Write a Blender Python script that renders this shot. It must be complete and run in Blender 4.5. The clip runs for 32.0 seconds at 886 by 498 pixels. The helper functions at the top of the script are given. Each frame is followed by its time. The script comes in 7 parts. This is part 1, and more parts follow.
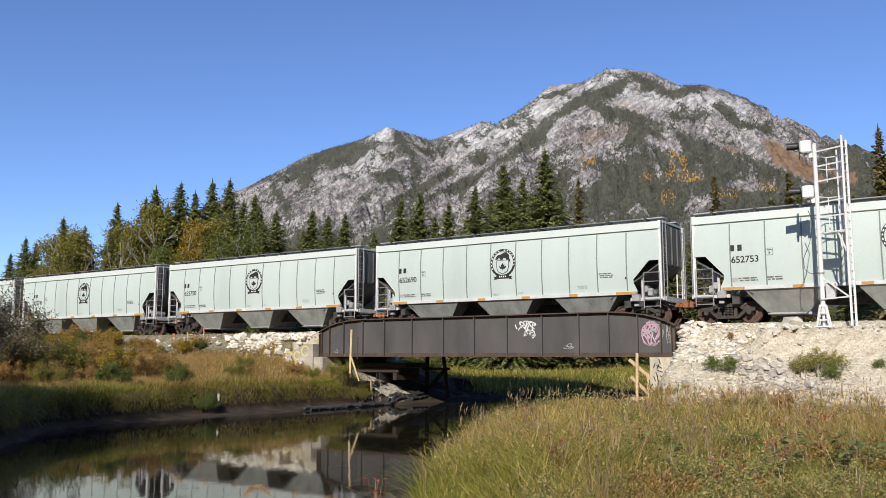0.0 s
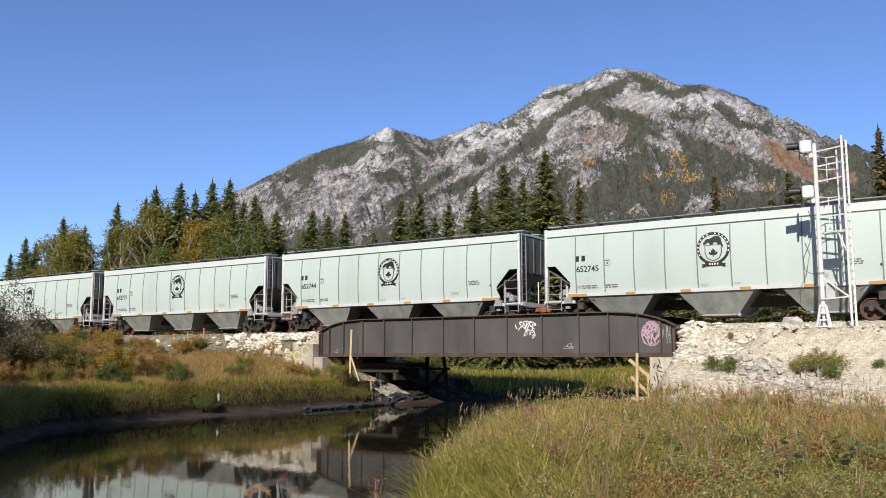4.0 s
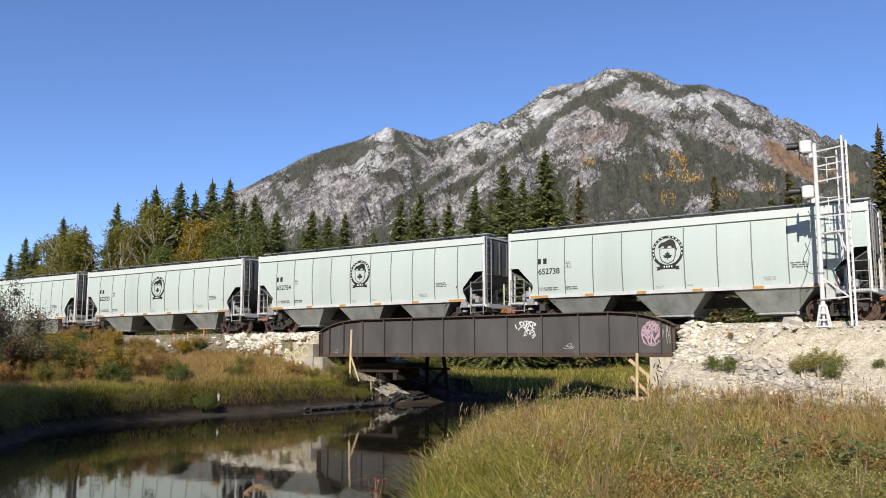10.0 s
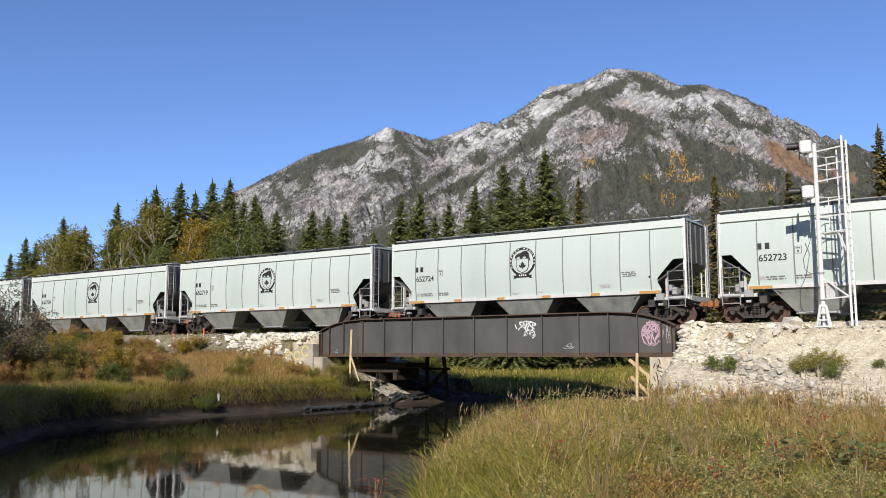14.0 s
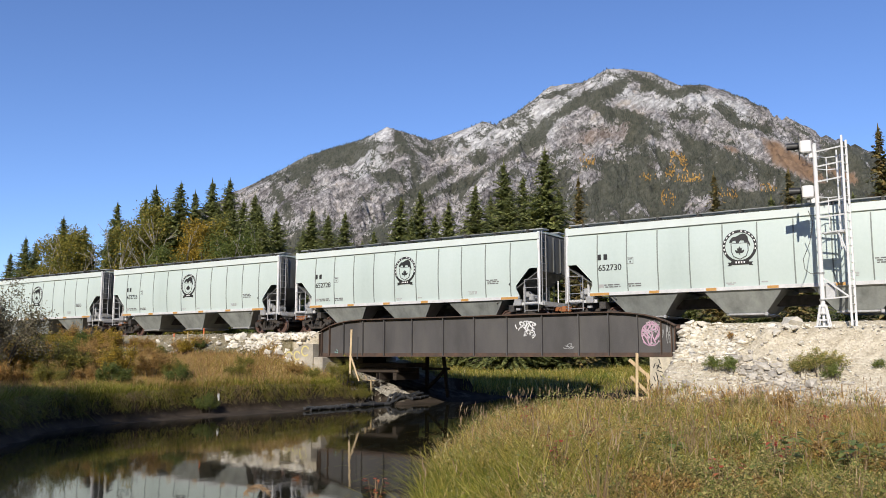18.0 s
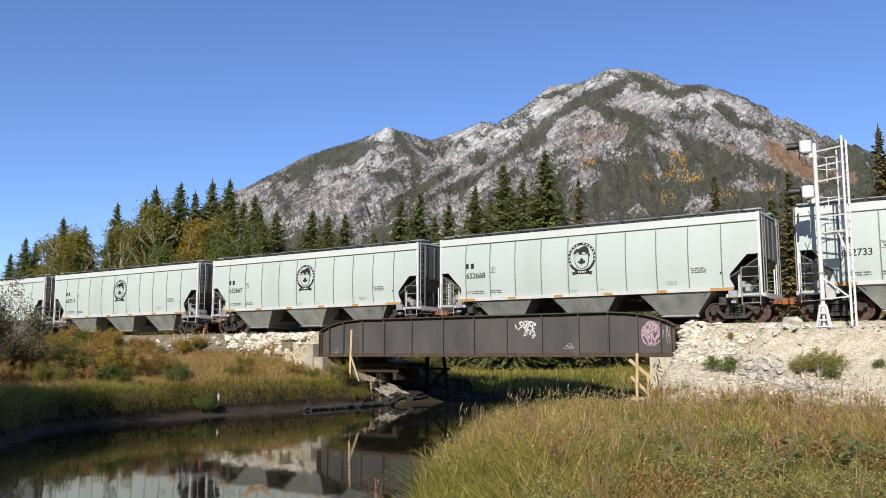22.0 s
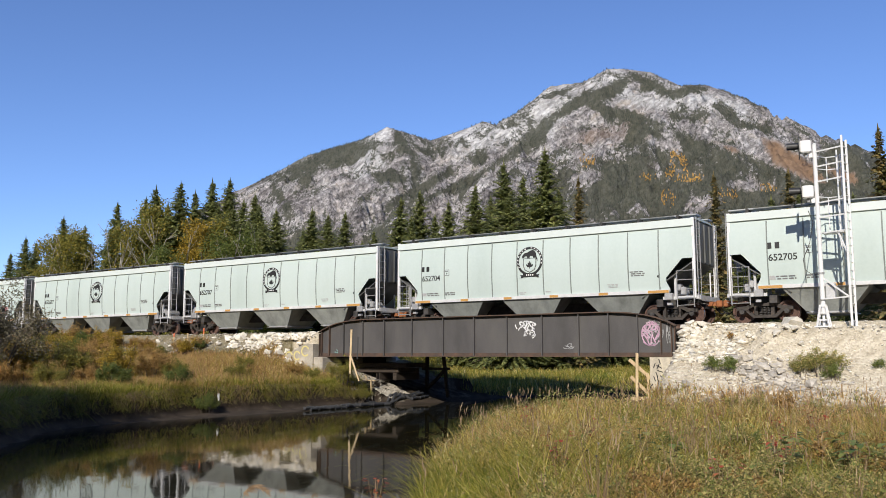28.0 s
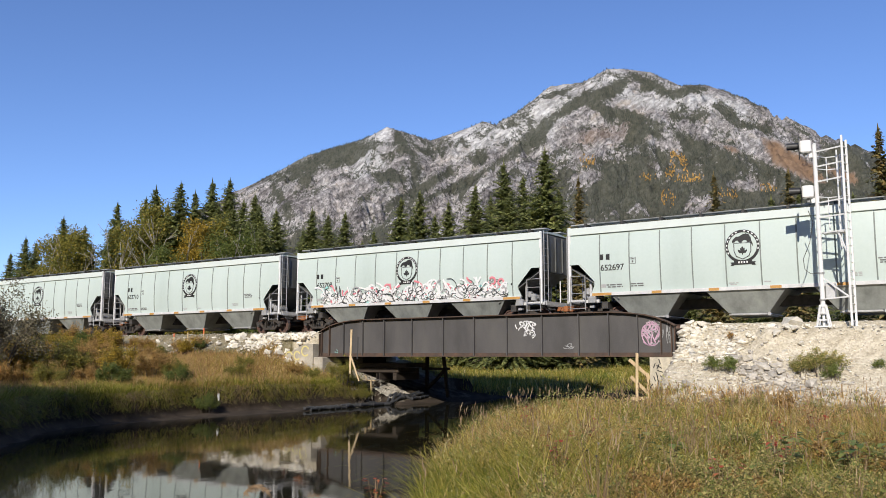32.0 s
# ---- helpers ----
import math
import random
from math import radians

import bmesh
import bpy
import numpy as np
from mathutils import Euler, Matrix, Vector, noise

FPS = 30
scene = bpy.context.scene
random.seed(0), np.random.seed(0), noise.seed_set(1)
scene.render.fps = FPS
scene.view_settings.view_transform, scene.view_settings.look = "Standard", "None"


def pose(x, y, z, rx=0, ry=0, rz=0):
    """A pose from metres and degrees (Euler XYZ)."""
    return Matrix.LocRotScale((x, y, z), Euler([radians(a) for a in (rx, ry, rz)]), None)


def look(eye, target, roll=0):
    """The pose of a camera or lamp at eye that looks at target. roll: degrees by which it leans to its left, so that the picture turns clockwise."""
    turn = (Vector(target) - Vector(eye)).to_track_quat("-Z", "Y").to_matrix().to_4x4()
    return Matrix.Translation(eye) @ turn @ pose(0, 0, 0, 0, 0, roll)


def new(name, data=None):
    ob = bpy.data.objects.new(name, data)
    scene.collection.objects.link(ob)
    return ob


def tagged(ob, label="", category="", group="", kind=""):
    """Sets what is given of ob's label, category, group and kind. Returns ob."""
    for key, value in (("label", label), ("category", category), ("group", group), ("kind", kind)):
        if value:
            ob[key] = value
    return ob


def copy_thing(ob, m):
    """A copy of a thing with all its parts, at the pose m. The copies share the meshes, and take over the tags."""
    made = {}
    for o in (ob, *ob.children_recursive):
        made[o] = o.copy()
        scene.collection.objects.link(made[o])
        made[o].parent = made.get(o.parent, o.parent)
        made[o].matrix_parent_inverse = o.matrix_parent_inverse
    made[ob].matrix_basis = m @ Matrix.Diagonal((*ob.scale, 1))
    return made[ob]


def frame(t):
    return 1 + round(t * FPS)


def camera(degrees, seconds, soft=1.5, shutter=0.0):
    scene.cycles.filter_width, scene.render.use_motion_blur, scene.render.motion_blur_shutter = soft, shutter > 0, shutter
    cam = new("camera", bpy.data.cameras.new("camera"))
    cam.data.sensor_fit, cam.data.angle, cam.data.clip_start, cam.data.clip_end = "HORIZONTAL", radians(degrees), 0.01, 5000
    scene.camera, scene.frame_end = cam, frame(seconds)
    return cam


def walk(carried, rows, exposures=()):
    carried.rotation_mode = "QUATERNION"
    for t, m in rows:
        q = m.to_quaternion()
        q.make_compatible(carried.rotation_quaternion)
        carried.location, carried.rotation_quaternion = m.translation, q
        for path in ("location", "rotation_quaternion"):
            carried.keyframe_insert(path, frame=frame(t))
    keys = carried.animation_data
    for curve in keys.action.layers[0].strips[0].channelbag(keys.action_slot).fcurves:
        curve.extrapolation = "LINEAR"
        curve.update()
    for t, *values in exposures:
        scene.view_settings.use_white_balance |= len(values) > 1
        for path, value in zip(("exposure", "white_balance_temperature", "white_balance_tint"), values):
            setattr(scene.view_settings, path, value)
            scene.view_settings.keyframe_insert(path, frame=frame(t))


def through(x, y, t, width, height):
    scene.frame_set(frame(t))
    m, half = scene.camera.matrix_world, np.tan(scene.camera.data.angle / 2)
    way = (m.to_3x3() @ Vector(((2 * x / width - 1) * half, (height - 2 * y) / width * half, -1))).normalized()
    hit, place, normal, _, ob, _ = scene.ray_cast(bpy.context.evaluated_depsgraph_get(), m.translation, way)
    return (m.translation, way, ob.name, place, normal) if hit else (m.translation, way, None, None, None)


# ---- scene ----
# The place: a creek under a railway bridge, a grain train passing, a mountain behind. Water level is z = 0.
EYE = (0.0, 0.0, 2.45)
cam = camera(55.18, 32.0, soft=0.9)
VIEW = pose(*EYE, 97.2, 0, 0)
walk(cam, [(0.0, VIEW), (32.0, VIEW)], exposures=[(0.0, 0.0, 6500, 12), (32.0, 0.0, 6500, 12)])

# the railway: u runs along the track, n across it (away from the camera)
TURN = 34.06
U = Vector((math.cos(radians(TURN)), -math.sin(radians(TURN)), 0))
N = Vector((math.sin(radians(TURN)), math.cos(radians(TURN)), 0))
TRACK_N = 37.6
RAIL_Z = 3.825
LEVEL = 2.45


def at(s, n, z):
    """A point s metres along the track, n across it, at the height z."""
    return U * s + N * n + Vector((0, 0, z))


def track_pose(s, n, z, turn=0.0):
    p = at(s, n, z)
    return pose(p.x, p.y, p.z, 0, 0, -TURN + turn)


# ---- light ----
SUN_ELEVATION = 31.0
SUN_FROM = Vector((-0.30, -0.95, 0)).normalized()
world = bpy.data.worlds.new("world")
scene.world = world
world.use_nodes = True
wn = world.node_tree.nodes
sky = wn.new("ShaderNodeTexSky")
sky.sky_type = "NISHITA"
sky.sun_disc = False
sky.sun_elevation = radians(SUN_ELEVATION)
sky.sun_rotation = math.atan2(SUN_FROM.x, SUN_FROM.y)
sky.altitude = 1400
sky.air_density = 1.0
sky.dust_density = 0.0
sky.ozone_density = 5.0
deep = wn.new("ShaderNodeMix")
deep.data_type, deep.blend_type = "RGBA", "MULTIPLY"
deep.inputs[0].default_value = 1.0
deep.inputs[7].default_value = (0.96, 0.99, 1.15, 1)
world.node_tree.links.new(sky.outputs[0], deep.inputs[6])
world.node_tree.links.new(deep.outputs[2], wn["Background"].inputs[0])
wn["Background"].inputs[1].default_value = 0.137
sun = new("sun", bpy.data.lights.new("sun", "SUN"))
sun.data.energy = 5.0
sun.data.angle = radians(0.53)
sun.data.color = (1.0, 0.94, 0.82)
ELEV = radians(SUN_ELEVATION)
sun.matrix_world = look(SUN_FROM * (100 * math.cos(ELEV)) + Vector((0, 0, 100 * math.sin(ELEV))), (0, 0, 0))


# ---- materials ----
def nodes_of(name):
    m = bpy.data.materials.new(name)
    m.use_nodes = True
    nt = m.node_tree
    return m, nt, nt.nodes["Principled BSDF"]


def node(nt, kind, **values):
    nd = nt.nodes.new(kind)
    for key, v in values.items():
        nd.inputs[key.replace("_", " ")].default_value = v
    return nd


def ramp(nt, fac, stops):
    r = nt.nodes.new("ShaderNodeValToRGB")
    els = r.color_ramp.elements
    while len(els) < len(stops):
        els.new(0.5)
    for e, (p, c) in zip(els, stops):
        e.position = p
        e.color = (*c, 1) if len(c) == 3 else c
    nt.links.new(fac, r.inputs[0])
    return r.outputs[0]


def blend(nt, fac, a, b, kind="MIX"):
    mx = nt.nodes.new("ShaderNodeMix")
    mx.data_type = "RGBA"
    mx.blend_type = kind
    for sock, v in ((mx.inputs[0], fac), (mx.inputs[6], a), (mx.inputs[7], b)):
        if hasattr(v, "links"):
            nt.links.new(v, sock)
        elif isinstance(v, (int, float)):
            sock.default_value = v
        else:
            sock.default_value = (*v, 1)
    return mx.outputs[2]


def noise_of(nt, scale, detail=4.0, rough=0.55, stretch=None, space="Object"):
    tc = nt.nodes.new("ShaderNodeTexCoord")
    src = tc.outputs[space]
    if stretch:
        mp = nt.nodes.new("ShaderNodeMapping")
        mp.inputs["Scale"].default_value = stretch
        nt.links.new(src, mp.inputs[0])
        src = mp.outputs[0]
    nz = node(nt, "ShaderNodeTexNoise", Scale=scale, Detail=detail, Roughness=rough)
    nt.links.new(src, nz.inputs["Vector"])
    return nz.outputs[0]


def bumped(nt, bsdf, height, strength, distance):
    b = node(nt, "ShaderNodeBump", Strength=strength, Distance=distance)
    nt.links.new(height, b.inputs["Height"])
    nt.links.new(b.outputs[0], bsdf.inputs["Normal"])


def surface(name, stops, scale=3.0, rough=0.6, metal=0.0, fine=40.0, bump=0.2, depth=0.01, stretch=None, detail=5.0, vary=0.0, space="Object", speckle=0.35):
    """A matt surface: colour stops over a coarse noise, a finer grain on top, and a bump."""
    m, nt, b = nodes_of(name)
    coarse = noise_of(nt, scale, detail, 0.6, stretch, space)
    grain = noise_of(nt, fine, 3.0, 0.6, None, space)
    col = ramp(nt, coarse, stops)
    col = blend(nt, speckle, col, ramp(nt, grain, [(0.3, (0.35, 0.35, 0.35)), (0.7, (0.75, 0.75, 0.75))]), "OVERLAY")
    if vary:
        info = nt.nodes.new("ShaderNodeObjectInfo")
        geo = nt.nodes.new("ShaderNodeNewGeometry")
        add = nt.nodes.new("ShaderNodeMath")
        add.operation = "ADD"
        nt.links.new(info.outputs["Random"], add.inputs[0])
        nt.links.new(geo.outputs["Random Per Island"], add.inputs[1])
        fr = nt.nodes.new("ShaderNodeMath")
        fr.operation = "FRACT"
        nt.links.new(add.outputs[0], fr.inputs[0])
        hsv = nt.nodes.new("ShaderNodeHueSaturation")
        mr = nt.nodes.new("ShaderNodeMapRange")
        mr.inputs[3].default_value = 1 - vary
        mr.inputs[4].default_value = 1 + vary
        nt.links.new(fr.outputs[0], mr.inputs[0])
        nt.links.new(mr.outputs[0], hsv.inputs["Value"])
        nt.links.new(col, hsv.inputs["Color"])
        col = hsv.outputs[0]
    nt.links.new(col, b.inputs["Base Color"])
    b.inputs["Roughness"].default_value = rough
    b.inputs["Metallic"].default_value = metal
    if bump:
        bumped(nt, b, grain, bump, depth)
    return m


def leafy(name, stops, rough=0.6, through=0.3, hue=0.0, scale=0.6):
    """Foliage: each leaf or blade takes its own shade; some light passes through."""
    m, nt, b = nodes_of(name)
    geo = nt.nodes.new("ShaderNodeNewGeometry")
    col = ramp(nt, geo.outputs["Random Per Island"], stops)
    patch = noise_of(nt, scale, 3.0, 0.6)
    col = blend(nt, 0.5, col, ramp(nt, patch, [(0.35, (0.27, 0.27, 0.27)), (0.65, (0.75, 0.75, 0.75))]), "OVERLAY")
    nt.links.new(col, b.inputs["Base Color"])
    b.inputs["Roughness"].default_value = rough
    b.inputs["Specular IOR Level"].default_value = 0.25
    tr = nt.nodes.new("ShaderNodeBsdfTranslucent")
    nt.links.new(col, tr.inputs[0])
    mix = nt.nodes.new("ShaderNodeMixShader")
    mix.inputs[0].default_value = through
    nt.links.new(b.outputs[0], mix.inputs[1])
    nt.links.new(tr.outputs[0], mix.inputs[2])
    nt.links.new(mix.outputs[0], nt.nodes["Material Output"].inputs[0])
    return m


G = lambda v: (v, v, v)
PAINT = surface("pale_green_paint", [(0.25, (0.45, 0.53, 0.50)), (0.5, (0.515, 0.598, 0.568)), (0.8, (0.555, 0.636, 0.61))], 0.5, 0.42, fine=9, bump=0.02, stretch=(1, 1, 0.2), speckle=0.08)
# end paint darkened to hold the shadow of the next car
END_SHADE = surface("shade_dark_end_paint", [(0.25, (0.07, 0.072, 0.07)), (0.5, (0.11, 0.113, 0.11)), (0.8, (0.17, 0.174, 0.17))], 1.2, 0.6, fine=10, bump=0.05, stretch=(1, 1, 0.3), speckle=0.2)
# car paint greyed down: the shade of the downward-facing bays is in this colour
HOPPER_PAINT = surface("shade_grey_hopper_paint", [(0.25, (0.15, 0.16, 0.15)), (0.5, (0.27, 0.285, 0.27)), (0.75, (0.36, 0.38, 0.36))], 1.6, 0.55, fine=14, bump=0.04, stretch=(1, 1, 0.6), speckle=0.15)
EAVE_PAINT = surface("pale_eave_paint", [(0.3, (0.60, 0.665, 0.64)), (0.7, (0.66, 0.72, 0.695))], 1.0, 0.45, fine=14, bump=0.02, speckle=0.06)
PALE_GREY = surface("pale_grey_paint", [(0.3, G(0.42)), (0.7, G(0.58))], 3.0, 0.5, fine=20, bump=0.05)
WHITE = surface("white_paint", [(0.3, G(0.66)), (0.7, G(0.78))], 2.0, 0.45, fine=20, bump=0.03)
SEAM = surface("weld_seam", [(0.3, (0.14, 0.16, 0.15)), (0.7, (0.24, 0.265, 0.25))], 3.0, 0.6, bump=0.05)
GALV = surface("galvanised_steel", [(0.3, G(0.38)), (0.7, G(0.55))], 5.0, 0.45, 0.5, bump=0.05)
DARK_STEEL = surface("dark_steel", [(0.3, (0.035, 0.033, 0.032)), (0.7, (0.085, 0.078, 0.072))], 4.0, 0.6, 0.2, bump=0.2)
GRATE = surface("running_board_steel", [(0.3, G(0.20)), (0.7, G(0.34))], 5.0, 0.5, 0.5, bump=0.1)
TRUCK_STEEL = surface("truck_iron", [(0.3, (0.03, 0.026, 0.023)), (0.6, (0.06, 0.05, 0.043)), (0.8, (0.11, 0.07, 0.05))], 5.0, 0.75, 0.1, bump=0.3)
WHEEL_RUST = surface("wheel_rust", [(0.3, (0.06, 0.036, 0.03)), (0.7, (0.14, 0.075, 0.055))], 6.0, 0.8, bump=0.2)
TREAD = surface("polished_tread", [(0.3, G(0.35)), (0.7, G(0.5))], 6.0, 0.3, 0.9, bump=0.02)
RUST = surface("orange_rust", [(0.3, (0.22, 0.075, 0.03)), (0.7, (0.36, 0.14, 0.05))], 6.0, 0.85, bump=0.3)
BLACK = surface("black_paint", [(0.3, G(0.018)), (0.7, G(0.03))], 4.0, 0.5, bump=0.02)
BAR_GREY = surface("grey_stencil", [(0.3, G(0.10)), (0.7, G(0.2))], 9.0, 0.6, bump=0.0)
FAINT = surface("faint_stencil", [(0.3, G(0.33)), (0.7, G(0.45))], 9.0, 0.6, bump=0.0)
REFLECT = surface("orange_reflector", [(0.3, (0.42, 0.22, 0.06)), (0.7, (0.54, 0.30, 0.10))], 9.0, 0.4, bump=0.02)
DULL_WHITE = surface("dull_white_reflector", [(0.3, G(0.52)), (0.7, G(0.64))], 3.0, 0.45, bump=0.02)
GIRDER = surface("girder_paint", [(0.25, (0.055, 0.052, 0.05)), (0.5, (0.085, 0.08, 0.078)), (0.8, (0.115, 0.108, 0.10))], 0.9, 0.6, 0.0, fine=22, bump=0.15, stretch=(1, 1, 0.35), vary=0.06)
GIRDER_RUST = surface("girder_rusty_edge", [(0.3, (0.045, 0.035, 0.03)), (0.6, (0.10, 0.06, 0.04)), (0.8, (0.17, 0.09, 0.05))], 2.5, 0.8, bump=0.3)
CONCRETE = surface("old_concrete", [(0.25, (0.22, 0.19, 0.15)), (0.5, (0.36, 0.325, 0.265)), (0.75, (0.54, 0.49, 0.40))], 0.9, 0.85, fine=18, bump=0.4, depth=0.02)
PALE_CONCRETE = surface("pale_concrete", [(0.25, (0.27, 0.235, 0.185)), (0.45, (0.45, 0.40, 0.31)), (0.6, (0.60, 0.53, 0.40)), (0.78, (0.70, 0.64, 0.52))], 1.1, 0.85, fine=14, bump=0.4, depth=0.02, stretch=(1.6, 1.6, 0.35))
# weathered timber, its tone halved to include the bridge's shade
TIMBER = surface("weathered_shaded_timber", [(0.3, (0.022, 0.016, 0.012)), (0.7, (0.06, 0.043, 0.03))], 3.0, 0.85, bump=0.4, stretch=(1, 6, 6))
FRESH_WOOD = surface("fresh_sawn_wood", [(0.3, (0.46, 0.33, 0.18)), (0.7, (0.66, 0.50, 0.30))], 4.0, 0.7, bump=0.2, stretch=(5, 5, 1))
ROCK = surface("pale_limestone", [(0.25, (0.47, 0.43, 0.35)), (0.5, (0.66, 0.61, 0.51)), (0.75, (0.80, 0.75, 0.65))], 2.0, 0.9, fine=18, bump=0.5, depth=0.03, vary=0.22)
GRAVEL = surface("tan_gravel", [(0.25, (0.24, 0.215, 0.17)), (0.5, (0.38, 0.345, 0.28)), (0.75, (0.50, 0.46, 0.39))], 2.0, 0.9, fine=18, bump=0.5, depth=0.03, vary=0.3)
GREY_ROCK = surface("grey_limestone", [(0.25, (0.26, 0.235, 0.195)), (0.5, (0.45, 0.41, 0.35)), (0.75, (0.61, 0.57, 0.50))], 2.0, 0.9, fine=18, bump=0.5, depth=0.03, vary=0.3)
RAIL_STEEL = surface("rail_steel", [(0.3, (0.10, 0.06, 0.045)), (0.7, (0.2, 0.13, 0.1))], 4.0, 0.6, 0.4, bump=0.1)
TIE = surface("railway_tie", [(0.3, (0.05, 0.042, 0.036)), (0.7, (0.12, 0.10, 0.085))], 4.0, 0.9, bump=0.4)
BARK = surface("spruce_bark", [(0.3, (0.05, 0.038, 0.03)), (0.7, (0.12, 0.095, 0.075))], 3.0, 0.9, bump=0.5, stretch=(1, 1, 0.2))
PALE_BARK = surface("pale_bark", [(0.3, (0.22, 0.20, 0.16)), (0.7, (0.42, 0.39, 0.33))], 3.0, 0.85, bump=0.4, stretch=(1, 1, 0.3))
ORANGE_PAINT = surface("orange_stake_paint", [(0.3, (0.55, 0.10, 0.03)), (0.7, (0.72, 0.16, 0.05))], 5.0, 0.6, bump=0.02)
PINK = surface("pink_spray_paint", [(0.3, (0.52, 0.30, 0.42)), (0.7, (0.66, 0.46, 0.56))], 6.0, 0.6, bump=0.0)
HOT_PINK = surface("red_pink_spray_paint", [(0.3, (0.62, 0.16, 0.20)), (0.7, (0.75, 0.30, 0.34))], 6.0, 0.6, bump=0.0)
TEAL = surface("turquoise_spray_paint", [(0.3, (0.25, 0.60, 0.56)), (0.7, (0.40, 0.70, 0.66))], 6.0, 0.6, bump=0.0)
SPRAY_WHITE = surface("white_spray_paint", [(0.3, G(0.68)), (0.7, G(0.82))], 6.0, 0.6, bump=0.0)
SPRAY_YELLOW = surface("faded_yellow_spray", [(0.3, (0.52, 0.44, 0.16)), (0.7, (0.64, 0.55, 0.24))], 6.0, 0.7, bump=0.0)
SPRAY_GREY = surface("grey_spray", [(0.3, G(0.30)), (0.7, G(0.42))], 6.0, 0.6, bump=0.0)
SOCK = surface("black_filter_fabric", [(0.3, G(0.02)), (0.7, G(0.06))], 5.0, 0.55, bump=0.4)
BLUE = surface("blue_plastic", [(0.3, (0.02, 0.11, 0.30)), (0.7, (0.03, 0.16, 0.40))], 6.0, 0.4, bump=0.0)
SPRUCE = leafy("spruce_needles", [(0.0, (0.10, 0.12, 0.042)), (0.5, (0.20, 0.225, 0.08)), (1.0, (0.33, 0.345, 0.12))], 0.6, 0.36)
BROWN_SPRUCE = leafy("dying_spruce_needles", [(0.0, (0.11, 0.11, 0.045)), (0.5, (0.20, 0.175, 0.07)), (1.0, (0.34, 0.24, 0.09))], 0.6, 0.25)
AUTUMN = leafy("autumn_leaves", [(0.0, (0.13, 0.14, 0.032)), (0.45, (0.21, 0.205, 0.045)), (0.8, (0.30, 0.26, 0.055)), (1.0, (0.44, 0.32, 0.06))], 0.55, 0.35, scale=0.3)
GREEN_LEAF = leafy("green_leaves", [(0.0, (0.075, 0.105, 0.028)), (0.5, (0.13, 0.165, 0.04)), (1.0, (0.21, 0.22, 0.055))], 0.55, 0.35, scale=0.3)
GOLD_LEAF = leafy("golden_leaves", [(0.0, (0.168, 0.132, 0.024)), (0.5, (0.360, 0.252, 0.036)), (1.0, (0.576, 0.396, 0.060))], 0.55, 0.35, scale=0.3)
FAR_CONIFER = leafy("far_conifers", [(0.0, (0.04, 0.045, 0.034)), (0.5, (0.07, 0.074, 0.054)), (1.0, (0.105, 0.105, 0.075))], 0.8, 0.1, scale=0.01)
RUST_GRASS = leafy("rusty_grass", [(0.0, (0.27, 0.165, 0.065)), (0.5, (0.52, 0.325, 0.13)), (1.0, (0.76, 0.53, 0.27))], 0.6, 0.5, scale=0.6)
WEED = leafy("weed_leaves", [(0.0, (0.16, 0.20, 0.055)), (0.4, (0.36, 0.36, 0.11)), (0.7, (0.52, 0.45, 0.16)), (1.0, (0.66, 0.50, 0.22))], 0.55, 0.5, scale=0.8)
GOLD_FAR = leafy("far_golden_larch", [(0.0, (0.22, 0.13, 0.03)), (0.5, (0.40, 0.23, 0.06)), (1.0, (0.52, 0.31, 0.09))], 0.7, 0.2, scale=0.02)
SHRUB = leafy("shrub_leaves", [(0.0, (0.09, 0.08, 0.05)), (0.5, (0.19, 0.165, 0.10)), (1.0, (0.32, 0.28, 0.18))], 0.6, 0.3)
GRASS = leafy("autumn_grass", [(0.0, (0.25, 0.19, 0.045)), (0.3, (0.50, 0.385, 0.085)), (0.6, (0.68, 0.52, 0.135)), (0.85, (0.80, 0.63, 0.22)), (1.0, (0.84, 0.72, 0.38))], 0.6, 0.5, scale=0.5)
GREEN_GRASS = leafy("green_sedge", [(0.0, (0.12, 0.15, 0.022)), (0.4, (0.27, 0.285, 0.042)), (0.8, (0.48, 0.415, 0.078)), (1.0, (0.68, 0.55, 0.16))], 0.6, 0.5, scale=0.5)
SEED = leafy("dry_seed_heads", [(0.0, (0.20, 0.13, 0.075)), (0.6, (0.34, 0.235, 0.14)), (1.0, (0.48, 0.36, 0.22))], 0.7, 0.3)
RUST_LEAF = leafy("rusty_leaves", [(0.0, (0.19, 0.13, 0.045)), (0.5, (0.38, 0.24, 0.08)), (1.0, (0.60, 0.37, 0.13))], 0.6, 0.35)
RED_LEAF = leafy("red_leaves", [(0.0, (0.26, 0.05, 0.03)), (0.5, (0.45, 0.11, 0.055)), (1.0, (0.58, 0.22, 0.10))], 0.6, 0.35)
BROAD_LEAF = leafy("broad_green_leaves", [(0.0, (0.11, 0.16, 0.045)), (0.5, (0.20, 0.26, 0.07)), (1.0, (0.36, 0.34, 0.10))], 0.5, 0.4)


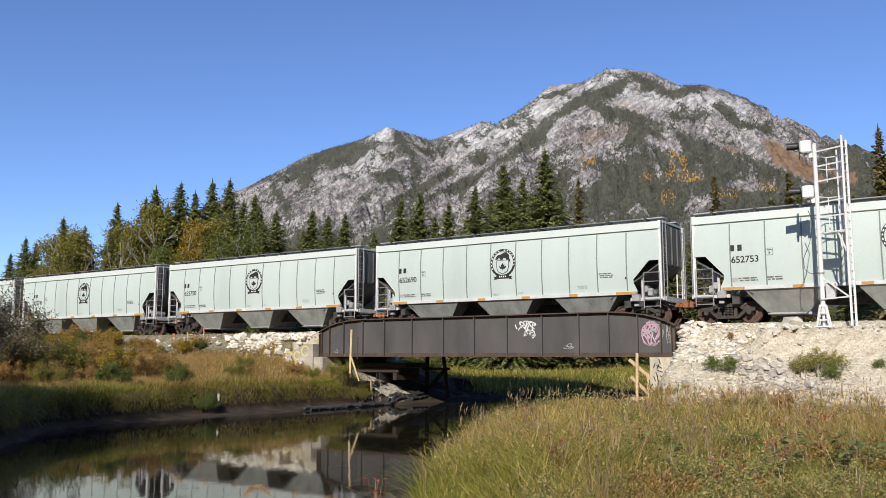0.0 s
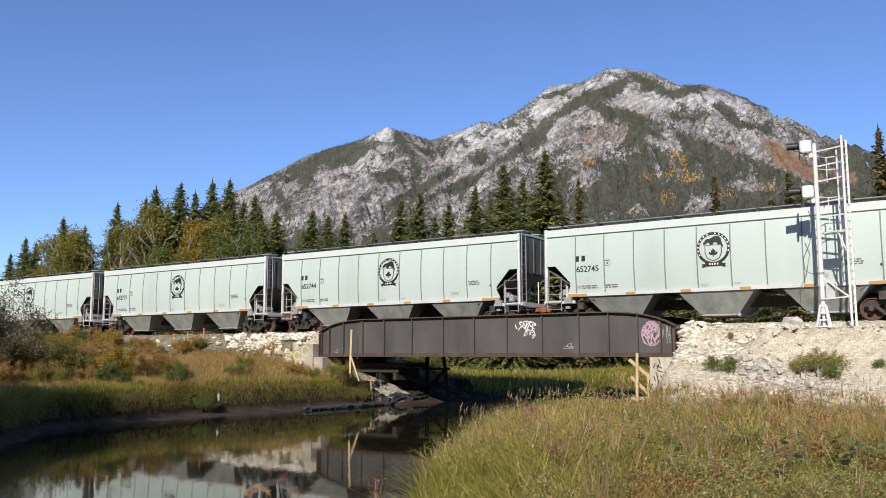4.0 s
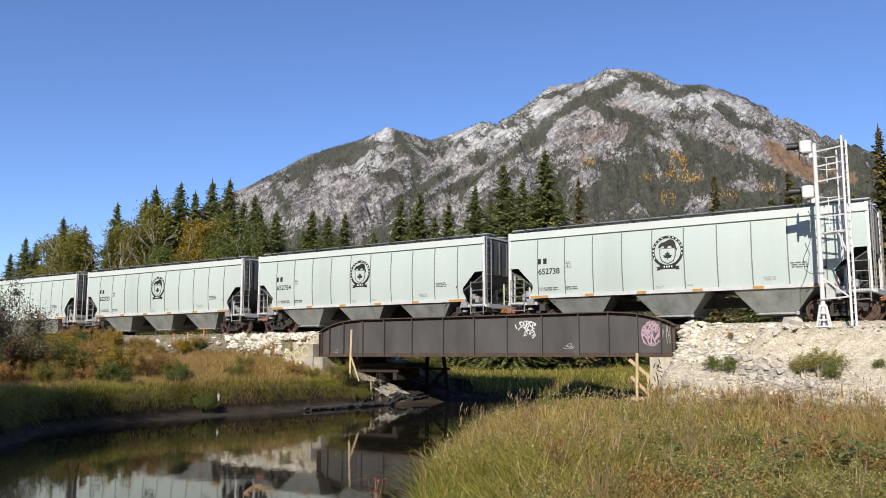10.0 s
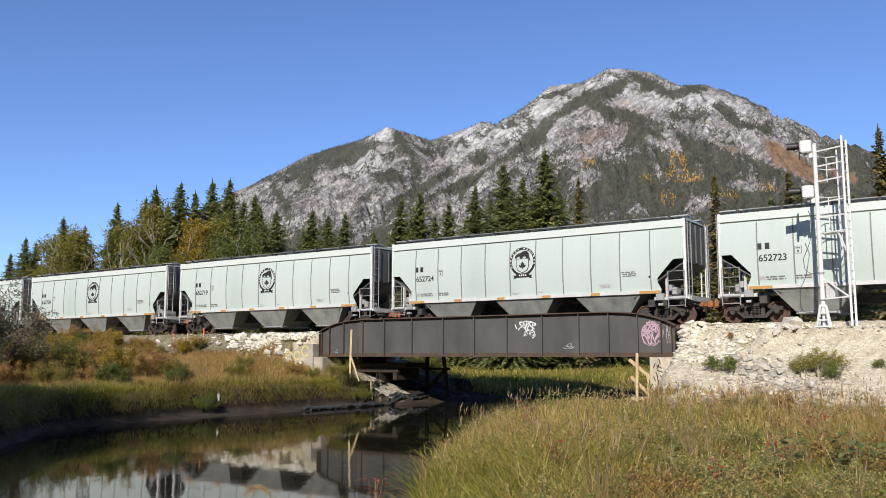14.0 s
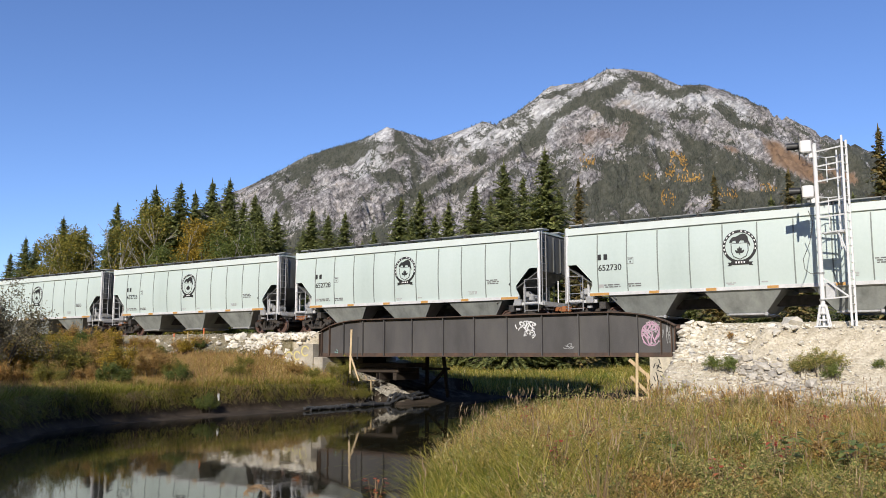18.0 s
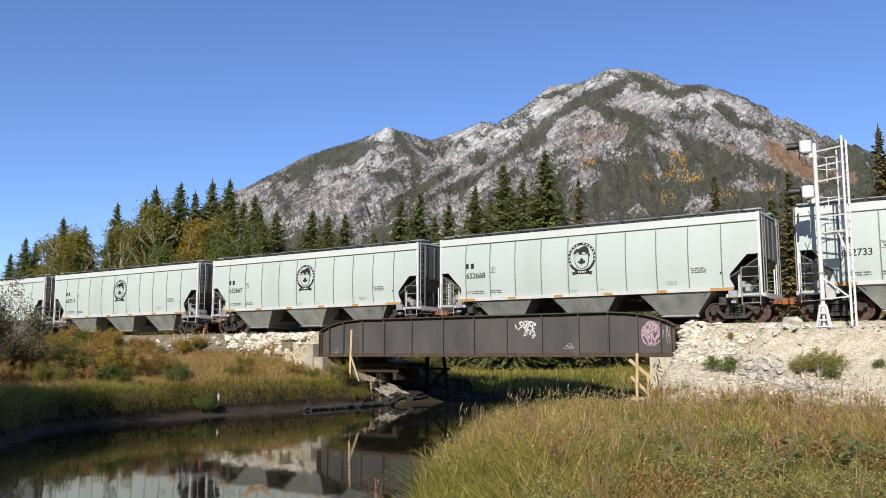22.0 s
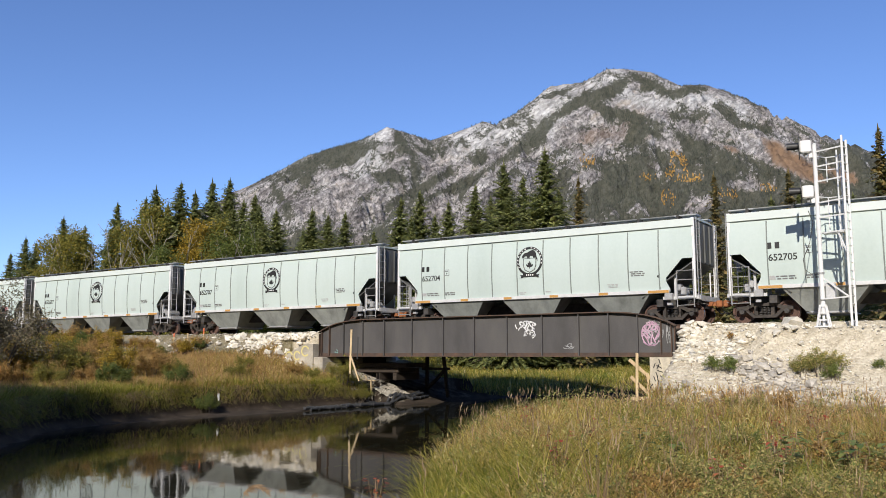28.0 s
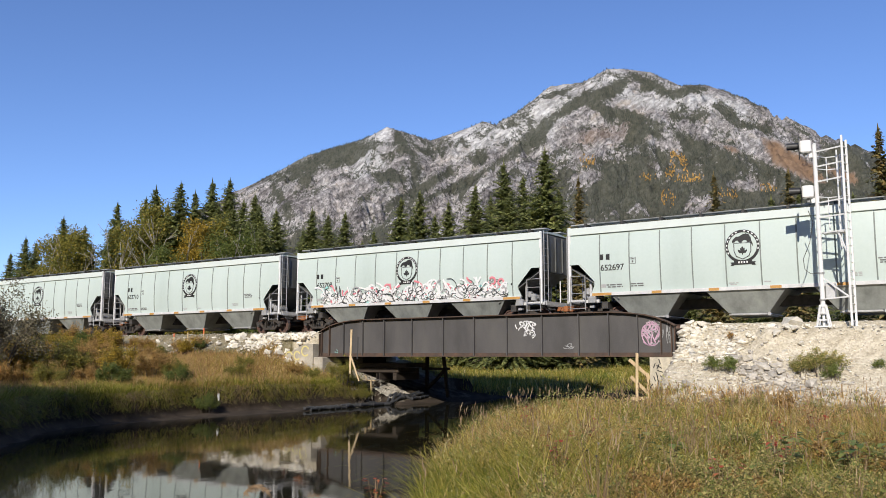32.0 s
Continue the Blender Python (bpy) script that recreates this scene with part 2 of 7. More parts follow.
# ---- mesh building ----
class Shape:
    """Collects vertices and faces for one mesh."""

    def __init__(self):
        self.v, self.f, self.m = [], [], []

    def add(self, verts, faces, slot=0):
        k = len(self.v)
        self.v.extend(tuple(p) for p in verts)
        self.f.extend(tuple(i + k for i in f) for f in faces)
        self.m.extend([slot] * len(faces))
        return self

    def box(self, x0, y0, z0, x1, y1, z1, slot=0, c=0.0):
        """A box; c cuts its upright and lying edges by a small chamfer."""
        if c <= 0:
            vs = [(x, y, z) for z in (z0, z1) for y in (y0, y1) for x in (x0, x1)]
            return self.add(vs, [(0, 2, 3, 1), (4, 5, 7, 6), (0, 1, 5, 4), (2, 6, 7, 3), (0, 4, 6, 2), (1, 3, 7, 5)], slot)
        vs, fs = [], []
        for z, e in ((z0, c), (z0 + c, 0), (z1 - c, 0), (z1, c)):
            vs += [(x0 + e + c, y0 + e, z), (x1 - e - c, y0 + e, z), (x1 - e, y0 + e + c, z), (x1 - e, y1 - e - c, z), (x1 - e - c, y1 - e, z), (x0 + e + c, y1 - e, z), (x0 + e, y1 - e - c, z), (x0 + e, y0 + e + c, z)]
        fs.append(tuple(range(7, -1, -1)))
        fs.append(tuple(range(24, 32)))
        for r in range(3):
            for i in range(8):
                j = (i + 1) % 8
                fs.append((r * 8 + i, r * 8 + j, r * 8 + 8 + j, r * 8 + 8 + i))
        return self.add(vs, fs, slot)

    def tube(self, a, b, r0, r1=None, sides=8, slot=0):
        a, b = Vector(a), Vector(b)
        r1 = r0 if r1 is None else r1
        w = (b - a).normalized()
        p = w.orthogonal().normalized()
        q = w.cross(p)
        vs = []
        for c, r in ((a, r0), (b, r1)):
            vs += [c + (p * math.cos(6.28318 * i / sides) + q * math.sin(6.28318 * i / sides)) * r for i in range(sides)]
        fs = [(i, (i + 1) % sides, sides + (i + 1) % sides, sides + i) for i in range(sides)]
        fs += [tuple(range(sides - 1, -1, -1)), tuple(range(sides, 2 * sides))]
        return self.add(vs, fs, slot)

    def path(self, pts, r, sides=6, slot=0):
        for a, b in zip(pts, pts[1:]):
            self.tube(a, b, r, r, sides, slot)
        return self

    def prism(self, outline, y0, y1, slot=0):
        """An outline in x and z, drawn out from y0 to y1."""
        k = len(outline)
        vs = [(x, y0, z) for x, z in outline] + [(x, y1, z) for x, z in outline]
        fs = [tuple(range(k)), tuple(range(2 * k - 1, k - 1, -1))]
        fs += [(i, k + i, k + (i + 1) % k, (i + 1) % k) for i in range(k)]
        return self.add(vs, fs, slot)

    def beam(self, a, b, w, h, slot=0):
        """A square-sawn bar from a to b."""
        a, b = Vector(a), Vector(b)
        d = (b - a).normalized()
        side = d.cross(Vector((0, 0, 1)))
        side = side.normalized() if side.length > 1e-4 else Vector((1, 0, 0))
        up = side.cross(d)
        vs = [p + side * (w / 2 * i) + up * (h / 2 * j) for p in (a, b) for i, j in ((-1, -1), (1, -1), (1, 1), (-1, 1))]
        return self.add(vs, [(3, 2, 1, 0), (4, 5, 6, 7), (0, 1, 5, 4), (1, 2, 6, 5), (2, 3, 7, 6), (3, 0, 4, 7)], slot)

    def mesh(self, name, mats, smooth=False):
        me = bpy.data.meshes.new(name)
        me.from_pydata(self.v, [], self.f)
        for mt in mats if isinstance(mats, (list, tuple)) else [mats]:
            me.materials.append(mt)
        if any(self.m):
            me.polygons.foreach_set("material_index", self.m)
        if smooth:
            me.polygons.foreach_set("use_smooth", [True] * len(self.f))
        me.update()
        return me


def part(name, shape, material, parent=None, label="", m=None, smooth=False):
    """Links a Shape, or a mesh that exists, as one mesh object under its thing or part."""
    me = shape if isinstance(shape, bpy.types.Mesh) else shape.mesh(name, material, smooth)
    ob = new(name, me)
    if parent is not None:
        ob.parent = parent
    if m is not None:
        ob.matrix_basis = m
    return tagged(ob, label)


def thing(name, label, category, m=None, group="", kind=""):
    ob = new(name)
    ob.empty_display_size = 0.3
    if m is not None:
        ob.matrix_basis = m
    return tagged(ob, label, category, group, kind)
# ---- ground, water, mountain ----
CREEK = [(-14, -25, 5), (-9, -8, 4), (-5.5, 3, 3.6), (-4.8, 11, 4.0), (-6.0, 19, 5.4), (-6.0, 28, 6.8), (-1.8, 37, 4.7), (2.3, 45.3, 4.0), (7.5, 49.6, 3.4), (15, 51.0, 3.4), (30, 50, 4.0), (60, 54, 5), (140, 70, 6)]
ABUT_L, ABUT_R = -31.2, -12.0


def creek_distance(x, y):
    """Metres from the water's edge; negative in the water."""
    best = np.full(np.shape(x), 1e9)
    for (ax, ay, aw), (bx, by, bw) in zip(CREEK, CREEK[1:]):
        dx, dy = bx - ax, by - ay
        t = np.clip(((x - ax) * dx + (y - ay) * dy) / (dx * dx + dy * dy), 0, 1)
        best = np.minimum(best, np.hypot(x - ax - t * dx, y - ay - t * dy) - (aw + (bw - aw) * t))
    return best


def wave(x, y, k, seed):
    """Smooth cheap relief between -1 and 1."""
    r = np.random.RandomState(seed)
    total = 0
    for i in range(5):
        a = r.uniform(0, 6.28)
        f = k * r.uniform(0.6, 1.7)
        total = total + np.sin((x * math.cos(a) + y * math.sin(a)) * f + r.uniform(0, 6.28))
    return total / 3.2


def smooth(a, b, x):
    t = np.clip((x - a) / (b - a), 0, 1)
    return t * t * (3 - 2 * t)


def left_of_creek(x, y):
    return x < np.interp(y, [-25, -8, 3, 11, 19, 28, 37, 45, 53, 60], [-14, -9, -5.5, -4.8, -6, -6, -1.8, 2.2, 5.8, 11])


def ground_height(x, y):
    x, y = np.asarray(x, float), np.asarray(y, float)
    s = x * U.x + y * U.y
    n = x * N.x + y * N.y - TRACK_N
    d = creek_distance(x, y) + 0.25 * wave(x, y, 0.9, 3)
    left = left_of_creek(x, y) & (y < 51)
    top = np.where(left, 1.22, 0.62) + 0.12 * wave(x, y, 0.35, 5)
    beach = np.where(left, 0.35 + 0.9 * smooth(31, 36, y) - 0.6 * smooth(39, 43, y), 0.3)
    rise = np.where(left, 0.45, 2.2)
    h = np.where(d < 0, np.maximum(d * 0.35, -1.2), np.minimum(d, beach) * 0.10 + (top - 0.13) * smooth(beach, beach + rise, d))
    h = h + 0.05 * wave(x, y, 1.3, 8) * smooth(0, 3, d)
    # the near field rises a little to where the camera stands
    h = h + 0.10 * smooth(14, 3, np.hypot(x, y)) * (d > 0)
    # the left bank climbs towards the track
    h = h + np.where(left, 0.9 * smooth(-18, -5, n) * smooth(1.5, 7, d), 0)
    # beyond the track the meadow lies a little higher
    h = h + 0.35 * smooth(6, 16, n) * smooth(0.5, 4, d)
    # the embankment, with the creek's gap between the abutments
    bank = 3.60 - np.maximum(np.abs(n) - 2.5, 0) / np.where(n < 0, np.where(s > -12, 1.75, 2.2), 1.6)
    bank = bank + 0.17 * smooth(1.25, 1.7, np.abs(n)) * smooth(3.4, 2.7, np.abs(n))
    # a ledge that carries the signal
    ledge = 3.50 - np.maximum(np.abs(n) - 3.75, 0) / 0.7 - 6 * smooth(-8.2, -9.8, s)
    bank = np.where(n < 0, np.maximum(bank, ledge), bank)
    bank = bank + 0.045 * wave(x, y, 1.6, 12) * (np.abs(n) > 2.6)
    front = smooth(-2.85, -3.25, n)
    under = np.where(s > ABUT_L - 0.5, 2.2 - np.maximum(s - ABUT_L, 0) / 2.4, 9)
    before = bank - np.maximum(s + 34.4, 0) / 0.9
    left_end = under * (1 - front) + np.minimum(under, before) * front
    keep = np.where(s < (ABUT_L + ABUT_R) / 2, left_end, bank - np.maximum(-11.45 - s, 0) / 0.22)
    return np.maximum(h, np.minimum(bank, keep))


def build_ground():
    def axis(lo, hi, step, far):
        mid = list(np.arange(lo, hi + 1e-6, step))
        out, g, a = [], step, hi
        while a < far:
            g *= 1.28
            a += g
            out.append(a)
        neg, g, a = [], step, lo
        while a > -far:
            g *= 1.28
            a -= g
            neg.append(a)
        return np.array(neg[::-1] + mid + out)

    xs, ys = axis(-42, 44, 0.32, 4600), axis(2, 72, 0.32, 4600)
    X, Y = np.meshgrid(xs, ys)
    Z = ground_height(X, Y)
    Z = Z + np.where((np.abs(X) < 48) & (np.abs(Y) < 90), 0.03 * np.random.RandomState(2).uniform(-1, 1, X.shape), 0)
    nx, ny = len(xs), len(ys)
    verts = np.stack([X.ravel(), Y.ravel(), Z.ravel()], 1)
    i = np.arange(nx * ny).reshape(ny, nx)
    faces = np.stack([i[:-1, :-1].ravel(), i[:-1, 1:].ravel(), i[1:, 1:].ravel(), i[1:, :-1].ravel()], 1)
    me = bpy.data.meshes.new("ground")
    me.from_pydata(verts.tolist(), [], faces.tolist())
    me.polygons.foreach_set("use_smooth", [True] * len(faces))
    # soil classes as a face-corner-free vertex attribute: gravel near the track, mud near the water
    s = X * U.x + Y * U.y
    n = X * N.x + Y * N.y - TRACK_N
    d = creek_distance(X, Y)
    gravel = np.clip(1.15 - np.maximum(np.abs(n) - 3.9 - np.where((s > -13) & (n < 0), 2.6, 0), 0) / 1.2, 0, 1) * (d > -1)
    gravel = gravel * np.where((n < -3.2) & (s < -25) & (s > -33.5), 0, 1) * np.where(s < -33.5, 0.40, 1) * np.where((s > -31.3) & (s < -26.2), 0.3, 1) * np.where((s > -26.2) & (s < -12), 0, 1)
    mud = np.clip(3.0 - np.maximum(d, 0) / 0.9, 0, 1) * np.where(left_of_creek(X, Y) & (Y < 51), 1, Z < 0.3)
    for nm, val in (("gravel", gravel), ("mud", mud)):
        at_ = me.attributes.new(nm, "FLOAT", "POINT")
        at_.data.foreach_set("value", val.ravel().astype(np.float32))
    m, nt, b = nodes_of("earth_and_gravel")
    base = ramp(nt, noise_of(nt, 0.8, 6, 0.6), [(0.3, (0.06, 0.055, 0.025)), (0.5, (0.11, 0.09, 0.04)), (0.7, (0.17, 0.13, 0.065))])
    stones = nt.nodes.new("ShaderNodeTexVoronoi")
    stones.inputs["Scale"].default_value = 14.0
    tc = nt.nodes.new("ShaderNodeTexCoord")
    nt.links.new(tc.outputs["Object"], stones.inputs["Vector"])
    grit = ramp(nt, noise_of(nt, 2.2, 6, 0.65), [(0.3, (0.38, 0.325, 0.235)), (0.5, (0.51, 0.45, 0.34)), (0.72, (0.64, 0.58, 0.47))])
    grit = blend(nt, 0.55, grit, ramp(nt, stones.outputs["Color"], [(0.0, G(0.25)), (1.0, G(0.75))]), "OVERLAY")
    wet = ramp(nt, noise_of(nt, 1.5, 5, 0.6), [(0.3, (0.03, 0.024, 0.018)), (0.7, (0.075, 0.058, 0.044))])
    ga = nt.nodes.new("ShaderNodeAttribute")
    ga.attribute_name = "gravel"
    mu = nt.nodes.new("ShaderNodeAttribute")
    mu.attribute_name = "mud"
    edge = nt.nodes.new("ShaderNodeMath")
    edge.operation = "MULTIPLY_ADD"
    edge.use_clamp = True
    nt.links.new(ga.outputs["Fac"], edge.inputs[0])
    edge.inputs[1].default_value = 2.2
    wob = nt.nodes.new("ShaderNodeMath")
    wob.operation = "SUBTRACT"
    nt.links.new(noise_of(nt, 1.4, 5, 0.6), wob.inputs[0])
    wob.inputs[1].default_value = 1.1
    nt.links.new(wob.outputs[0], edge.inputs[2])
    # peat of the bank face, darkened further to include shade under the overhang
    shaded_peat = ramp(nt, noise_of(nt, 2.5, 5, 0.65), [(0.3, (0.014, 0.010, 0.007)), (0.7, (0.05, 0.037, 0.026))])
    sep = nt.nodes.new("ShaderNodeSeparateXYZ")
    nt.links.new(tc.outputs["Object"], sep.inputs[0])
    lift = nt.nodes.new("ShaderNodeMapRange")
    lift.inputs[1].default_value, lift.inputs[2].default_value = 0.14, 0.30
    nt.links.new(sep.outputs[2], lift.inputs[0])
    wet = blend(nt, lift.outputs[0], wet, shaded_peat)
    col = blend(nt, mu.outputs["Fac"], base, wet)
    col = blend(nt, edge.outputs[0], col, grit)
    nt.links.new(col, b.inputs["Base Color"])
    b.inputs["Roughness"].default_value = 0.95
    b.inputs["Specular IOR Level"].default_value = 0.12
    bumped(nt, b, stones.outputs["Distance"], 0.5, 0.03)
    me.materials.append(m)
    tagged(new("ground", me), "grassy creek banks with mud edge and gravel embankment", "ground", kind="structure")


def build_water():
    xs, ys = np.linspace(-120, 150, 60), np.linspace(-40, 130, 40)
    X, Y = np.meshgrid(xs, ys)
    i = np.arange(X.size).reshape(X.shape)
    faces = np.stack([i[:-1, :-1].ravel(), i[:-1, 1:].ravel(), i[1:, 1:].ravel(), i[1:, :-1].ravel()], 1)
    me = bpy.data.meshes.new("water")
    me.from_pydata(np.stack([X.ravel(), Y.ravel(), np.zeros(X.size)], 1).tolist(), [], faces.tolist())
    m, nt, b = nodes_of("still_dark_water")
    b.inputs["Base Color"].default_value = (0.014, 0.013, 0.007, 1)
    b.inputs["Roughness"].default_value = 0.04
    b.inputs["IOR"].default_value = 1.3
    b.inputs["Specular IOR Level"].default_value = 0.5
    bumped(nt, b, noise_of(nt, 1.6, 4, 0.55, (1, 0.4, 1)), 0.13, 0.02)
    me.materials.append(m)
    tagged(new("water", me), "still dark creek water mirroring the bridge", "water", kind="structure")


def ridge_field(X, Y, ridges):
    """Height of a massif: each ridge is a line of crest points that falls away on both sides."""
    H = np.full(X.shape, -1e3)
    for crest, fall in ridges:
        for (ax, ay, az), (bx, by, bz) in zip(crest, crest[1:]):
            dx, dy = bx - ax, by - ay
            t = np.clip(((X - ax) * dx + (Y - ay) * dy) / (dx * dx + dy * dy), 0, 1)
            dist = np.hypot(X - ax - t * dx, Y - ay - t * dy)
            H = np.maximum(H, az + (bz - az) * t - fall * dist)
    return H


def rough_noise(X, Y, size, octaves, seed, sharp=True):
    """Ridged relief from the header's noise, on a lattice that is then resampled."""
    r = np.random.RandomState(seed)
    total, amp = np.zeros(X.shape), 1.0
    for o in range(octaves):
        k = 64
        lat = r.uniform(-1, 1, (k, k))
        gx, gy = (X / size + 31.3 * o) % k, (Y / size + 17.7 * o) % k
        ix, iy = gx.astype(int), gy.astype(int)
        fx, fy = gx - ix, gy - iy
        fx, fy = fx * fx * (3 - 2 * fx), fy * fy * (3 - 2 * fy)
        jx, jy = (ix + 1) % k, (iy + 1) % k
        v = (lat[iy, ix] * (1 - fx) + lat[iy, jx] * fx) * (1 - fy) + (lat[jy, ix] * (1 - fx) + lat[jy, jx] * fx) * fy
        total += amp * ((0.5 - np.abs(v)) * 2 if sharp else v)
        amp *= 0.52
        size *= 0.5
    return total


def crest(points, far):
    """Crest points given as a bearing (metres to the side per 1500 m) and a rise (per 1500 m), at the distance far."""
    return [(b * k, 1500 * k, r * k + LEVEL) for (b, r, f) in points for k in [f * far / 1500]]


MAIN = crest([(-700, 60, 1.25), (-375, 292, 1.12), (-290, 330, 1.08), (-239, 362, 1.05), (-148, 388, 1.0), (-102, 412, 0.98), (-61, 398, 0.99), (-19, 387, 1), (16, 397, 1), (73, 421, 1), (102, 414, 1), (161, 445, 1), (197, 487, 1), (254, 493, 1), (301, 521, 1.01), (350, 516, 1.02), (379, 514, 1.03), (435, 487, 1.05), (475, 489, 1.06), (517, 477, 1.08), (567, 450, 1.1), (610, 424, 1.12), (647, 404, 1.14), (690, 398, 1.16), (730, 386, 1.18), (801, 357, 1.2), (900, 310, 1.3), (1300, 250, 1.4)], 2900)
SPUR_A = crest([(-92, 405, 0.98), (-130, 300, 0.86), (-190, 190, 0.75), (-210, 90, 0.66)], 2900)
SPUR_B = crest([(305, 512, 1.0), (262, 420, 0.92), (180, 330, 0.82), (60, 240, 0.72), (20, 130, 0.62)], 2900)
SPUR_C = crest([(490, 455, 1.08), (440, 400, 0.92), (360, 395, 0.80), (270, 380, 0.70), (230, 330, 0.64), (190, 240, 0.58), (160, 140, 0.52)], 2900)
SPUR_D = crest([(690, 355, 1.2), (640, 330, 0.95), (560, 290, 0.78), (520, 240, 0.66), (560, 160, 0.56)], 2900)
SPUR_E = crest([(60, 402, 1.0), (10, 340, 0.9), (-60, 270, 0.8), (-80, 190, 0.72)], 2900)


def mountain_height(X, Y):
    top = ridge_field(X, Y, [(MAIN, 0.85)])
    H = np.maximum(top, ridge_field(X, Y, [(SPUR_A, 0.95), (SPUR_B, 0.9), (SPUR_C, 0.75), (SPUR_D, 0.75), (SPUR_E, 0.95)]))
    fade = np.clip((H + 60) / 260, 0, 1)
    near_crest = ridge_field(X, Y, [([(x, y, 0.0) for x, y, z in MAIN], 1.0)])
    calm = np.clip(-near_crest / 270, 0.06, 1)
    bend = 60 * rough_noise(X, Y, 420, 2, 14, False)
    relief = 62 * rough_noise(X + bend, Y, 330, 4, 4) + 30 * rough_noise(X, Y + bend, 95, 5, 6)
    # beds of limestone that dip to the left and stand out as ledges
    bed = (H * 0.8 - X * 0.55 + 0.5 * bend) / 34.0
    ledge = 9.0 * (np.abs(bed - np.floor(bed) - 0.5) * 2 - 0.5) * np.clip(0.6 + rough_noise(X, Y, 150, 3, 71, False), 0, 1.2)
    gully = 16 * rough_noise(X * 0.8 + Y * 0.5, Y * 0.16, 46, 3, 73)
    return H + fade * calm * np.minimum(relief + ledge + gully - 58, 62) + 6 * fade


def along(B, R, line, width):
    """1 on a line of bearings and rises, 0 at width and more from it."""
    best = np.full(B.shape, 1e9)
    for (ax, ay), (bx, by) in zip(line, line[1:]):
        dx, dy = bx - ax, by - ay
        t = np.clip(((B - ax) * dx + (R - ay) * dy) / (dx * dx + dy * dy), 0, 1)
        best = np.minimum(best, np.hypot(B - ax - t * dx, R - ay - t * dy))
    return np.clip(1 - best / width, 0, 1)


def blot(B, R, cb, cr, wb, wr, tilt=0.0):
    """1 in the middle of a slanting oval, 0 at its rim."""
    return np.clip(1 - np.hypot((B - cb) / wb, (R - cr - tilt * (B - cb)) / wr), 0, 1)


# lines of trees that follow gullies and ledges: bearing and rise of each bend, half the width, density
TREE_LINES = [
    ([(-86, 399), (-65, 371), (-40, 334), (-50, 300), (-54, 262)], 13, 1.3),
    ([(-299, 303), (-277, 247)], 16, 1.1),
    ([(262, 472), (170, 400), (88, 334), (16, 298), (-30, 270)], 15, 1.3),
    ([(67, 361), (-14, 314), (-50, 293), (-100, 262)], 16, 1.2),
    ([(335, 497), (290, 477), (262, 468), (300, 440), (345, 430)], 16, 1.4),
    ([(345, 506), (389, 490), (415, 474), (471, 484)], 13, 1.3),
    ([(420, 436), (455, 428), (480, 440)], 12, 1.0),
    ([(195, 474), (254, 489)], 7, 1.0),
    ([(-45, 390), (-19, 378), (14, 384)], 9, 1.2),
    ([(500, 455), (540, 420), (590, 410)], 12, 1.0),
    ([(-180, 318), (-120, 326), (-60, 318)], 10, 0.9),
    ([(-150, 280), (-90, 300)], 12, 0.8),
    ([(60, 400), (110, 385), (150, 396)], 8, 0.8),
]


def cover(X, Y, Z, slope):
    """How much forest and how much dry meadow lies on the mountain."""
    bearing, rise = X / Y * 1500, (Z - LEVEL) / Y * 1500
    wob = rough_noise(X, Y, 140, 5, 9, False)
    spots = rough_noise(X, Y, 60, 4, 19, False)
    b, q = bearing + 9 * wob, rise + 7 * spots
    # scattered trees everywhere, fewer on the high bare slabs
    wood = 0.27 + 0.46 * spots + 0.30 * wob - 0.30 * np.clip((rise - 400) / 70, 0, 1) - 0.22 * (slope - 1.0)
    for line, width, much in TREE_LINES:
        wood = np.maximum(wood, much * along(b, q, line, width) * (0.9 + 0.5 * spots))
    # the left shoulder
    wood = np.maximum(wood, 2.2 * blot(b, q, -215, 349, 105, 27, 0.40) * (1 + 0.4 * spots))
    # the wooded hollow under the summit, sweeping down to the right
    edge = np.interp(b, [110, 206, 290, 325, 345, 426, 558, 650, 680, 720, 900], [262, 330, 362, 392, 446, 405, 356, 316, 352, 388, 420])
    hollow = np.clip((edge - q) / 14 + 0.5, 0, 1) * np.clip((b - 60) / 120, 0, 1)
    gaps = 1.5 * blot(b, q, 545, 303, 42, 15, -0.1) + 1.4 * blot(b, q, 470, 270, 55, 20, 0.3) + 1.5 * blot(b, q, 392, 384, 46, 16, -0.3) + 1.0 * blot(b, q, 255, 318, 50, 18, 0.3) + 0.7 * blot(b, q, 330, 300, 40, 20)
    wood = np.maximum(wood, hollow * (0.95 + 0.45 * spots + 0.3 * wob - gaps))
    # the foot of the rock walls
    wood = np.maximum(wood, np.clip((262 - q) / 50, 0, 1) * (0.6 + 0.6 * spots + 0.4 * wob))
    meadow = np.clip(3.5 * blot(b, q, 632, 346, 75, 27, -0.52) + 0.5 * wob, 0, 1) * (blot(b, q, 632, 346, 75, 27, -0.52) > 0.05)
    meadow = np.maximum(meadow, np.clip(3 * blot(b, q, 725, 322, 34, 14, -0.3), 0, 1))
    meadow = np.maximum(meadow, 0.5 * np.clip(2.2 * blot(b, q, 300, 404, 75, 26, 0.35), 0, 1) * (0.7 + 0.4 * wob))
    meadow = np.maximum(meadow, np.clip(3 * blot(b, q, 522, 368, 18, 6, -0.4), 0, 0.9))
    return np.clip(wood * (1 - 0.8 * meadow), 0, 1), meadow


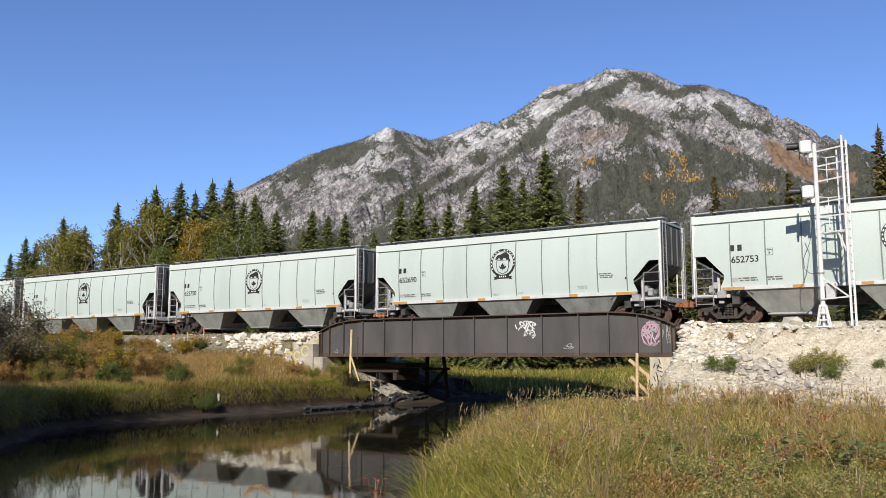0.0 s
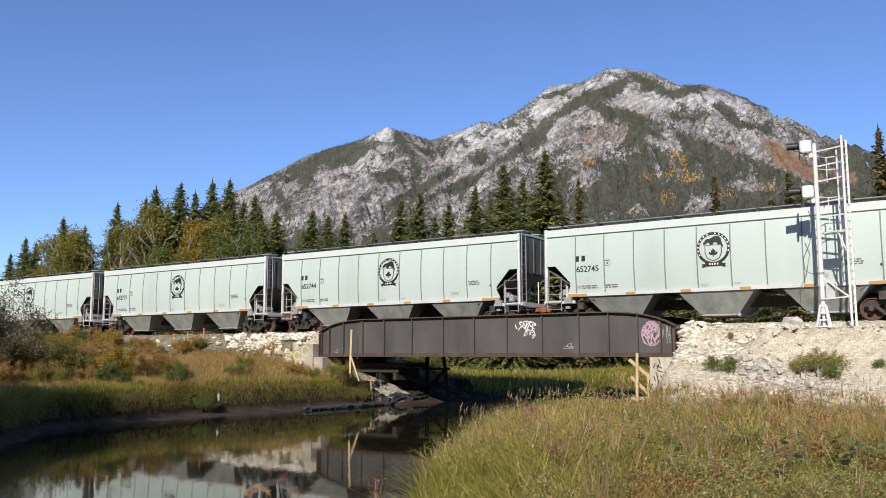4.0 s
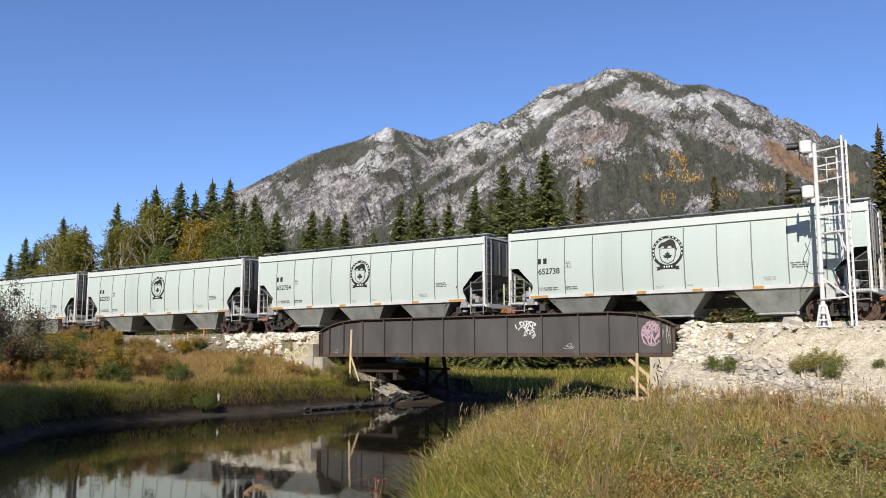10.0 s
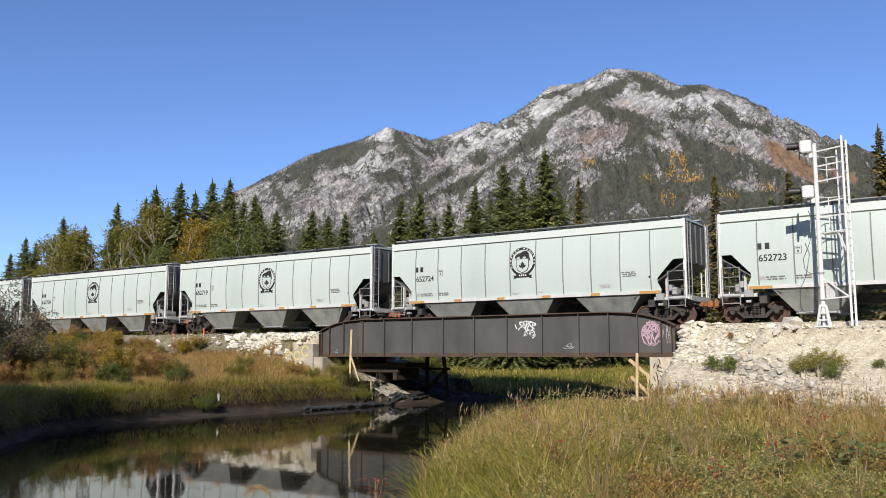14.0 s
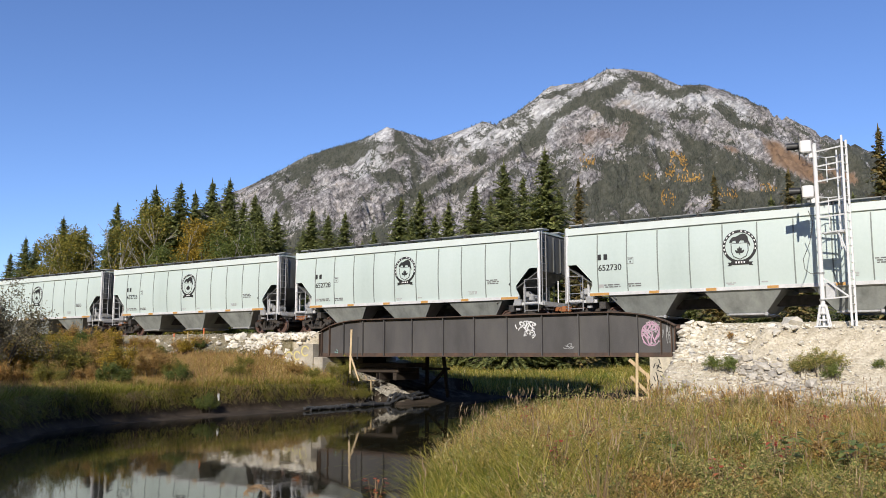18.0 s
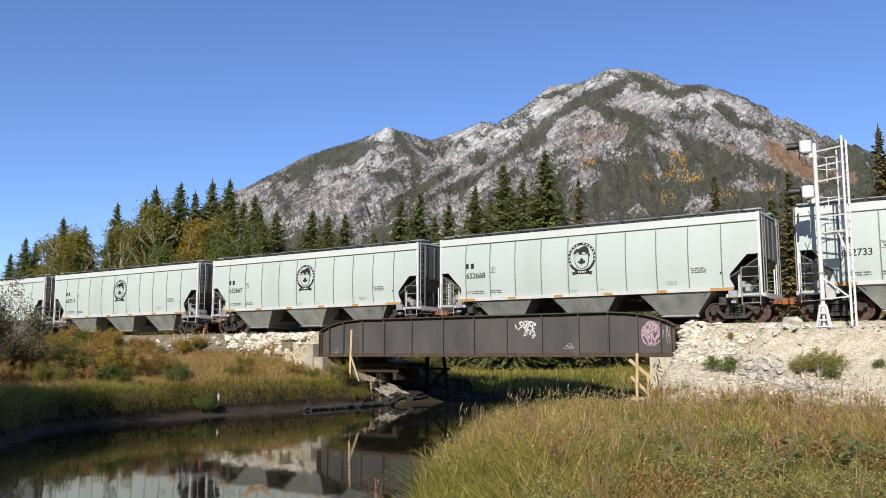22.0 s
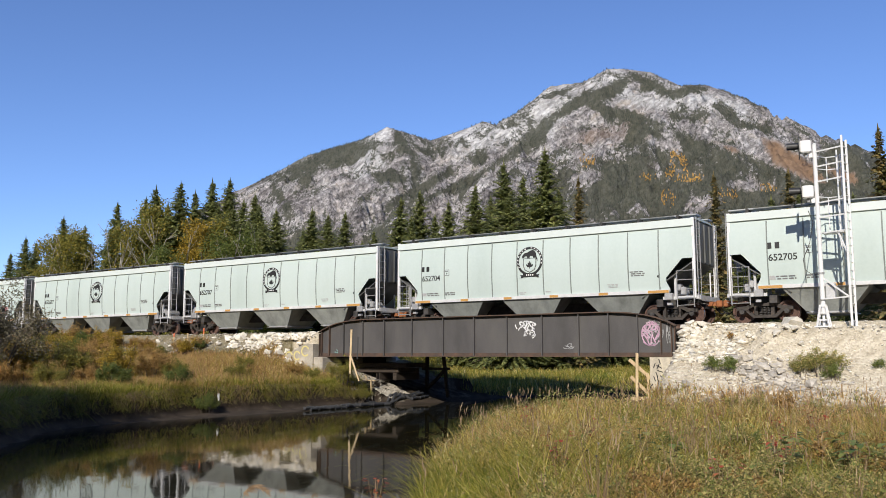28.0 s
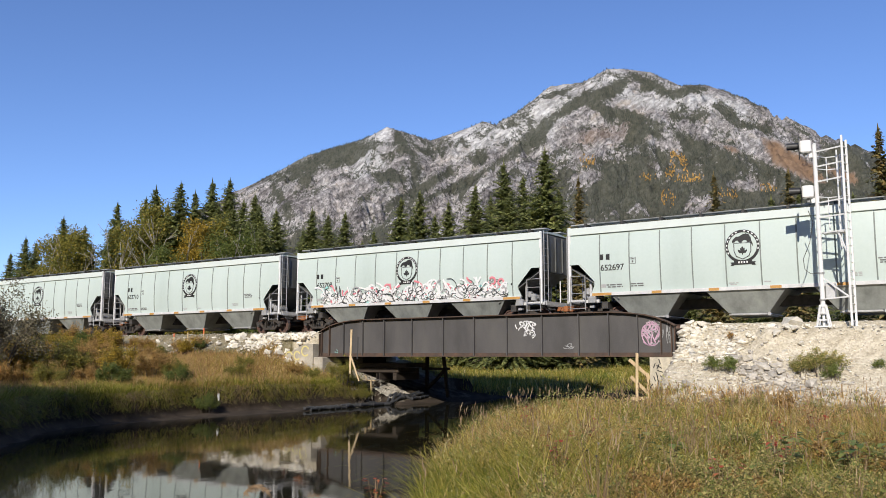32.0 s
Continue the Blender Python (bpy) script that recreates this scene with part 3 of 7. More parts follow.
def bare_slabs(X, Y, Z):
    """The pale smooth beds along the skyline and on the first peak."""
    b, q = X / Y * 1500, (Z - LEVEL) / Y * 1500
    wob = rough_noise(X, Y, 90, 4, 29, False)
    out = 1.6 * along(b, q, [(40, 385), (110, 400), (190, 452), (225, 470)], 42)
    for line, width in (([(275, 500), (320, 508)], 26), ([(-112, 405), (-140, 376), (-120, 350)], 30), ([(330, 470), (400, 455), (470, 465), (540, 440)], 22), ([(-110, 345), (-150, 325)], 18), ([(60, 408), (85, 416)], 16)):
        out = np.maximum(out, 1.5 * along(b, q, line, width))
    return np.clip(out + 0.45 * wob, 0, 1)


def build_far_woods():
    """Small conifers, and groves of golden larch, over the forested slopes."""
    r = np.random.RandomState(21)
    A, R = np.radians(np.concatenate([r.uniform(-27, 29, 120000), r.uniform(9, 22, 26000)])), np.sqrt(r.uniform(1450.0 ** 2, 3300.0 ** 2, 146000))
    X, Y = R * np.sin(A), R * np.cos(A)
    Z = mountain_height(X, Y)
    sx, sy = (mountain_height(X + 8, Y) - Z) / 8, (mountain_height(X, Y + 8) - Z) / 8
    wood, meadow = cover(X, Y, Z, np.hypot(sx, sy))
    bearing, rise = X / Y * 1500, (Z - LEVEL) / Y * 1500
    gold = np.zeros(X.shape)
    for gb, gr, wb, wr in ((424, 345, 17, 22), (420, 325, 22, 12), (446, 318, 26, 8), (405, 280, 12, 16), (261, 350, 14, 13), (512, 289, 18, 10), (585, 300, 16, 7), (370, 320, 20, 6)):
        gold = np.maximum(gold, 1.25 - np.hypot((bearing - gb) / wb, (rise - gr) / wr))
    keep = ((wood > r.uniform(0.0, 0.95, X.shape)) & (meadow < 0.4) & (Z > 20)) | ((gold > r.uniform(0, 0.9, X.shape)) & (Z > 20))
    for nm, sel, mt, lab in (("far_conifers", keep & (gold < 0.15), FAR_CONIFER, "dark conifer forest on the mountain side"), ("far_larches", keep & (gold >= 0.15), GOLD_FAR, "golden autumn groves on the mountain side")):
        x, y, z = X[sel], Y[sel], Z[sel]
        k = len(x)
        h = r.uniform(4.0, 8.5, k) * (0.8 if nm == "far_larches" else 1.0)
        w = h * r.uniform(0.17, 0.27, k) * (1.7 if nm == "far_larches" else 1.0)
        v = np.zeros((k, 7, 3))
        for j in range(3):
            a = 2.0944 * j + r.uniform(0, 1, k)
            v[:, j] = np.stack([x + w * np.cos(a), y + w * np.sin(a), z - 1 + h * 0.1], 1)
            v[:, 3 + j] = np.stack([x + 0.6 * w * np.cos(a + 0.9), y + 0.6 * w * np.sin(a + 0.9), z + h * 0.5], 1)
        v[:, 6] = np.stack([x, y, z + h], 1)
        f = np.array([(j, (j + 1) % 3, 3 + j) for j in range(3)] + [((j + 1) % 3, 3 + (j + 1) % 3, 3 + j) for j in range(3)] + [(3 + j, 3 + (j + 1) % 3, 6) for j in range(3)])
        faces = (f[None] + 7 * np.arange(k)[:, None, None]).reshape(-1, 3)
        tagged(new(nm, quick_mesh(nm, v.reshape(-1, 3), faces, mt)), lab, "forest", kind="stuff")


def quick_mesh(name, verts, faces, material):
    """A mesh from arrays, all faces of one size."""
    me = bpy.data.meshes.new(name)
    k = faces.shape[1]
    me.vertices.add(len(verts))
    me.vertices.foreach_set("co", np.asarray(verts, np.float32).ravel())
    me.loops.add(faces.size)
    me.loops.foreach_set("vertex_index", faces.ravel().astype(np.int32))
    me.polygons.add(len(faces))
    me.polygons.foreach_set("loop_start", np.arange(0, faces.size, k, dtype=np.int32))
    me.update(calc_edges=True)
    me.validate()
    me.materials.append(material)
    return me


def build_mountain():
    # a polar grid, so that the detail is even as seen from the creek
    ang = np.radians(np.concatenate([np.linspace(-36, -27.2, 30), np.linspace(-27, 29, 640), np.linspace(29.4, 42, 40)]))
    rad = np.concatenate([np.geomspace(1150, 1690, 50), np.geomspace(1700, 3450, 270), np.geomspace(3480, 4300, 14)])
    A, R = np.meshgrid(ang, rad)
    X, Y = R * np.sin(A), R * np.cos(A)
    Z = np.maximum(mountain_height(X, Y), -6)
    i = np.arange(X.size).reshape(X.shape)
    faces = np.stack([i[:-1, :-1].ravel(), i[:-1, 1:].ravel(), i[1:, 1:].ravel(), i[1:, :-1].ravel()], 1)
    m, nt, b = nodes_of("limestone_and_forest")
    me = quick_mesh("mountain", np.stack([X.ravel(), Y.ravel(), Z.ravel()], 1), faces, m)
    me.polygons.foreach_set("use_smooth", [True] * len(faces))
    wood, meadow = cover(X, Y, Z, np.hypot(np.gradient(Z, axis=0) / np.gradient(R, axis=0), np.gradient(Z, axis=1) / (R * np.gradient(ang)[None])))
    slab = bare_slabs(X, Y, Z)
    for nm, val in (("wood", wood), ("meadow", meadow), ("slab", slab)):
        me.attributes.new(nm, "FLOAT", "POINT").data.foreach_set("value", val.ravel().astype(np.float32))
    tc = nt.nodes.new("ShaderNodeTexCoord")

    def tilted(scale, detail, rough, stretch):
        """Noise drawn out along the dip of the beds."""
        turn = nt.nodes.new("ShaderNodeMapping")
        turn.vector_type = "TEXTURE"
        turn.inputs["Rotation"].default_value = (0, radians(-38), 0)
        turn.inputs["Scale"].default_value = stretch
        nt.links.new(tc.outputs["Object"], turn.inputs[0])
        nz = node(nt, "ShaderNodeTexNoise", Scale=scale, Detail=detail, Roughness=rough)
        nt.links.new(turn.outputs[0], nz.inputs["Vector"])
        return nz.outputs[0]

    rock = ramp(nt, noise_of(nt, 0.010, 8, 0.66), [(0.34, (0.17, 0.152, 0.143)), (0.46, (0.25, 0.228, 0.216)), (0.56, (0.33, 0.305, 0.29)), (0.66, (0.43, 0.40, 0.37))])
    pale = nt.nodes.new("ShaderNodeAttribute")
    pale.attribute_name = "slab"
    rock = blend(nt, pale.outputs["Fac"], rock, ramp(nt, noise_of(nt, 0.03, 6, 0.6), [(0.3, (0.40, 0.385, 0.365)), (0.7, (0.54, 0.52, 0.495))]))
    beds = tilted(0.045, 6, 0.7, (3.2, 1.6, 0.8))
    rock = blend(nt, 0.75, rock, ramp(nt, beds, [(0.36, G(0.20)), (0.5, G(0.5)), (0.62, G(0.82))]), "OVERLAY")
    crags = noise_of(nt, 0.11, 6, 0.75, (1, 1, 0.7))
    less = nt.nodes.new("ShaderNodeMath")
    less.operation = "MULTIPLY_ADD"
    nt.links.new(pale.outputs["Fac"], less.inputs[0])
    less.inputs[1].default_value, less.inputs[2].default_value = -0.5, 0.8
    rock = blend(nt, less.outputs[0], rock, ramp(nt, crags, [(0.40, G(0.10)), (0.49, G(0.46)), (0.54, G(0.55)), (0.62, G(0.9))]), "OVERLAY")
    warm = ramp(nt, noise_of(nt, 0.02, 5, 0.6), [(0.56, (0, 0, 0)), (0.70, G(0.5))])
    rock = blend(nt, warm, rock, (0.44, 0.36, 0.28))
    tree = ramp(nt, noise_of(nt, 0.10, 5, 0.75), [(0.3, (0.048, 0.05, 0.037)), (0.5, (0.078, 0.08, 0.057)), (0.7, (0.12, 0.118, 0.085))])
    wa, ma = nt.nodes.new("ShaderNodeAttribute"), nt.nodes.new("ShaderNodeAttribute")
    wa.attribute_name, ma.attribute_name = "wood", "meadow"
    sp = nt.nodes.new("ShaderNodeMath")
    sp.operation = "MULTIPLY_ADD"
    nt.links.new(wa.outputs["Fac"], sp.inputs[0])
    sp.inputs[1].default_value = 1.15
    sp2 = nt.nodes.new("ShaderNodeMath")
    sp2.operation = "MULTIPLY_ADD"
    nt.links.new(noise_of(nt, 0.085, 6, 0.75), sp2.inputs[0])
    sp2.inputs[1].default_value = 3.2
    sp2.inputs[2].default_value = -1.92
    nt.links.new(sp2.outputs[0], sp.inputs[2])
    mask = ramp(nt, sp.outputs[0], [(0.08, G(0)), (0.30, G(0.92))])
    straw = ramp(nt, noise_of(nt, 0.03, 6, 0.7), [(0.3, (0.17, 0.105, 0.065)), (0.5, (0.25, 0.16, 0.10)), (0.7, (0.33, 0.22, 0.14))])
    col = blend(nt, ma.outputs["Fac"], rock, straw)
    col = blend(nt, mask, col, tree)
    nt.links.new(col, b.inputs["Base Color"])
    b.inputs["Roughness"].default_value = 0.95
    b.inputs["Specular IOR Level"].default_value = 0.1
    bumped(nt, b, beds, 0.8, 30)
    tagged(new("mountain", me), "grey limestone mountain with dark forest on its lower slopes", "mountain", kind="structure")


def build_sky_block_slope():
    """An unseen wooded slope, added to close the place round the camera and block low sky light."""
    A, R = np.meshgrid(np.radians(np.linspace(42, 318, 140)), np.linspace(260, 900, 26))
    X, Y = R * np.sin(A), R * np.cos(A)
    high = smooth(42, 75, np.degrees(A)) * smooth(318, 285, np.degrees(A))
    Z = -2 + (R - 260) * 0.52 * high * (1 + 0.10 * wave(X, Y, 0.012, 95)) + 12 * rough_noise(X, Y, 60, 3, 33, False) * smooth(280, 400, R) * high
    i = np.arange(X.size).reshape(X.shape)
    faces = np.stack([i[:-1, :-1].ravel(), i[1:, :-1].ravel(), i[1:, 1:].ravel(), i[:-1, 1:].ravel()], 1)
    m = surface("sky_block_dark_green", [(0.3, (0.03, 0.038, 0.02)), (0.5, (0.06, 0.068, 0.034)), (0.7, (0.11, 0.10, 0.05))], 0.02, 0.95, fine=0.2, bump=0.8, depth=4.0)
    tagged(new("valley_side", quick_mesh("valley_side", np.stack([X.ravel(), Y.ravel(), Z.ravel()], 1), faces, m)), "unseen dark slope added to block low sky light", "hillside", kind="structure")


build_sky_block_slope()
build_ground()
build_water()
build_mountain()
build_far_woods()


# ---- bridge and track ----
def build_track():
    rows = [-140, 60]
    # two rails
    rail = [(-0.07, 0), (0.07, 0), (0.07, 0.02), (0.012, 0.035), (0.012, 0.12), (0.036, 0.13), (0.036, 0.17), (-0.036, 0.17), (-0.036, 0.13), (-0.012, 0.12), (-0.012, 0.035), (-0.07, 0.02)]
    for k, off in enumerate((-0.755, 0.755)):
        sh = Shape()
        vs = [(x, off + y, z - 0.17) for x in rows for y, z in rail]
        c = len(rail)
        fs = [(i, (i + 1) % c, c + (i + 1) % c, c + i) for i in range(c)]
        sh.add(vs, fs)
        tagged(part("rail", sh, RAIL_STEEL, None, "rusty steel rail on dark timber ties", track_pose(0, TRACK_N, RAIL_Z)), category="rail", group="rails", kind="structure")
    tie_mesh = Shape().box(-0.115, -1.3, -0.36, 0.115, 1.3, -0.172, 0, 0.012).mesh("tie", TIE)
    bed = thing("track_ties", "dark weathered timber ties under the rails", "railway tie", track_pose(0, TRACK_N, RAIL_Z), kind="structure")
    r = random.Random(4)
    for i in range(170):
        part("tie", tie_mesh, None, bed, "", pose(-88 + i * 0.56 + r.uniform(-0.03, 0.03), r.uniform(-0.04, 0.04), 0, 0, 0, r.uniform(-1, 1)))


def girder_outline():
    """The side of a plate girder with rounded upper corners; x along it from its middle, z from its foot."""
    half, depth = 9.9, 1.86
    left = [(-half, 0.0), (-half, 1.22), (-9.55, 1.40), (-9.1, 1.57), (-8.6, 1.70), (-7.9, 1.80), (-7.0, depth)]
    return left + [(-x, z) for x, z in left[::-1]]


def build_bridge():
    mid = (-31.63 - 11.83) / 2
    bridge = thing("girder_bridge", "dark grey riveted plate girder railway bridge with graffiti", "bridge", track_pose(mid, TRACK_N, LEVEL + 0.02))
    top = girder_outline()
    stations = [s - mid for s in (-31.45, -30.9, -29.9, -28.59, -27.16, -25.39, -23.49, -21.69, -19.88, -18.04, -16.21, -14.79, -13.47, -12.45, -12.0)]

    def top_at(x):
        pts = top[1:-1]
        return float(np.interp(x, [p[0] for p in pts], [p[1] for p in pts]))

    for side in (-1, 1):
        y = side * 2.75
        web = Shape().prism(top, y - 0.02, y + 0.02)
        w = part("girder_web", web, GIRDER, bridge)
        fl = Shape()
        for (ax, az), (bx, bz) in zip(top[1:], top[2:-1]):
            fl.add([(ax, y - 0.20, az), (bx, y - 0.20, bz), (bx, y + 0.20, bz), (ax, y + 0.20, az), (ax, y - 0.20, az + 0.05), (bx, y - 0.20, bz + 0.05), (bx, y + 0.20, bz + 0.05), (ax, y + 0.20, az + 0.05)], [(0, 3, 2, 1), (4, 5, 6, 7), (0, 1, 5, 4), (2, 3, 7, 6), (1, 2, 6, 5), (3, 0, 4, 7)])
        part("top_flange", fl, GIRDER_RUST, bridge, "rusty curved top flange")
        part("bottom_flange", Shape().box(-9.9, y - 0.2, -0.05, 9.9, y + 0.2, 0.0).box(-9.9, y - 0.06, 0.0, 9.9, y - 0.021, 0.13).box(-9.9, y + 0.021, 0.0, 9.9, y + 0.06, 0.13), GIRDER_RUST, bridge, "rust-edged bottom flange")
        for x in stations:
            z1 = top_at(x) - 0.003
            st = Shape().box(x - 0.018, y - side * -0.0 - 0.15, 0.003, x + 0.018, y - 0.022, z1)
            st.box(x - 0.055, y - 0.048, 0.003, x - 0.02, y - 0.022, z1)
            part("stiffener", st, GIRDER_RUST if abs(x) > 9 else GIRDER, bridge)
        part("end_angle", Shape().box(-9.9, y - 0.16, 0.003, -9.86, y - 0.022, 1.2), GIRDER_RUST, bridge)
        part("end_angle", Shape().box(9.86, y - 0.16, 0.003, 9.9, y - 0.022, 1.2), GIRDER_RUST, bridge)
    for i in range(9):
        x = -9.0 + i * 2.25
        part("floor_beam", Shape().box(x - 0.11, -2.72, 0.25, x + 0.11, 2.72, 0.31).box(x - 0.11, -2.72, 0.70, x + 0.11, 2.72, 0.76).box(x - 0.02, -2.72, 0.31, x + 0.02, 2.72, 0.70), GIRDER_RUST, bridge)
    for y in (-0.9, 0.9):
        part("stringer", Shape().box(-9.8, y - 0.12, 0.77, 9.8, y + 0.12, 1.0), GIRDER_RUST, bridge)
    part("deck", Shape().box(-9.85, -2.6, 1.003, 9.85, 2.6, 1.09), TIMBER, bridge, "dark timber deck")
    return bridge


def build_abutments():
    for nm, s0, s1, lab in (("abutment_left", -33.4, -31.0, "weathered concrete bridge abutment with yellow graffiti"), ("abutment_right", -12.5, -10.6, "stained pale concrete bridge abutment with black graffiti")):
        ab = thing(nm, lab, "abutment", track_pose((s0 + s1) / 2, TRACK_N, 0), kind="structure")
        w = (s1 - s0) / 2
        part("bearing_seat", Shape().box(-w, -3.3, -1.0, w, 3.3, LEVEL - 0.05, 0, 0.04), CONCRETE, ab)
        back = (-w, -w + 0.9) if nm == "abutment_left" else (w - 0.9, w)
        part("back_wall", Shape().box(back[0], -2.5, LEVEL - 0.05, back[1], 2.5, 3.45, 0, 0.03), CONCRETE, ab)


build_track()
BRIDGE = build_bridge()
build_abutments()


# ---- the train ----
CAR_LENGTH = 17.37
CAR_START = -20.78      # where the middle of car 0 stands at 0 s, along the track
WHEEL_R = 0.457
TRUCK_X, AXLE_X = 6.73, 0.89
MOVING = []             # cars with their places in the train
SPINNING = []           # the wheelsets of the first car


def side_y(z):
    """How far the rounded side stands out from the car's middle at a height over the rail."""
    return 1.52 + 0.09 * (1 - ((z - 2.87) / 1.37) ** 2)


def curved_side(side):
    """One side of the car: a rounded sheet, cut away slantwise under both ends."""
    sh = Shape()
    for rows in ([(1.50, 6.85), (1.68, 6.77), (1.85, 6.69), (2.02, 6.69), (2.29, 6.94), (2.56, 7.19), (2.83, 7.44)], [(2.83, 7.90), (3.05, 7.90), (3.30, 7.90), (3.55, 7.90), (3.80, 7.90), (4.02, 7.90), (4.24, 7.90)]):
        k = len(rows)
        vs = [(x * e, side * (side_y(z) - d), z) for d in (0.0, 0.035) for e in (-1, 1) for z, x in rows]
        fs = []
        for i in range(k - 1):
            fs += [(i, k + i, k + i + 1, i + 1), (2 * k + i + 1, 3 * k + i + 1, 3 * k + i, 2 * k + i), (i + 1, 2 * k + i + 1, 2 * k + i, i), (k + i, 3 * k + i, 3 * k + i + 1, k + i + 1)]
        fs += [(0, 2 * k, 3 * k, k), (k - 1, 2 * k - 1, 4 * k - 1, 3 * k - 1)]
        sh.add(vs, fs if side < 0 else [f[::-1] for f in fs])
    return sh


def curved_rib():
    """A welded seam that follows the rounded side."""
    zs = [1.52 + 0.264 * i for i in range(11)]
    sh = Shape()
    vs = [(x, -side_y(z) + 1.57 - d, z) for z in zs for x, d in ((-0.026, 0.0), (-0.022, 0.02), (0.022, 0.02), (0.026, 0.0))]
    fs = [(4 * i + j, 4 * i + j + 1, 4 * i + j + 5, 4 * i + j + 4) for i in range(10) for j in range(3)]
    return sh.add(vs, fs)


def hug(car):
    """Lays the painted markings on the rounded side."""
    for ob in [car] + list(car.children_recursive):
        if ob.name.split(".")[0] in ("badge", "badge_mark", "badge_shield_edge", "badge_shield", "badge_leaf", "badge_crest", "badge_ribbon", "owner_mark", "placard", "placard_face", "placard_mark", "stencil_panel", "stencil_block", "valve_mark", "graffiti_stroke"):
            lift = 0.008 if ob.name.startswith("badge") else 0.004
            for v in ob.data.vertices:
                v.co.y -= side_y(v.co.z) - 1.57 + lift


def flat(outline, y):
    """A thin decal on the near side: an outline in x and z at the depth y."""
    return Shape().prism(outline, y - 0.004, y)


def ring(r0, r1, a0=0, a1=360, steps=40, cx=0.0, cz=0.0):
    a = [radians(a0 + (a1 - a0) * i / steps) for i in range(steps + 1)]
    return [(cx + r1 * math.cos(t), cz + r1 * math.sin(t)) for t in a], [(cx + r0 * math.cos(t), cz + r0 * math.sin(t)) for t in a]


def ring_shape(sh, r0, r1, y, a0=0, a1=360, steps=40, cx=0.0, cz=0.0, slot=0):
    out, inn = ring(r0, r1, a0, a1, steps, cx, cz)
    k = len(out)
    vs = [(x, y - 0.004, z) for x, z in out + inn] + [(x, y, z) for x, z in out + inn]
    fs = []
    for i in range(k - 1):
        fs += [(i, k + i, k + i + 1, i + 1), (i, i + 1, 2 * k + i + 1, 2 * k + i), (k + i, 3 * k + i, 3 * k + i + 1, k + i + 1)]
    return sh.add(vs, fs, slot)


def build_truck(car, x):
    truck = part("truck", Shape().box(-0.17, -0.95, 0.38, 0.17, 0.95, 0.68, 0, 0.03).tube((0, 0, 0.68), (0, 0, 0.78), 0.2, 0.2, 14), TRUCK_STEEL, car, "dark rusty iron wheel truck", pose(x, 0, 0))
    for side in (-1, 1):
        y = side * 1.0
        fr = Shape()
        # an arched cast side frame with a window for the springs
        outer = [(-1.12, 0.52), (-1.12, 0.66), (-0.72, 0.70), (-0.42, 0.83), (0.42, 0.83), (0.72, 0.70), (1.12, 0.66), (1.12, 0.52), (0.80, 0.48), (0.40, 0.68), (-0.40, 0.68), (-0.80, 0.48)]
        fr.prism(outer[::-1], y - 0.08, y + 0.08)
        fr.prism([(-0.78, 0.50), (-0.46, 0.20), (0.46, 0.20), (0.78, 0.50), (0.66, 0.56), (0.40, 0.31), (-0.40, 0.31), (-0.66, 0.56)], y - 0.08, y + 0.08)
        fr.box(-0.40, y - 0.09, 0.30, -0.26, y + 0.09, 0.70).box(0.26, y - 0.09, 0.30, 0.40, y + 0.09, 0.70)
        part("side_frame", fr, TRUCK_STEEL, truck)
        sp = Shape()
        for k in (-0.16, 0.0, 0.16):
            for j in range(5):
                sp.tube((k, y, 0.32 + j * 0.07), (k, y, 0.36 + j * 0.07), 0.068, 0.068, 10)
        part("spring_group", sp, DARK_STEEL, truck)
        for k in (-AXLE_X, AXLE_X):
            part("bearing_cap", Shape().tube((k, y - side * 0.05, WHEEL_R), (k, y + side * 0.16, WHEEL_R), 0.12, 0.10, 14).tube((k, y + side * 0.16, WHEEL_R), (k, y + side * 0.175, WHEEL_R), 0.055, 0.05, 10), DARK_STEEL, truck)
    part("brake_beam", Shape().beam((-0.36, -0.8, 0.36), (-0.36, 0.8, 0.36), 0.07, 0.1).beam((0.36, -0.8, 0.36), (0.36, 0.8, 0.36), 0.07, 0.1), TRUCK_STEEL, truck)
    sets = []
    for k in (-AXLE_X, AXLE_X):
        part("axle", Shape().tube((0, -0.95, 0), (0, 0.95, 0), 0.085, 0.085, 12), TRUCK_STEEL, truck, "", pose(k, 0, WHEEL_R))
        for side in (-1, 1):
            # from the flange over the tread and down the dished plate to the hub
            rings = [(0.68, 0.30), (0.68, 0.475), (0.71, 0.478), (0.715, WHEEL_R + 0.006), (0.82, WHEEL_R), (0.825, 0.43), (0.825, 0.385), (0.77, 0.36), (0.76, 0.17), (0.83, 0.15), (0.84, 0.05)]
            c = 28
            wh = Shape()
            vs = []
            for w, q in rings:
                for i in range(c):
                    # two lightening pits break the plate's even round
                    dent = -0.02 if q in (0.36, 0.17) and (i % 14) in (1, 2) else 0.0
                    vs.append((q * math.cos(6.28318 * i / c), side * (w + dent), q * math.sin(6.28318 * i / c)))
            fs, ms = [], []
            for j in range(len(rings) - 1):
                for i in range(c):
                    f = (j * c + i, j * c + c + i, j * c + c + (i + 1) % c, j * c + (i + 1) % c)
                    fs.append(f if side > 0 else f[::-1])
                    ms.append(1 if j == 3 else 0)
            wh.add(vs, fs)
            wh.m = ms
            sets.append((part("wheel", wh, [WHEEL_RUST, TREAD], truck, "rust-brown steel wheel", pose(k, 0, WHEEL_R)), k))
    return sets


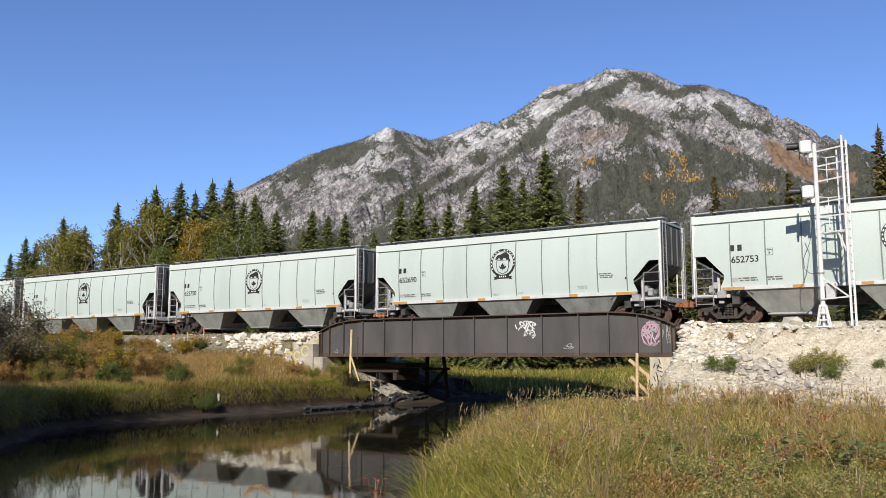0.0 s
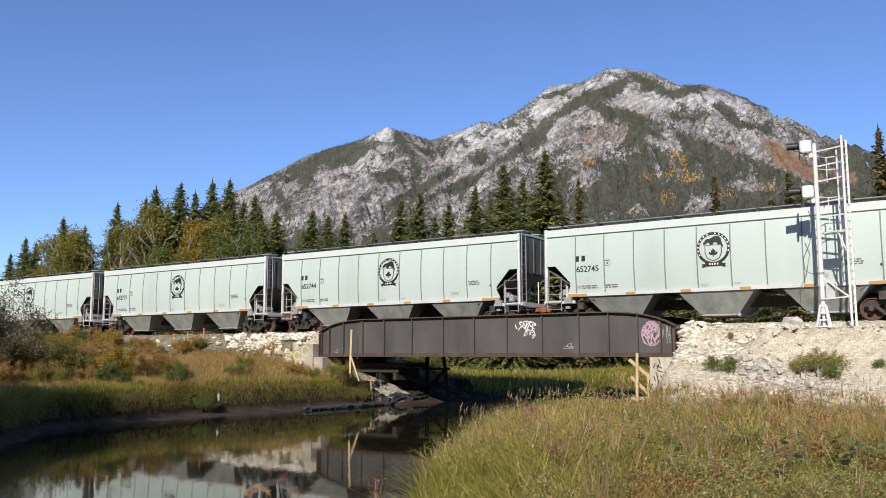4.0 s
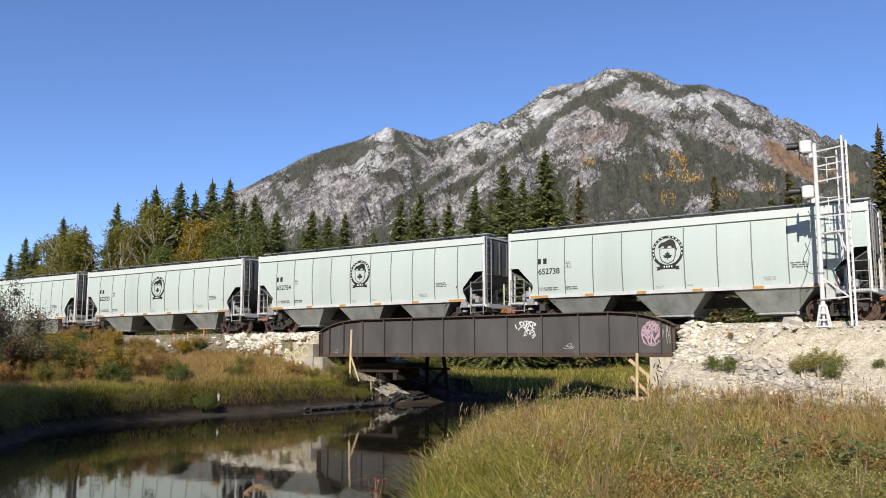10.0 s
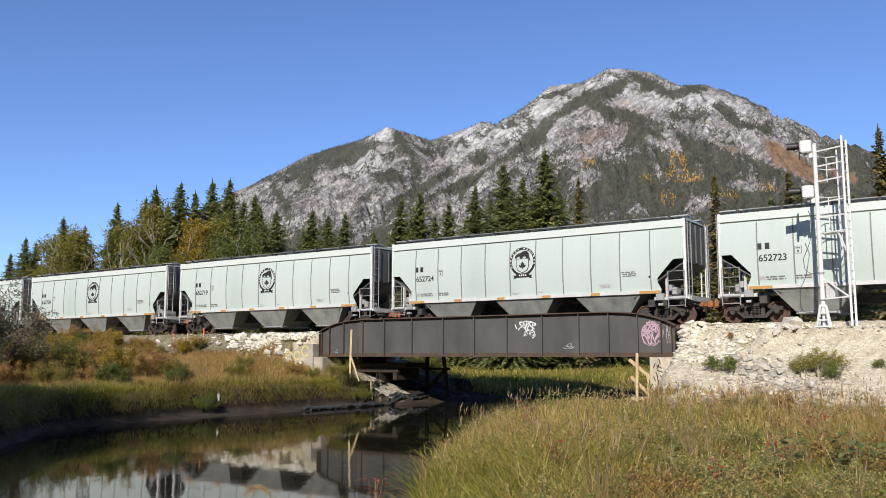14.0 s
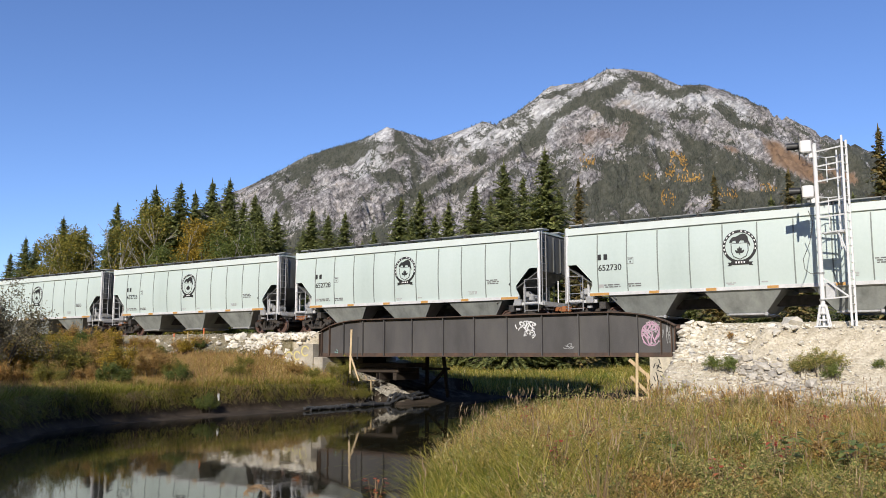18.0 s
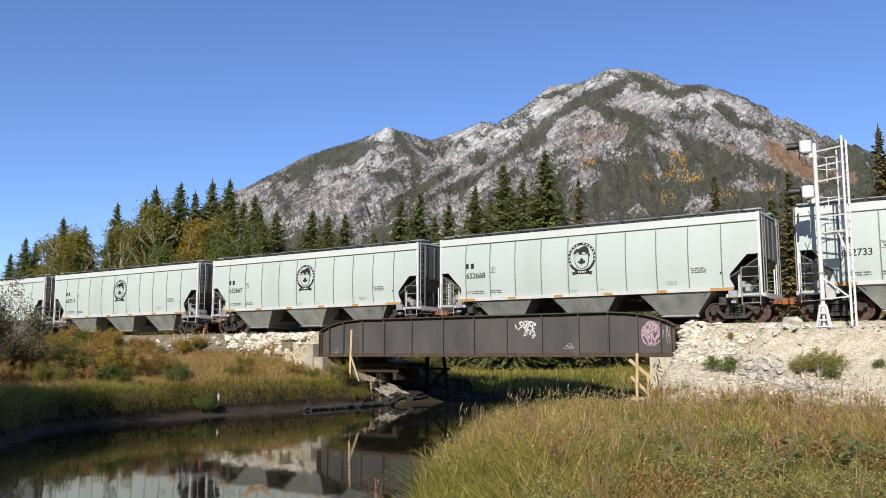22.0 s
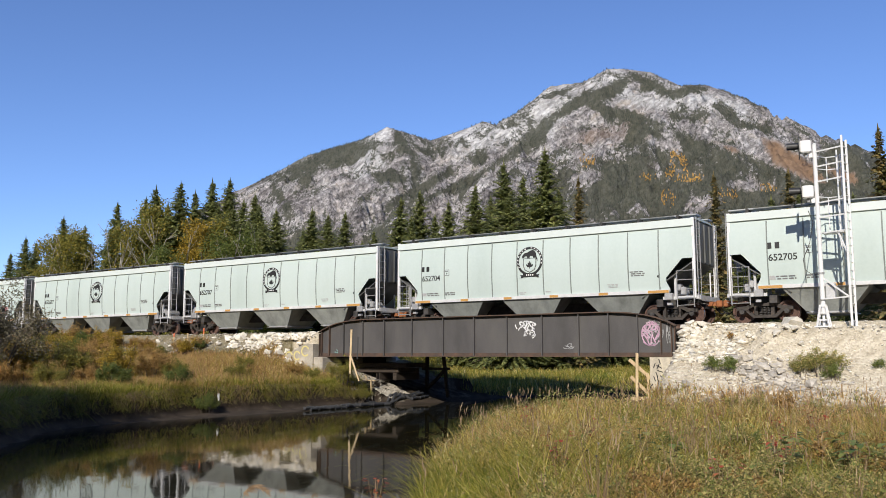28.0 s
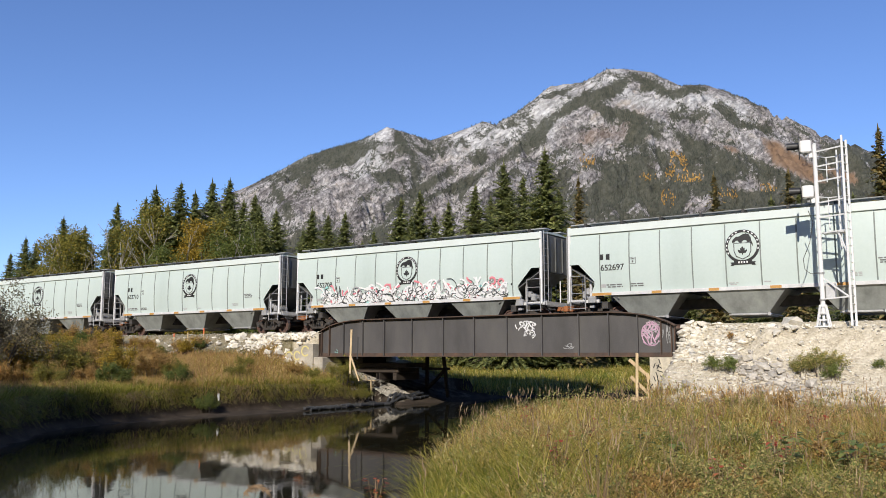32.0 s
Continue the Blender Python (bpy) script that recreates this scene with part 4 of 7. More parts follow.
def build_end(car, e):
    """The equipment at one end; e is +1 at the leading end."""
    X = lambda x: e * x
    def bx(sh, x0, y0, z0, x1, y1, z1, slot=0, c=0.0):
        return sh.box(min(X(x0), X(x1)), y0, z0, max(X(x0), X(x1)), y1, z1, slot, c)
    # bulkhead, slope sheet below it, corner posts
    # bulkhead, ribs and slope sheet have the shade in their paint
    part("end_wall", bx(Shape(), 7.88, -1.50, 2.70, 7.93, 1.50, 4.50), END_SHADE, car)
    for y in (-0.75, 0.0, 0.75):
        part("end_rib", bx(Shape(), 7.93, y - 0.04, 2.75, 7.99, y + 0.04, 4.45), END_SHADE, car)
    sl = Shape()
    a, b = (X(7.90), 2.72), (X(5.55), 1.22)
    vs = [(a[0], -1.5, a[1]), (a[0], 1.5, a[1]), (b[0], 1.5, b[1]), (b[0], -1.5, b[1])]
    sl.add(vs + [(x, y, z - 0.05) for x, y, z in vs], [(0, 1, 2, 3), (7, 6, 5, 4), (0, 4, 5, 1), (1, 5, 6, 2), (2, 6, 7, 3), (3, 7, 4, 0)])
    part("end_slope_sheet", sl, END_SHADE, car, "shaded grey end slope sheet")
    for y in (-1.52, 1.52):
        part("corner_post", bx(Shape(), 7.86, y - 0.05, 1.10, 7.99, y + 0.05, 4.60, 0, 0.01), WHITE, car)
        # side ladder by the corner
        ld = Shape()
        yo = y * 1.03
        for x in (7.16, 7.90):
            ld.tube((X(x), yo, 0.72), (X(x), yo, 2.32), 0.026, 0.026, 6)
        for z in (0.80, 1.12, 1.50, 1.90, 2.30):
            ld.tube((X(7.16), yo, z), (X(7.90), yo, z), 0.017, 0.017, 6)
        part("side_ladder", ld, GALV, car, "pale steel side ladder")
        el = Shape()
        for k in (0.0, 0.42):
            yy = (abs(y) - 0.06 - k) * (1 if y > 0 else -1)
            el.tube((X(8.06), yy, 1.1), (X(8.06), yy, 4.62), 0.022, 0.022, 6)
        for i in range(10):
            z = 1.25 + i * 0.36
            el.tube((X(8.06), (abs(y) - 0.06) * (1 if y > 0 else -1), z), (X(8.06), (abs(y) - 0.48) * (1 if y > 0 else -1), z), 0.014, 0.014, 6)
        part("end_ladder", el, GALV, car, "pale steel end ladder")
        # post from the bolster up to the slope sheet
        part("slope_post", bx(Shape(), 6.95, y * 0.82 - 0.05, 1.2, 7.05, y * 0.82 + 0.05, 2.16), PALE_GREY, car)
        part("jacking_pad", bx(Shape(), 6.62, y * 1.0 - 0.14, 1.04, 6.98, y * 1.0 + 0.06, 1.34, 0, 0.02), GALV, car)
        part("poling_bracket", bx(Shape(), 6.72, y * 1.02 - 0.08, 0.82, 6.92, y * 1.02 + 0.08, 0.92), GALV, car)
    part("end_sill", bx(bx(bx(Shape(), 6.5, -1.50, 1.06, 8.10, -1.38, 1.20), 6.5, 1.38, 1.06, 8.10, 1.50, 1.20), 8.0, -1.38, 1.03, 8.12, 1.38, 1.23), PALE_GREY, car, "pale end sill")
    plat = Shape()
    for i in range(7):
        bx(plat, 7.45 + i * 0.085, -1.36, 1.21, 7.50 + i * 0.085, 1.36, 1.235)
    part("end_platform", plat, GALV, car, "open steel end platform")
    # coupler with its knuckle, air hose, cut lever
    cp = bx(Shape(), 7.9, -0.09, 0.80, 8.52, 0.09, 1.0, 0, 0.02)
    bx(cp, 8.40, -0.19, 0.74, 8.66, 0.06, 1.04, 0, 0.04)
    part("coupler", cp, RUST, car, "rusty knuckle coupler")
    part("air_hose", Shape().path([(X(8.2), 0.35, 0.9), (X(8.32), 0.32, 0.62), (X(8.5), 0.25, 0.46), (X(8.66), 0.15, 0.5)], 0.03), BLACK, car, "black rubber air hose")
    part("cut_lever", Shape().path([(X(8.2), -1.42, 0.98), (X(8.26), -0.6, 0.98), (X(8.36), -0.2, 1.1)], 0.016), GALV, car)
    part("grab_iron", Shape().path([(X(8.14), -1.2, 0.86), (X(8.2), -1.2, 0.86), (X(8.2), -0.6, 0.86), (X(8.14), -0.6, 0.86)], 0.015), GALV, car)
    # brake gear on the platform
    part("air_reservoir", Shape().tube((X(7.05), -0.95, 1.45), (X(7.05), -0.1, 1.45), 0.19, 0.19, 14).tube((X(7.05), -0.1, 1.45), (X(7.05), -0.03, 1.45), 0.19, 0.1, 14), GALV, car, "grey air reservoir")
    part("control_valve", bx(Shape(), 7.2, -1.25, 1.25, 7.45, -1.02, 1.62, 0, 0.03).box(min(X(7.05), X(7.25)), -1.32, 1.45, max(X(7.05), X(7.25)), -1.12, 1.75, 0, 0.03), GALV, car, "grey brake control valve")
    part("brake_pipe", Shape().path([(X(6.6), -1.1, 1.30), (X(7.3), -1.15, 1.26), (X(7.5), -0.9, 1.5), (X(7.75), -0.6, 1.3), (X(8.05), -0.4, 1.0)], 0.02), GALV, car)
    part("brake_pipe", Shape().path([(X(6.9), -1.2, 1.28), (X(7.15), -1.3, 1.65), (X(7.3), -1.2, 1.7), (X(7.4), -1.1, 1.3)], 0.016), GALV, car)
    if e < 0:
        wl = Shape()
        for i in range(16):
            a, b = 6.28318 * i / 16, 6.28318 * (i + 1) / 16
            wl.tube((X(8.24), 0.55 + 0.28 * math.cos(a), 2.5 + 0.28 * math.sin(a)), (X(8.24), 0.55 + 0.28 * math.cos(b), 2.5 + 0.28 * math.sin(b)), 0.02, 0.02, 6)
        for i in range(4):
            a = 6.28318 * i / 4
            wl.tube((X(8.24), 0.55, 2.5), (X(8.24), 0.55 + 0.28 * math.cos(a), 2.5 + 0.28 * math.sin(a)), 0.015, 0.015, 6)
        part("brake_wheel", wl, GALV, car, "steel hand brake wheel")
        part("brake_housing", bx(Shape(), 8.0, 0.4, 2.3, 8.2, 0.7, 2.72, 0, 0.03), GALV, car)
    part("brake_rod", Shape().tube((X(8.08), 0.2, 1.2), (X(8.08), 0.2, 2.3), 0.03, 0.03, 8), WHITE, car)


def build_logo(car, y):
    """A round badge in black and white: a ring, a shield with a leaf, a dark crest and a ribbon."""
    cz = 2.0 + 1.17
    r = Shape()
    ring_shape(r, 0.585, 0.70, y, 0, 360, 56, 0, cz)
    badge = part("badge", r, BLACK, car, "round black and white badge")
    marks = Shape()
    for i in range(15):
        if i in (7,):
            continue
        a0 = 205 - i * 15.4
        ring_shape(marks, 0.618, 0.668, y - 0.005, a0 - 3.4, a0 + 3.4, 4, 0, cz)
    part("badge_mark", marks, WHITE, badge, "row of pale marks")
    sh = [(-0.36, cz + 0.14), (0.36, cz + 0.14), (0.36, cz - 0.2), (0.27, cz - 0.43), (0.0, cz - 0.56), (-0.27, cz - 0.43), (-0.36, cz - 0.2)]
    part("badge_shield_edge", flat(sh, y - 0.002), BLACK, badge)
    part("badge_shield", flat([(x * 0.9, cz - 0.15 + (z - cz + 0.15) * 0.92) for x, z in sh], y - 0.008), PAINT, badge)
    leaf = [(0, 0.17), (0.05, 0.08), (0.1, 0.1), (0.09, -0.02), (0.17, 0.03), (0.19, -0.03), (0.13, -0.12), (0.02, -0.13), (0.015, -0.2), (-0.015, -0.2), (-0.02, -0.13), (-0.13, -0.12), (-0.19, -0.03), (-0.17, 0.03), (-0.09, -0.02), (-0.1, 0.1), (-0.05, 0.08)]
    part("badge_leaf", flat([(x, cz - 0.17 + z) for x, z in leaf], y - 0.013), BLACK, badge)
    crest_ = [(-0.42, 0.16), (-0.40, 0.27), (-0.33, 0.35), (-0.26, 0.41), (-0.18, 0.41), (-0.10, 0.43), (0.02, 0.50), (0.14, 0.53), (0.26, 0.49), (0.34, 0.38), (0.37, 0.22), (0.42, 0.10), (0.43, -0.04), (0.385, 0.04), (0.33, 0.16), (0.20, 0.15), (0.17, 0.24), (0.04, 0.25), (-0.02, 0.15), (-0.13, 0.15), (-0.17, 0.25), (-0.26, 0.24), (-0.31, 0.18)]
    part("badge_crest", flat([(x, cz + z) for x, z in crest_], y - 0.003), BLACK, badge)
    rib = Shape().prism([(-0.36, cz - 0.76), (0.36, cz - 0.76), (0.36, cz - 0.58), (-0.36, cz - 0.58)], y - 0.018, y - 0.002)
    rib.prism([(-0.52, cz - 0.80), (-0.36, cz - 0.80), (-0.36, cz - 0.66), (-0.52, cz - 0.66), (-0.46, cz - 0.73)], y - 0.012, y - 0.002).prism([(0.36, cz - 0.80), (0.52, cz - 0.80), (0.46, cz - 0.73), (0.52, cz - 0.66), (0.36, cz - 0.66)], y - 0.012, y - 0.002)
    part("badge_ribbon", rib, BLACK, badge)
    mk = Shape()
    for i in range(4):
        mk.box(-0.19 + i * 0.11, y - 0.022, cz - 0.71, -0.13 + i * 0.11, y - 0.019, cz - 0.63)
    part("badge_mark", mk, WHITE, badge)


def stencil(car, x, z, w, h, rows, y, mat, seed):
    """Lines of small lettering as plain bars."""
    r = random.Random(seed)
    sh = Shape()
    for i in range(rows):
        zz = z - i * h * 1.7
        xx = x + (0.05 if i else 0)
        while xx < x + w - 0.05:
            k = min(r.uniform(0.10, 0.30), x + w - xx)
            sh.box(xx, y - 0.003, zz - h, xx + k, y, zz)
            xx += k + 0.045
    tagged(part("stencil_block", sh, mat, car, "rows of small dark stencil bars"), kind="stuff")


def build_car():
    car = thing("hopper_car", "pale green covered grain hopper car with round black badge", "hopper car", group="cars of the grain train")
    # the two sides, cut away under the ends
    rib_mesh = curved_rib().mesh("seam_rib", SEAM)
    reflector = Shape().box(-0.22, -0.006, 0, 0.22, 0, 0.115).mesh("reflector", REFLECT)
    long_reflector = Shape().box(-0.47, -0.006, 0, 0.47, 0, 0.115).mesh("reflector", REFLECT)
    bracket = Shape().box(-0.05, -0.34, -0.16, 0.05, 0.18, 0.035).mesh("board_bracket", DARK_STEEL)
    for side in (-1, 1):
        y = side * 1.57
        turn = 0 if side < 0 else 180
        part("side_wall", curved_side(side), PAINT, car)
        for i in range(10):
            part("seam_rib", rib_mesh, None, car, "", pose(-6.39 + i * 1.42, y, 0, 0, 0, turn))
        part("eave", Shape().prism([(-7.97, 4.235), (7.97, 4.235), (7.97, 4.56), (-7.97, 4.56)], min(y * 0.96, y * 1.022), max(y * 0.96, y * 1.022)), EAVE_PAINT, car, "white eave band")
        part("side_sill", Shape().prism([(-6.80, 1.355), (6.80, 1.355), (6.84, 1.50), (-6.84, 1.50)], min(y * 0.9, y * 1.016), max(y * 0.9, y * 1.016)), DULL_WHITE, car, "white reflective side sill")
        for x in (-3.75, -1.25, 1.25, 3.75):
            part("reflector", reflector, None, car, "orange reflective strip", pose(x, y * 1.016, 1.365, 0, 0, turn))
        for x in (-6.33, 6.33):
            part("reflector", long_reflector, None, car, "orange reflective strip", pose(x, y * 1.016, 1.365, 0, 0, turn))
        part("running_board", Shape().box(-7.0, side * 0.80 - 0.28, 4.78, 7.0, side * 0.80 + 0.28, 4.815), GRATE, car, "grey steel roof walkway")
        for x in (-7.5, 7.5):
            part("board_end", Shape().box(x - 0.5, side * 0.85 - 0.33, 4.75, x + 0.5, side * 0.85 + 0.33, 4.80), GALV, car, "pale steel walkway end")
        for i in range(9):
            part("board_bracket", bracket, None, car, "", pose(-7.2 + i * 1.8, side * 0.98, 4.74, 0, 0, turn))
    # roof: a shallow arch
    rf = Shape()
    prof = [(-1.55, 4.56), (-1.2, 4.61), (-0.6, 4.66), (0.6, 4.66), (1.2, 4.61), (1.55, 4.56)]
    vs = [(x, y, z) for x in (-7.95, 7.95) for y, z in prof]
    rf.add(vs, [(i, 6 + i, 7 + i, i + 1) for i in range(5)] + [(0, 1, 2, 3, 4, 5), (11, 10, 9, 8, 7, 6), (0, 5, 11, 6)])
    part("roof", rf, PAINT, car, "pale shallow roof")
    for i in range(6):
        x = -5.75 + i * 2.3
        part("hatch_cover", Shape().box(x - 1.1, -0.36, 4.66, x + 1.1, 0.36, 4.76, 0, 0.03), PAINT, car)
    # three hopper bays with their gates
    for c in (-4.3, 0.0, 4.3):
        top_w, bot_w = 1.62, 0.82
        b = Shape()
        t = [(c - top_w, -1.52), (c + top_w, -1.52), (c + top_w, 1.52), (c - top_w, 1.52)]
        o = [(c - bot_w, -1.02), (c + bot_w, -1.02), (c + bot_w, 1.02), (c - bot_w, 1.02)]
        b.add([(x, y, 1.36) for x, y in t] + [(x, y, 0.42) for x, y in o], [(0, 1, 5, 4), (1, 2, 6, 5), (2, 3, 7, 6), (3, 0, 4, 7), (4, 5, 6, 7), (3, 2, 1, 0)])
        bay = part("hopper_bay", b, HOPPER_PAINT, car, "hopper bay in grey that holds its underside shade")
        part("outlet_gate", Shape().box(c - 0.72, -1.0, 0.30, c + 0.72, 1.0, 0.42).box(c - 0.80, -1.08, 0.335, c + 0.80, -1.0, 0.375).box(c - 0.80, 1.0, 0.335, c + 0.80, 1.08, 0.375), GALV, bay, "pale steel outlet gate")
        part("gate_shaft", Shape().tube((c + 0.85, -1.1, 0.36), (c + 0.85, 1.1, 0.36), 0.03, 0.03, 8).box(c + 0.79, -1.16, 0.29, c + 0.91, -1.1, 0.43), GALV, bay)
    part("center_sill", Shape().box(-8.0, -0.3, 0.70, 8.0, 0.3, 1.12), DARK_STEEL, car, "dark steel centre sill")
    for x in (-5.4, 5.4):
        part("bolster", Shape().box(x - 0.15 + (0.9 if x > 0 else -0.9), -1.35, 0.78, x + 0.15 + (0.9 if x > 0 else -0.9), 1.35, 1.10), DARK_STEEL, car)
    build_end(car, 1)
    build_end(car, -1)
    for x in (-TRUCK_X, TRUCK_X):
        SPINNING.extend(build_truck(car, x))
    # markings on the near side
    y = -1.574
    build_logo(car, y)
    mark = Shape()
    mark.box(-6.41, y - 0.004, 2.98, -6.21, y, 3.24).box(-6.08, y - 0.004, 2.98, -5.90, y, 3.24)
    part("owner_mark", mark, BLACK, car, "two plain dark blocks")
    pl = Shape().box(-4.95, y - 0.002, 2.72, -4.66, y, 3.02)
    plate = part("placard", pl, BAR_GREY, car, "small grey placard")
    part("placard_face", Shape().box(-4.93, y - 0.006, 2.74, -4.68, y - 0.003, 3.0), PAINT, plate)
    part("placard_mark", Shape().box(-4.9, y - 0.009, 2.92, -4.71, y - 0.007, 2.97).box(-4.84, y - 0.009, 2.78, -4.77, y - 0.007, 2.87), BAR_GREY, plate)
    part("stencil_panel", Shape().box(-6.42, y - 0.003, 1.72, -6.12, y, 1.87), FAINT, car, "faint grey panel")
    stencil(car, -6.1, 1.86, 0.78, 0.055, 2, y, BAR_GREY, 1)
    stencil(car, -4.98, 1.86, 0.66, 0.055, 2, y, BAR_GREY, 2)
    stencil(car, 5.04, 2.38, 0.70, 0.05, 3, y, BAR_GREY, 3)
    stencil(car, 3.95, 1.86, 0.5, 0.035, 3, y, FAINT, 4)
    stencil(car, -0.62, 1.68, 0.38, 0.04, 2, y, FAINT, 5)
    stencil(car, 0.80, 1.68, 0.34, 0.05, 1, y, FAINT, 6)
    part("valve_mark", Shape().tube((6.35, y, 2.1), (6.35, y - 0.004, 2.1), 0.055, 0.055, 12), BLACK, car)
    hug(car)
    return car


def number_mesh(text):
    cu = bpy.data.curves.new("number", "FONT")
    cu.body = text
    cu.size = 0.385
    cu.space_character = 0.98
    cu.extrude = 0.002
    cu.offset = 0.006
    ob = bpy.data.objects.new("number", cu)
    scene.collection.objects.link(ob)
    bpy.context.view_layer.update()
    me = bpy.data.meshes.new_from_object(ob.evaluated_get(bpy.context.evaluated_depsgraph_get()))
    bpy.data.objects.remove(ob)
    me.materials.clear()
    me.materials.append(BLACK)
    return me


NUMBERS = {1: "652753", 0: "652690", -1: "652750", -2: "652745", -3: "652744", -4: "652731", -5: "652757", -6: "652738", -7: "652754", -8: "652723", -9: "652724", -10: "652719", -11: "652730", -12: "652728", -13: "652733", -14: "652668", -15: "652667", -16: "652711", -17: "652705", -18: "652704", -19: "652707", -20: "652697", -21: "652708", -22: "652710"}


def build_graffiti(car):
    """A long band of looping spray paint along the foot of one car."""
    r = random.Random(11)
    y = -1.60
    layers = [("pink_glow", HOT_PINK, 40, 0.05, 0.0), ("turquoise_patch", TEAL, 9, 0.045, 0.006), ("white_loops", SPRAY_WHITE, 230, 0.045, 0.012), ("grey_fill", SPRAY_GREY, 24, 0.04, 0.016), ("black_loops", BLACK, 84, 0.017, 0.02)]
    for nm, mt, count, w, up in layers:
        sh = Shape()
        for i in range(count):
            cx = -5.9 + 11.9 * (i + r.random()) / count
            cz = r.uniform(1.58, 2.02) + 0.10 * math.sin(cx * 1.9) if nm != "pink_glow" else r.uniform(1.7, 2.35)
            a, turn_, step = r.uniform(0, 6.28), r.uniform(-2.4, 2.4), 0.11
            pts = [(cx, cz)]
            for k in range(r.randint(4, 9)):
                a += turn_ * 0.35
                q = (pts[-1][0] + step * math.cos(a), min(max(pts[-1][1] + step * math.sin(a), 1.53), 2.55))
                pts.append(q)
            for (ax, az), (bx, bz) in zip(pts, pts[1:]):
                d = math.hypot(bx - ax, bz - az) or 1
                ox, oz = -(bz - az) / d * w, (bx - ax) / d * w
                sh.add([(ax + ox, y - up, az + oz), (bx + ox, y - up, bz + oz), (bx - ox, y - up, bz - oz), (ax - ox, y - up, az - oz)], [(3, 2, 1, 0)])
        for k, (vx, vy, vz) in enumerate(sh.v):
            sh.v[k] = (vx, vy - side_y(vz) + 1.555, vz)
        part("graffiti_stroke", sh, mt, car, "looping " + nm.split("_")[0] + " spray paint")


def build_train():
    first = build_car()
    for i in range(2, -26, -1):
        m = track_pose(CAR_START + i * CAR_LENGTH, TRACK_N, RAIL_Z)
        if i == 2:
            first.matrix_basis = m
            car = first
        else:
            car = copy_thing(first, m)
        MOVING.append((car, i))
    for car, i in MOVING:
        if i in NUMBERS:
            part("car_number", number_mesh(NUMBERS[i]), None, car, "black stencilled car number", pose(-6.36, -1.608, 2.49, 91.3, 0, 0))
        else:
            sh = Shape()
            for k in range(6):
                sh.box(-6.44 + k * 0.2, -1.617, 2.47, -6.30 + k * 0.2, -1.613, 2.78)
            part("car_number", sh, BLACK, car, "black stencilled bars")
        if i == -21:
            build_graffiti(car)
            tagged(car, "pale green grain hopper car with pink and white graffiti")


build_train()


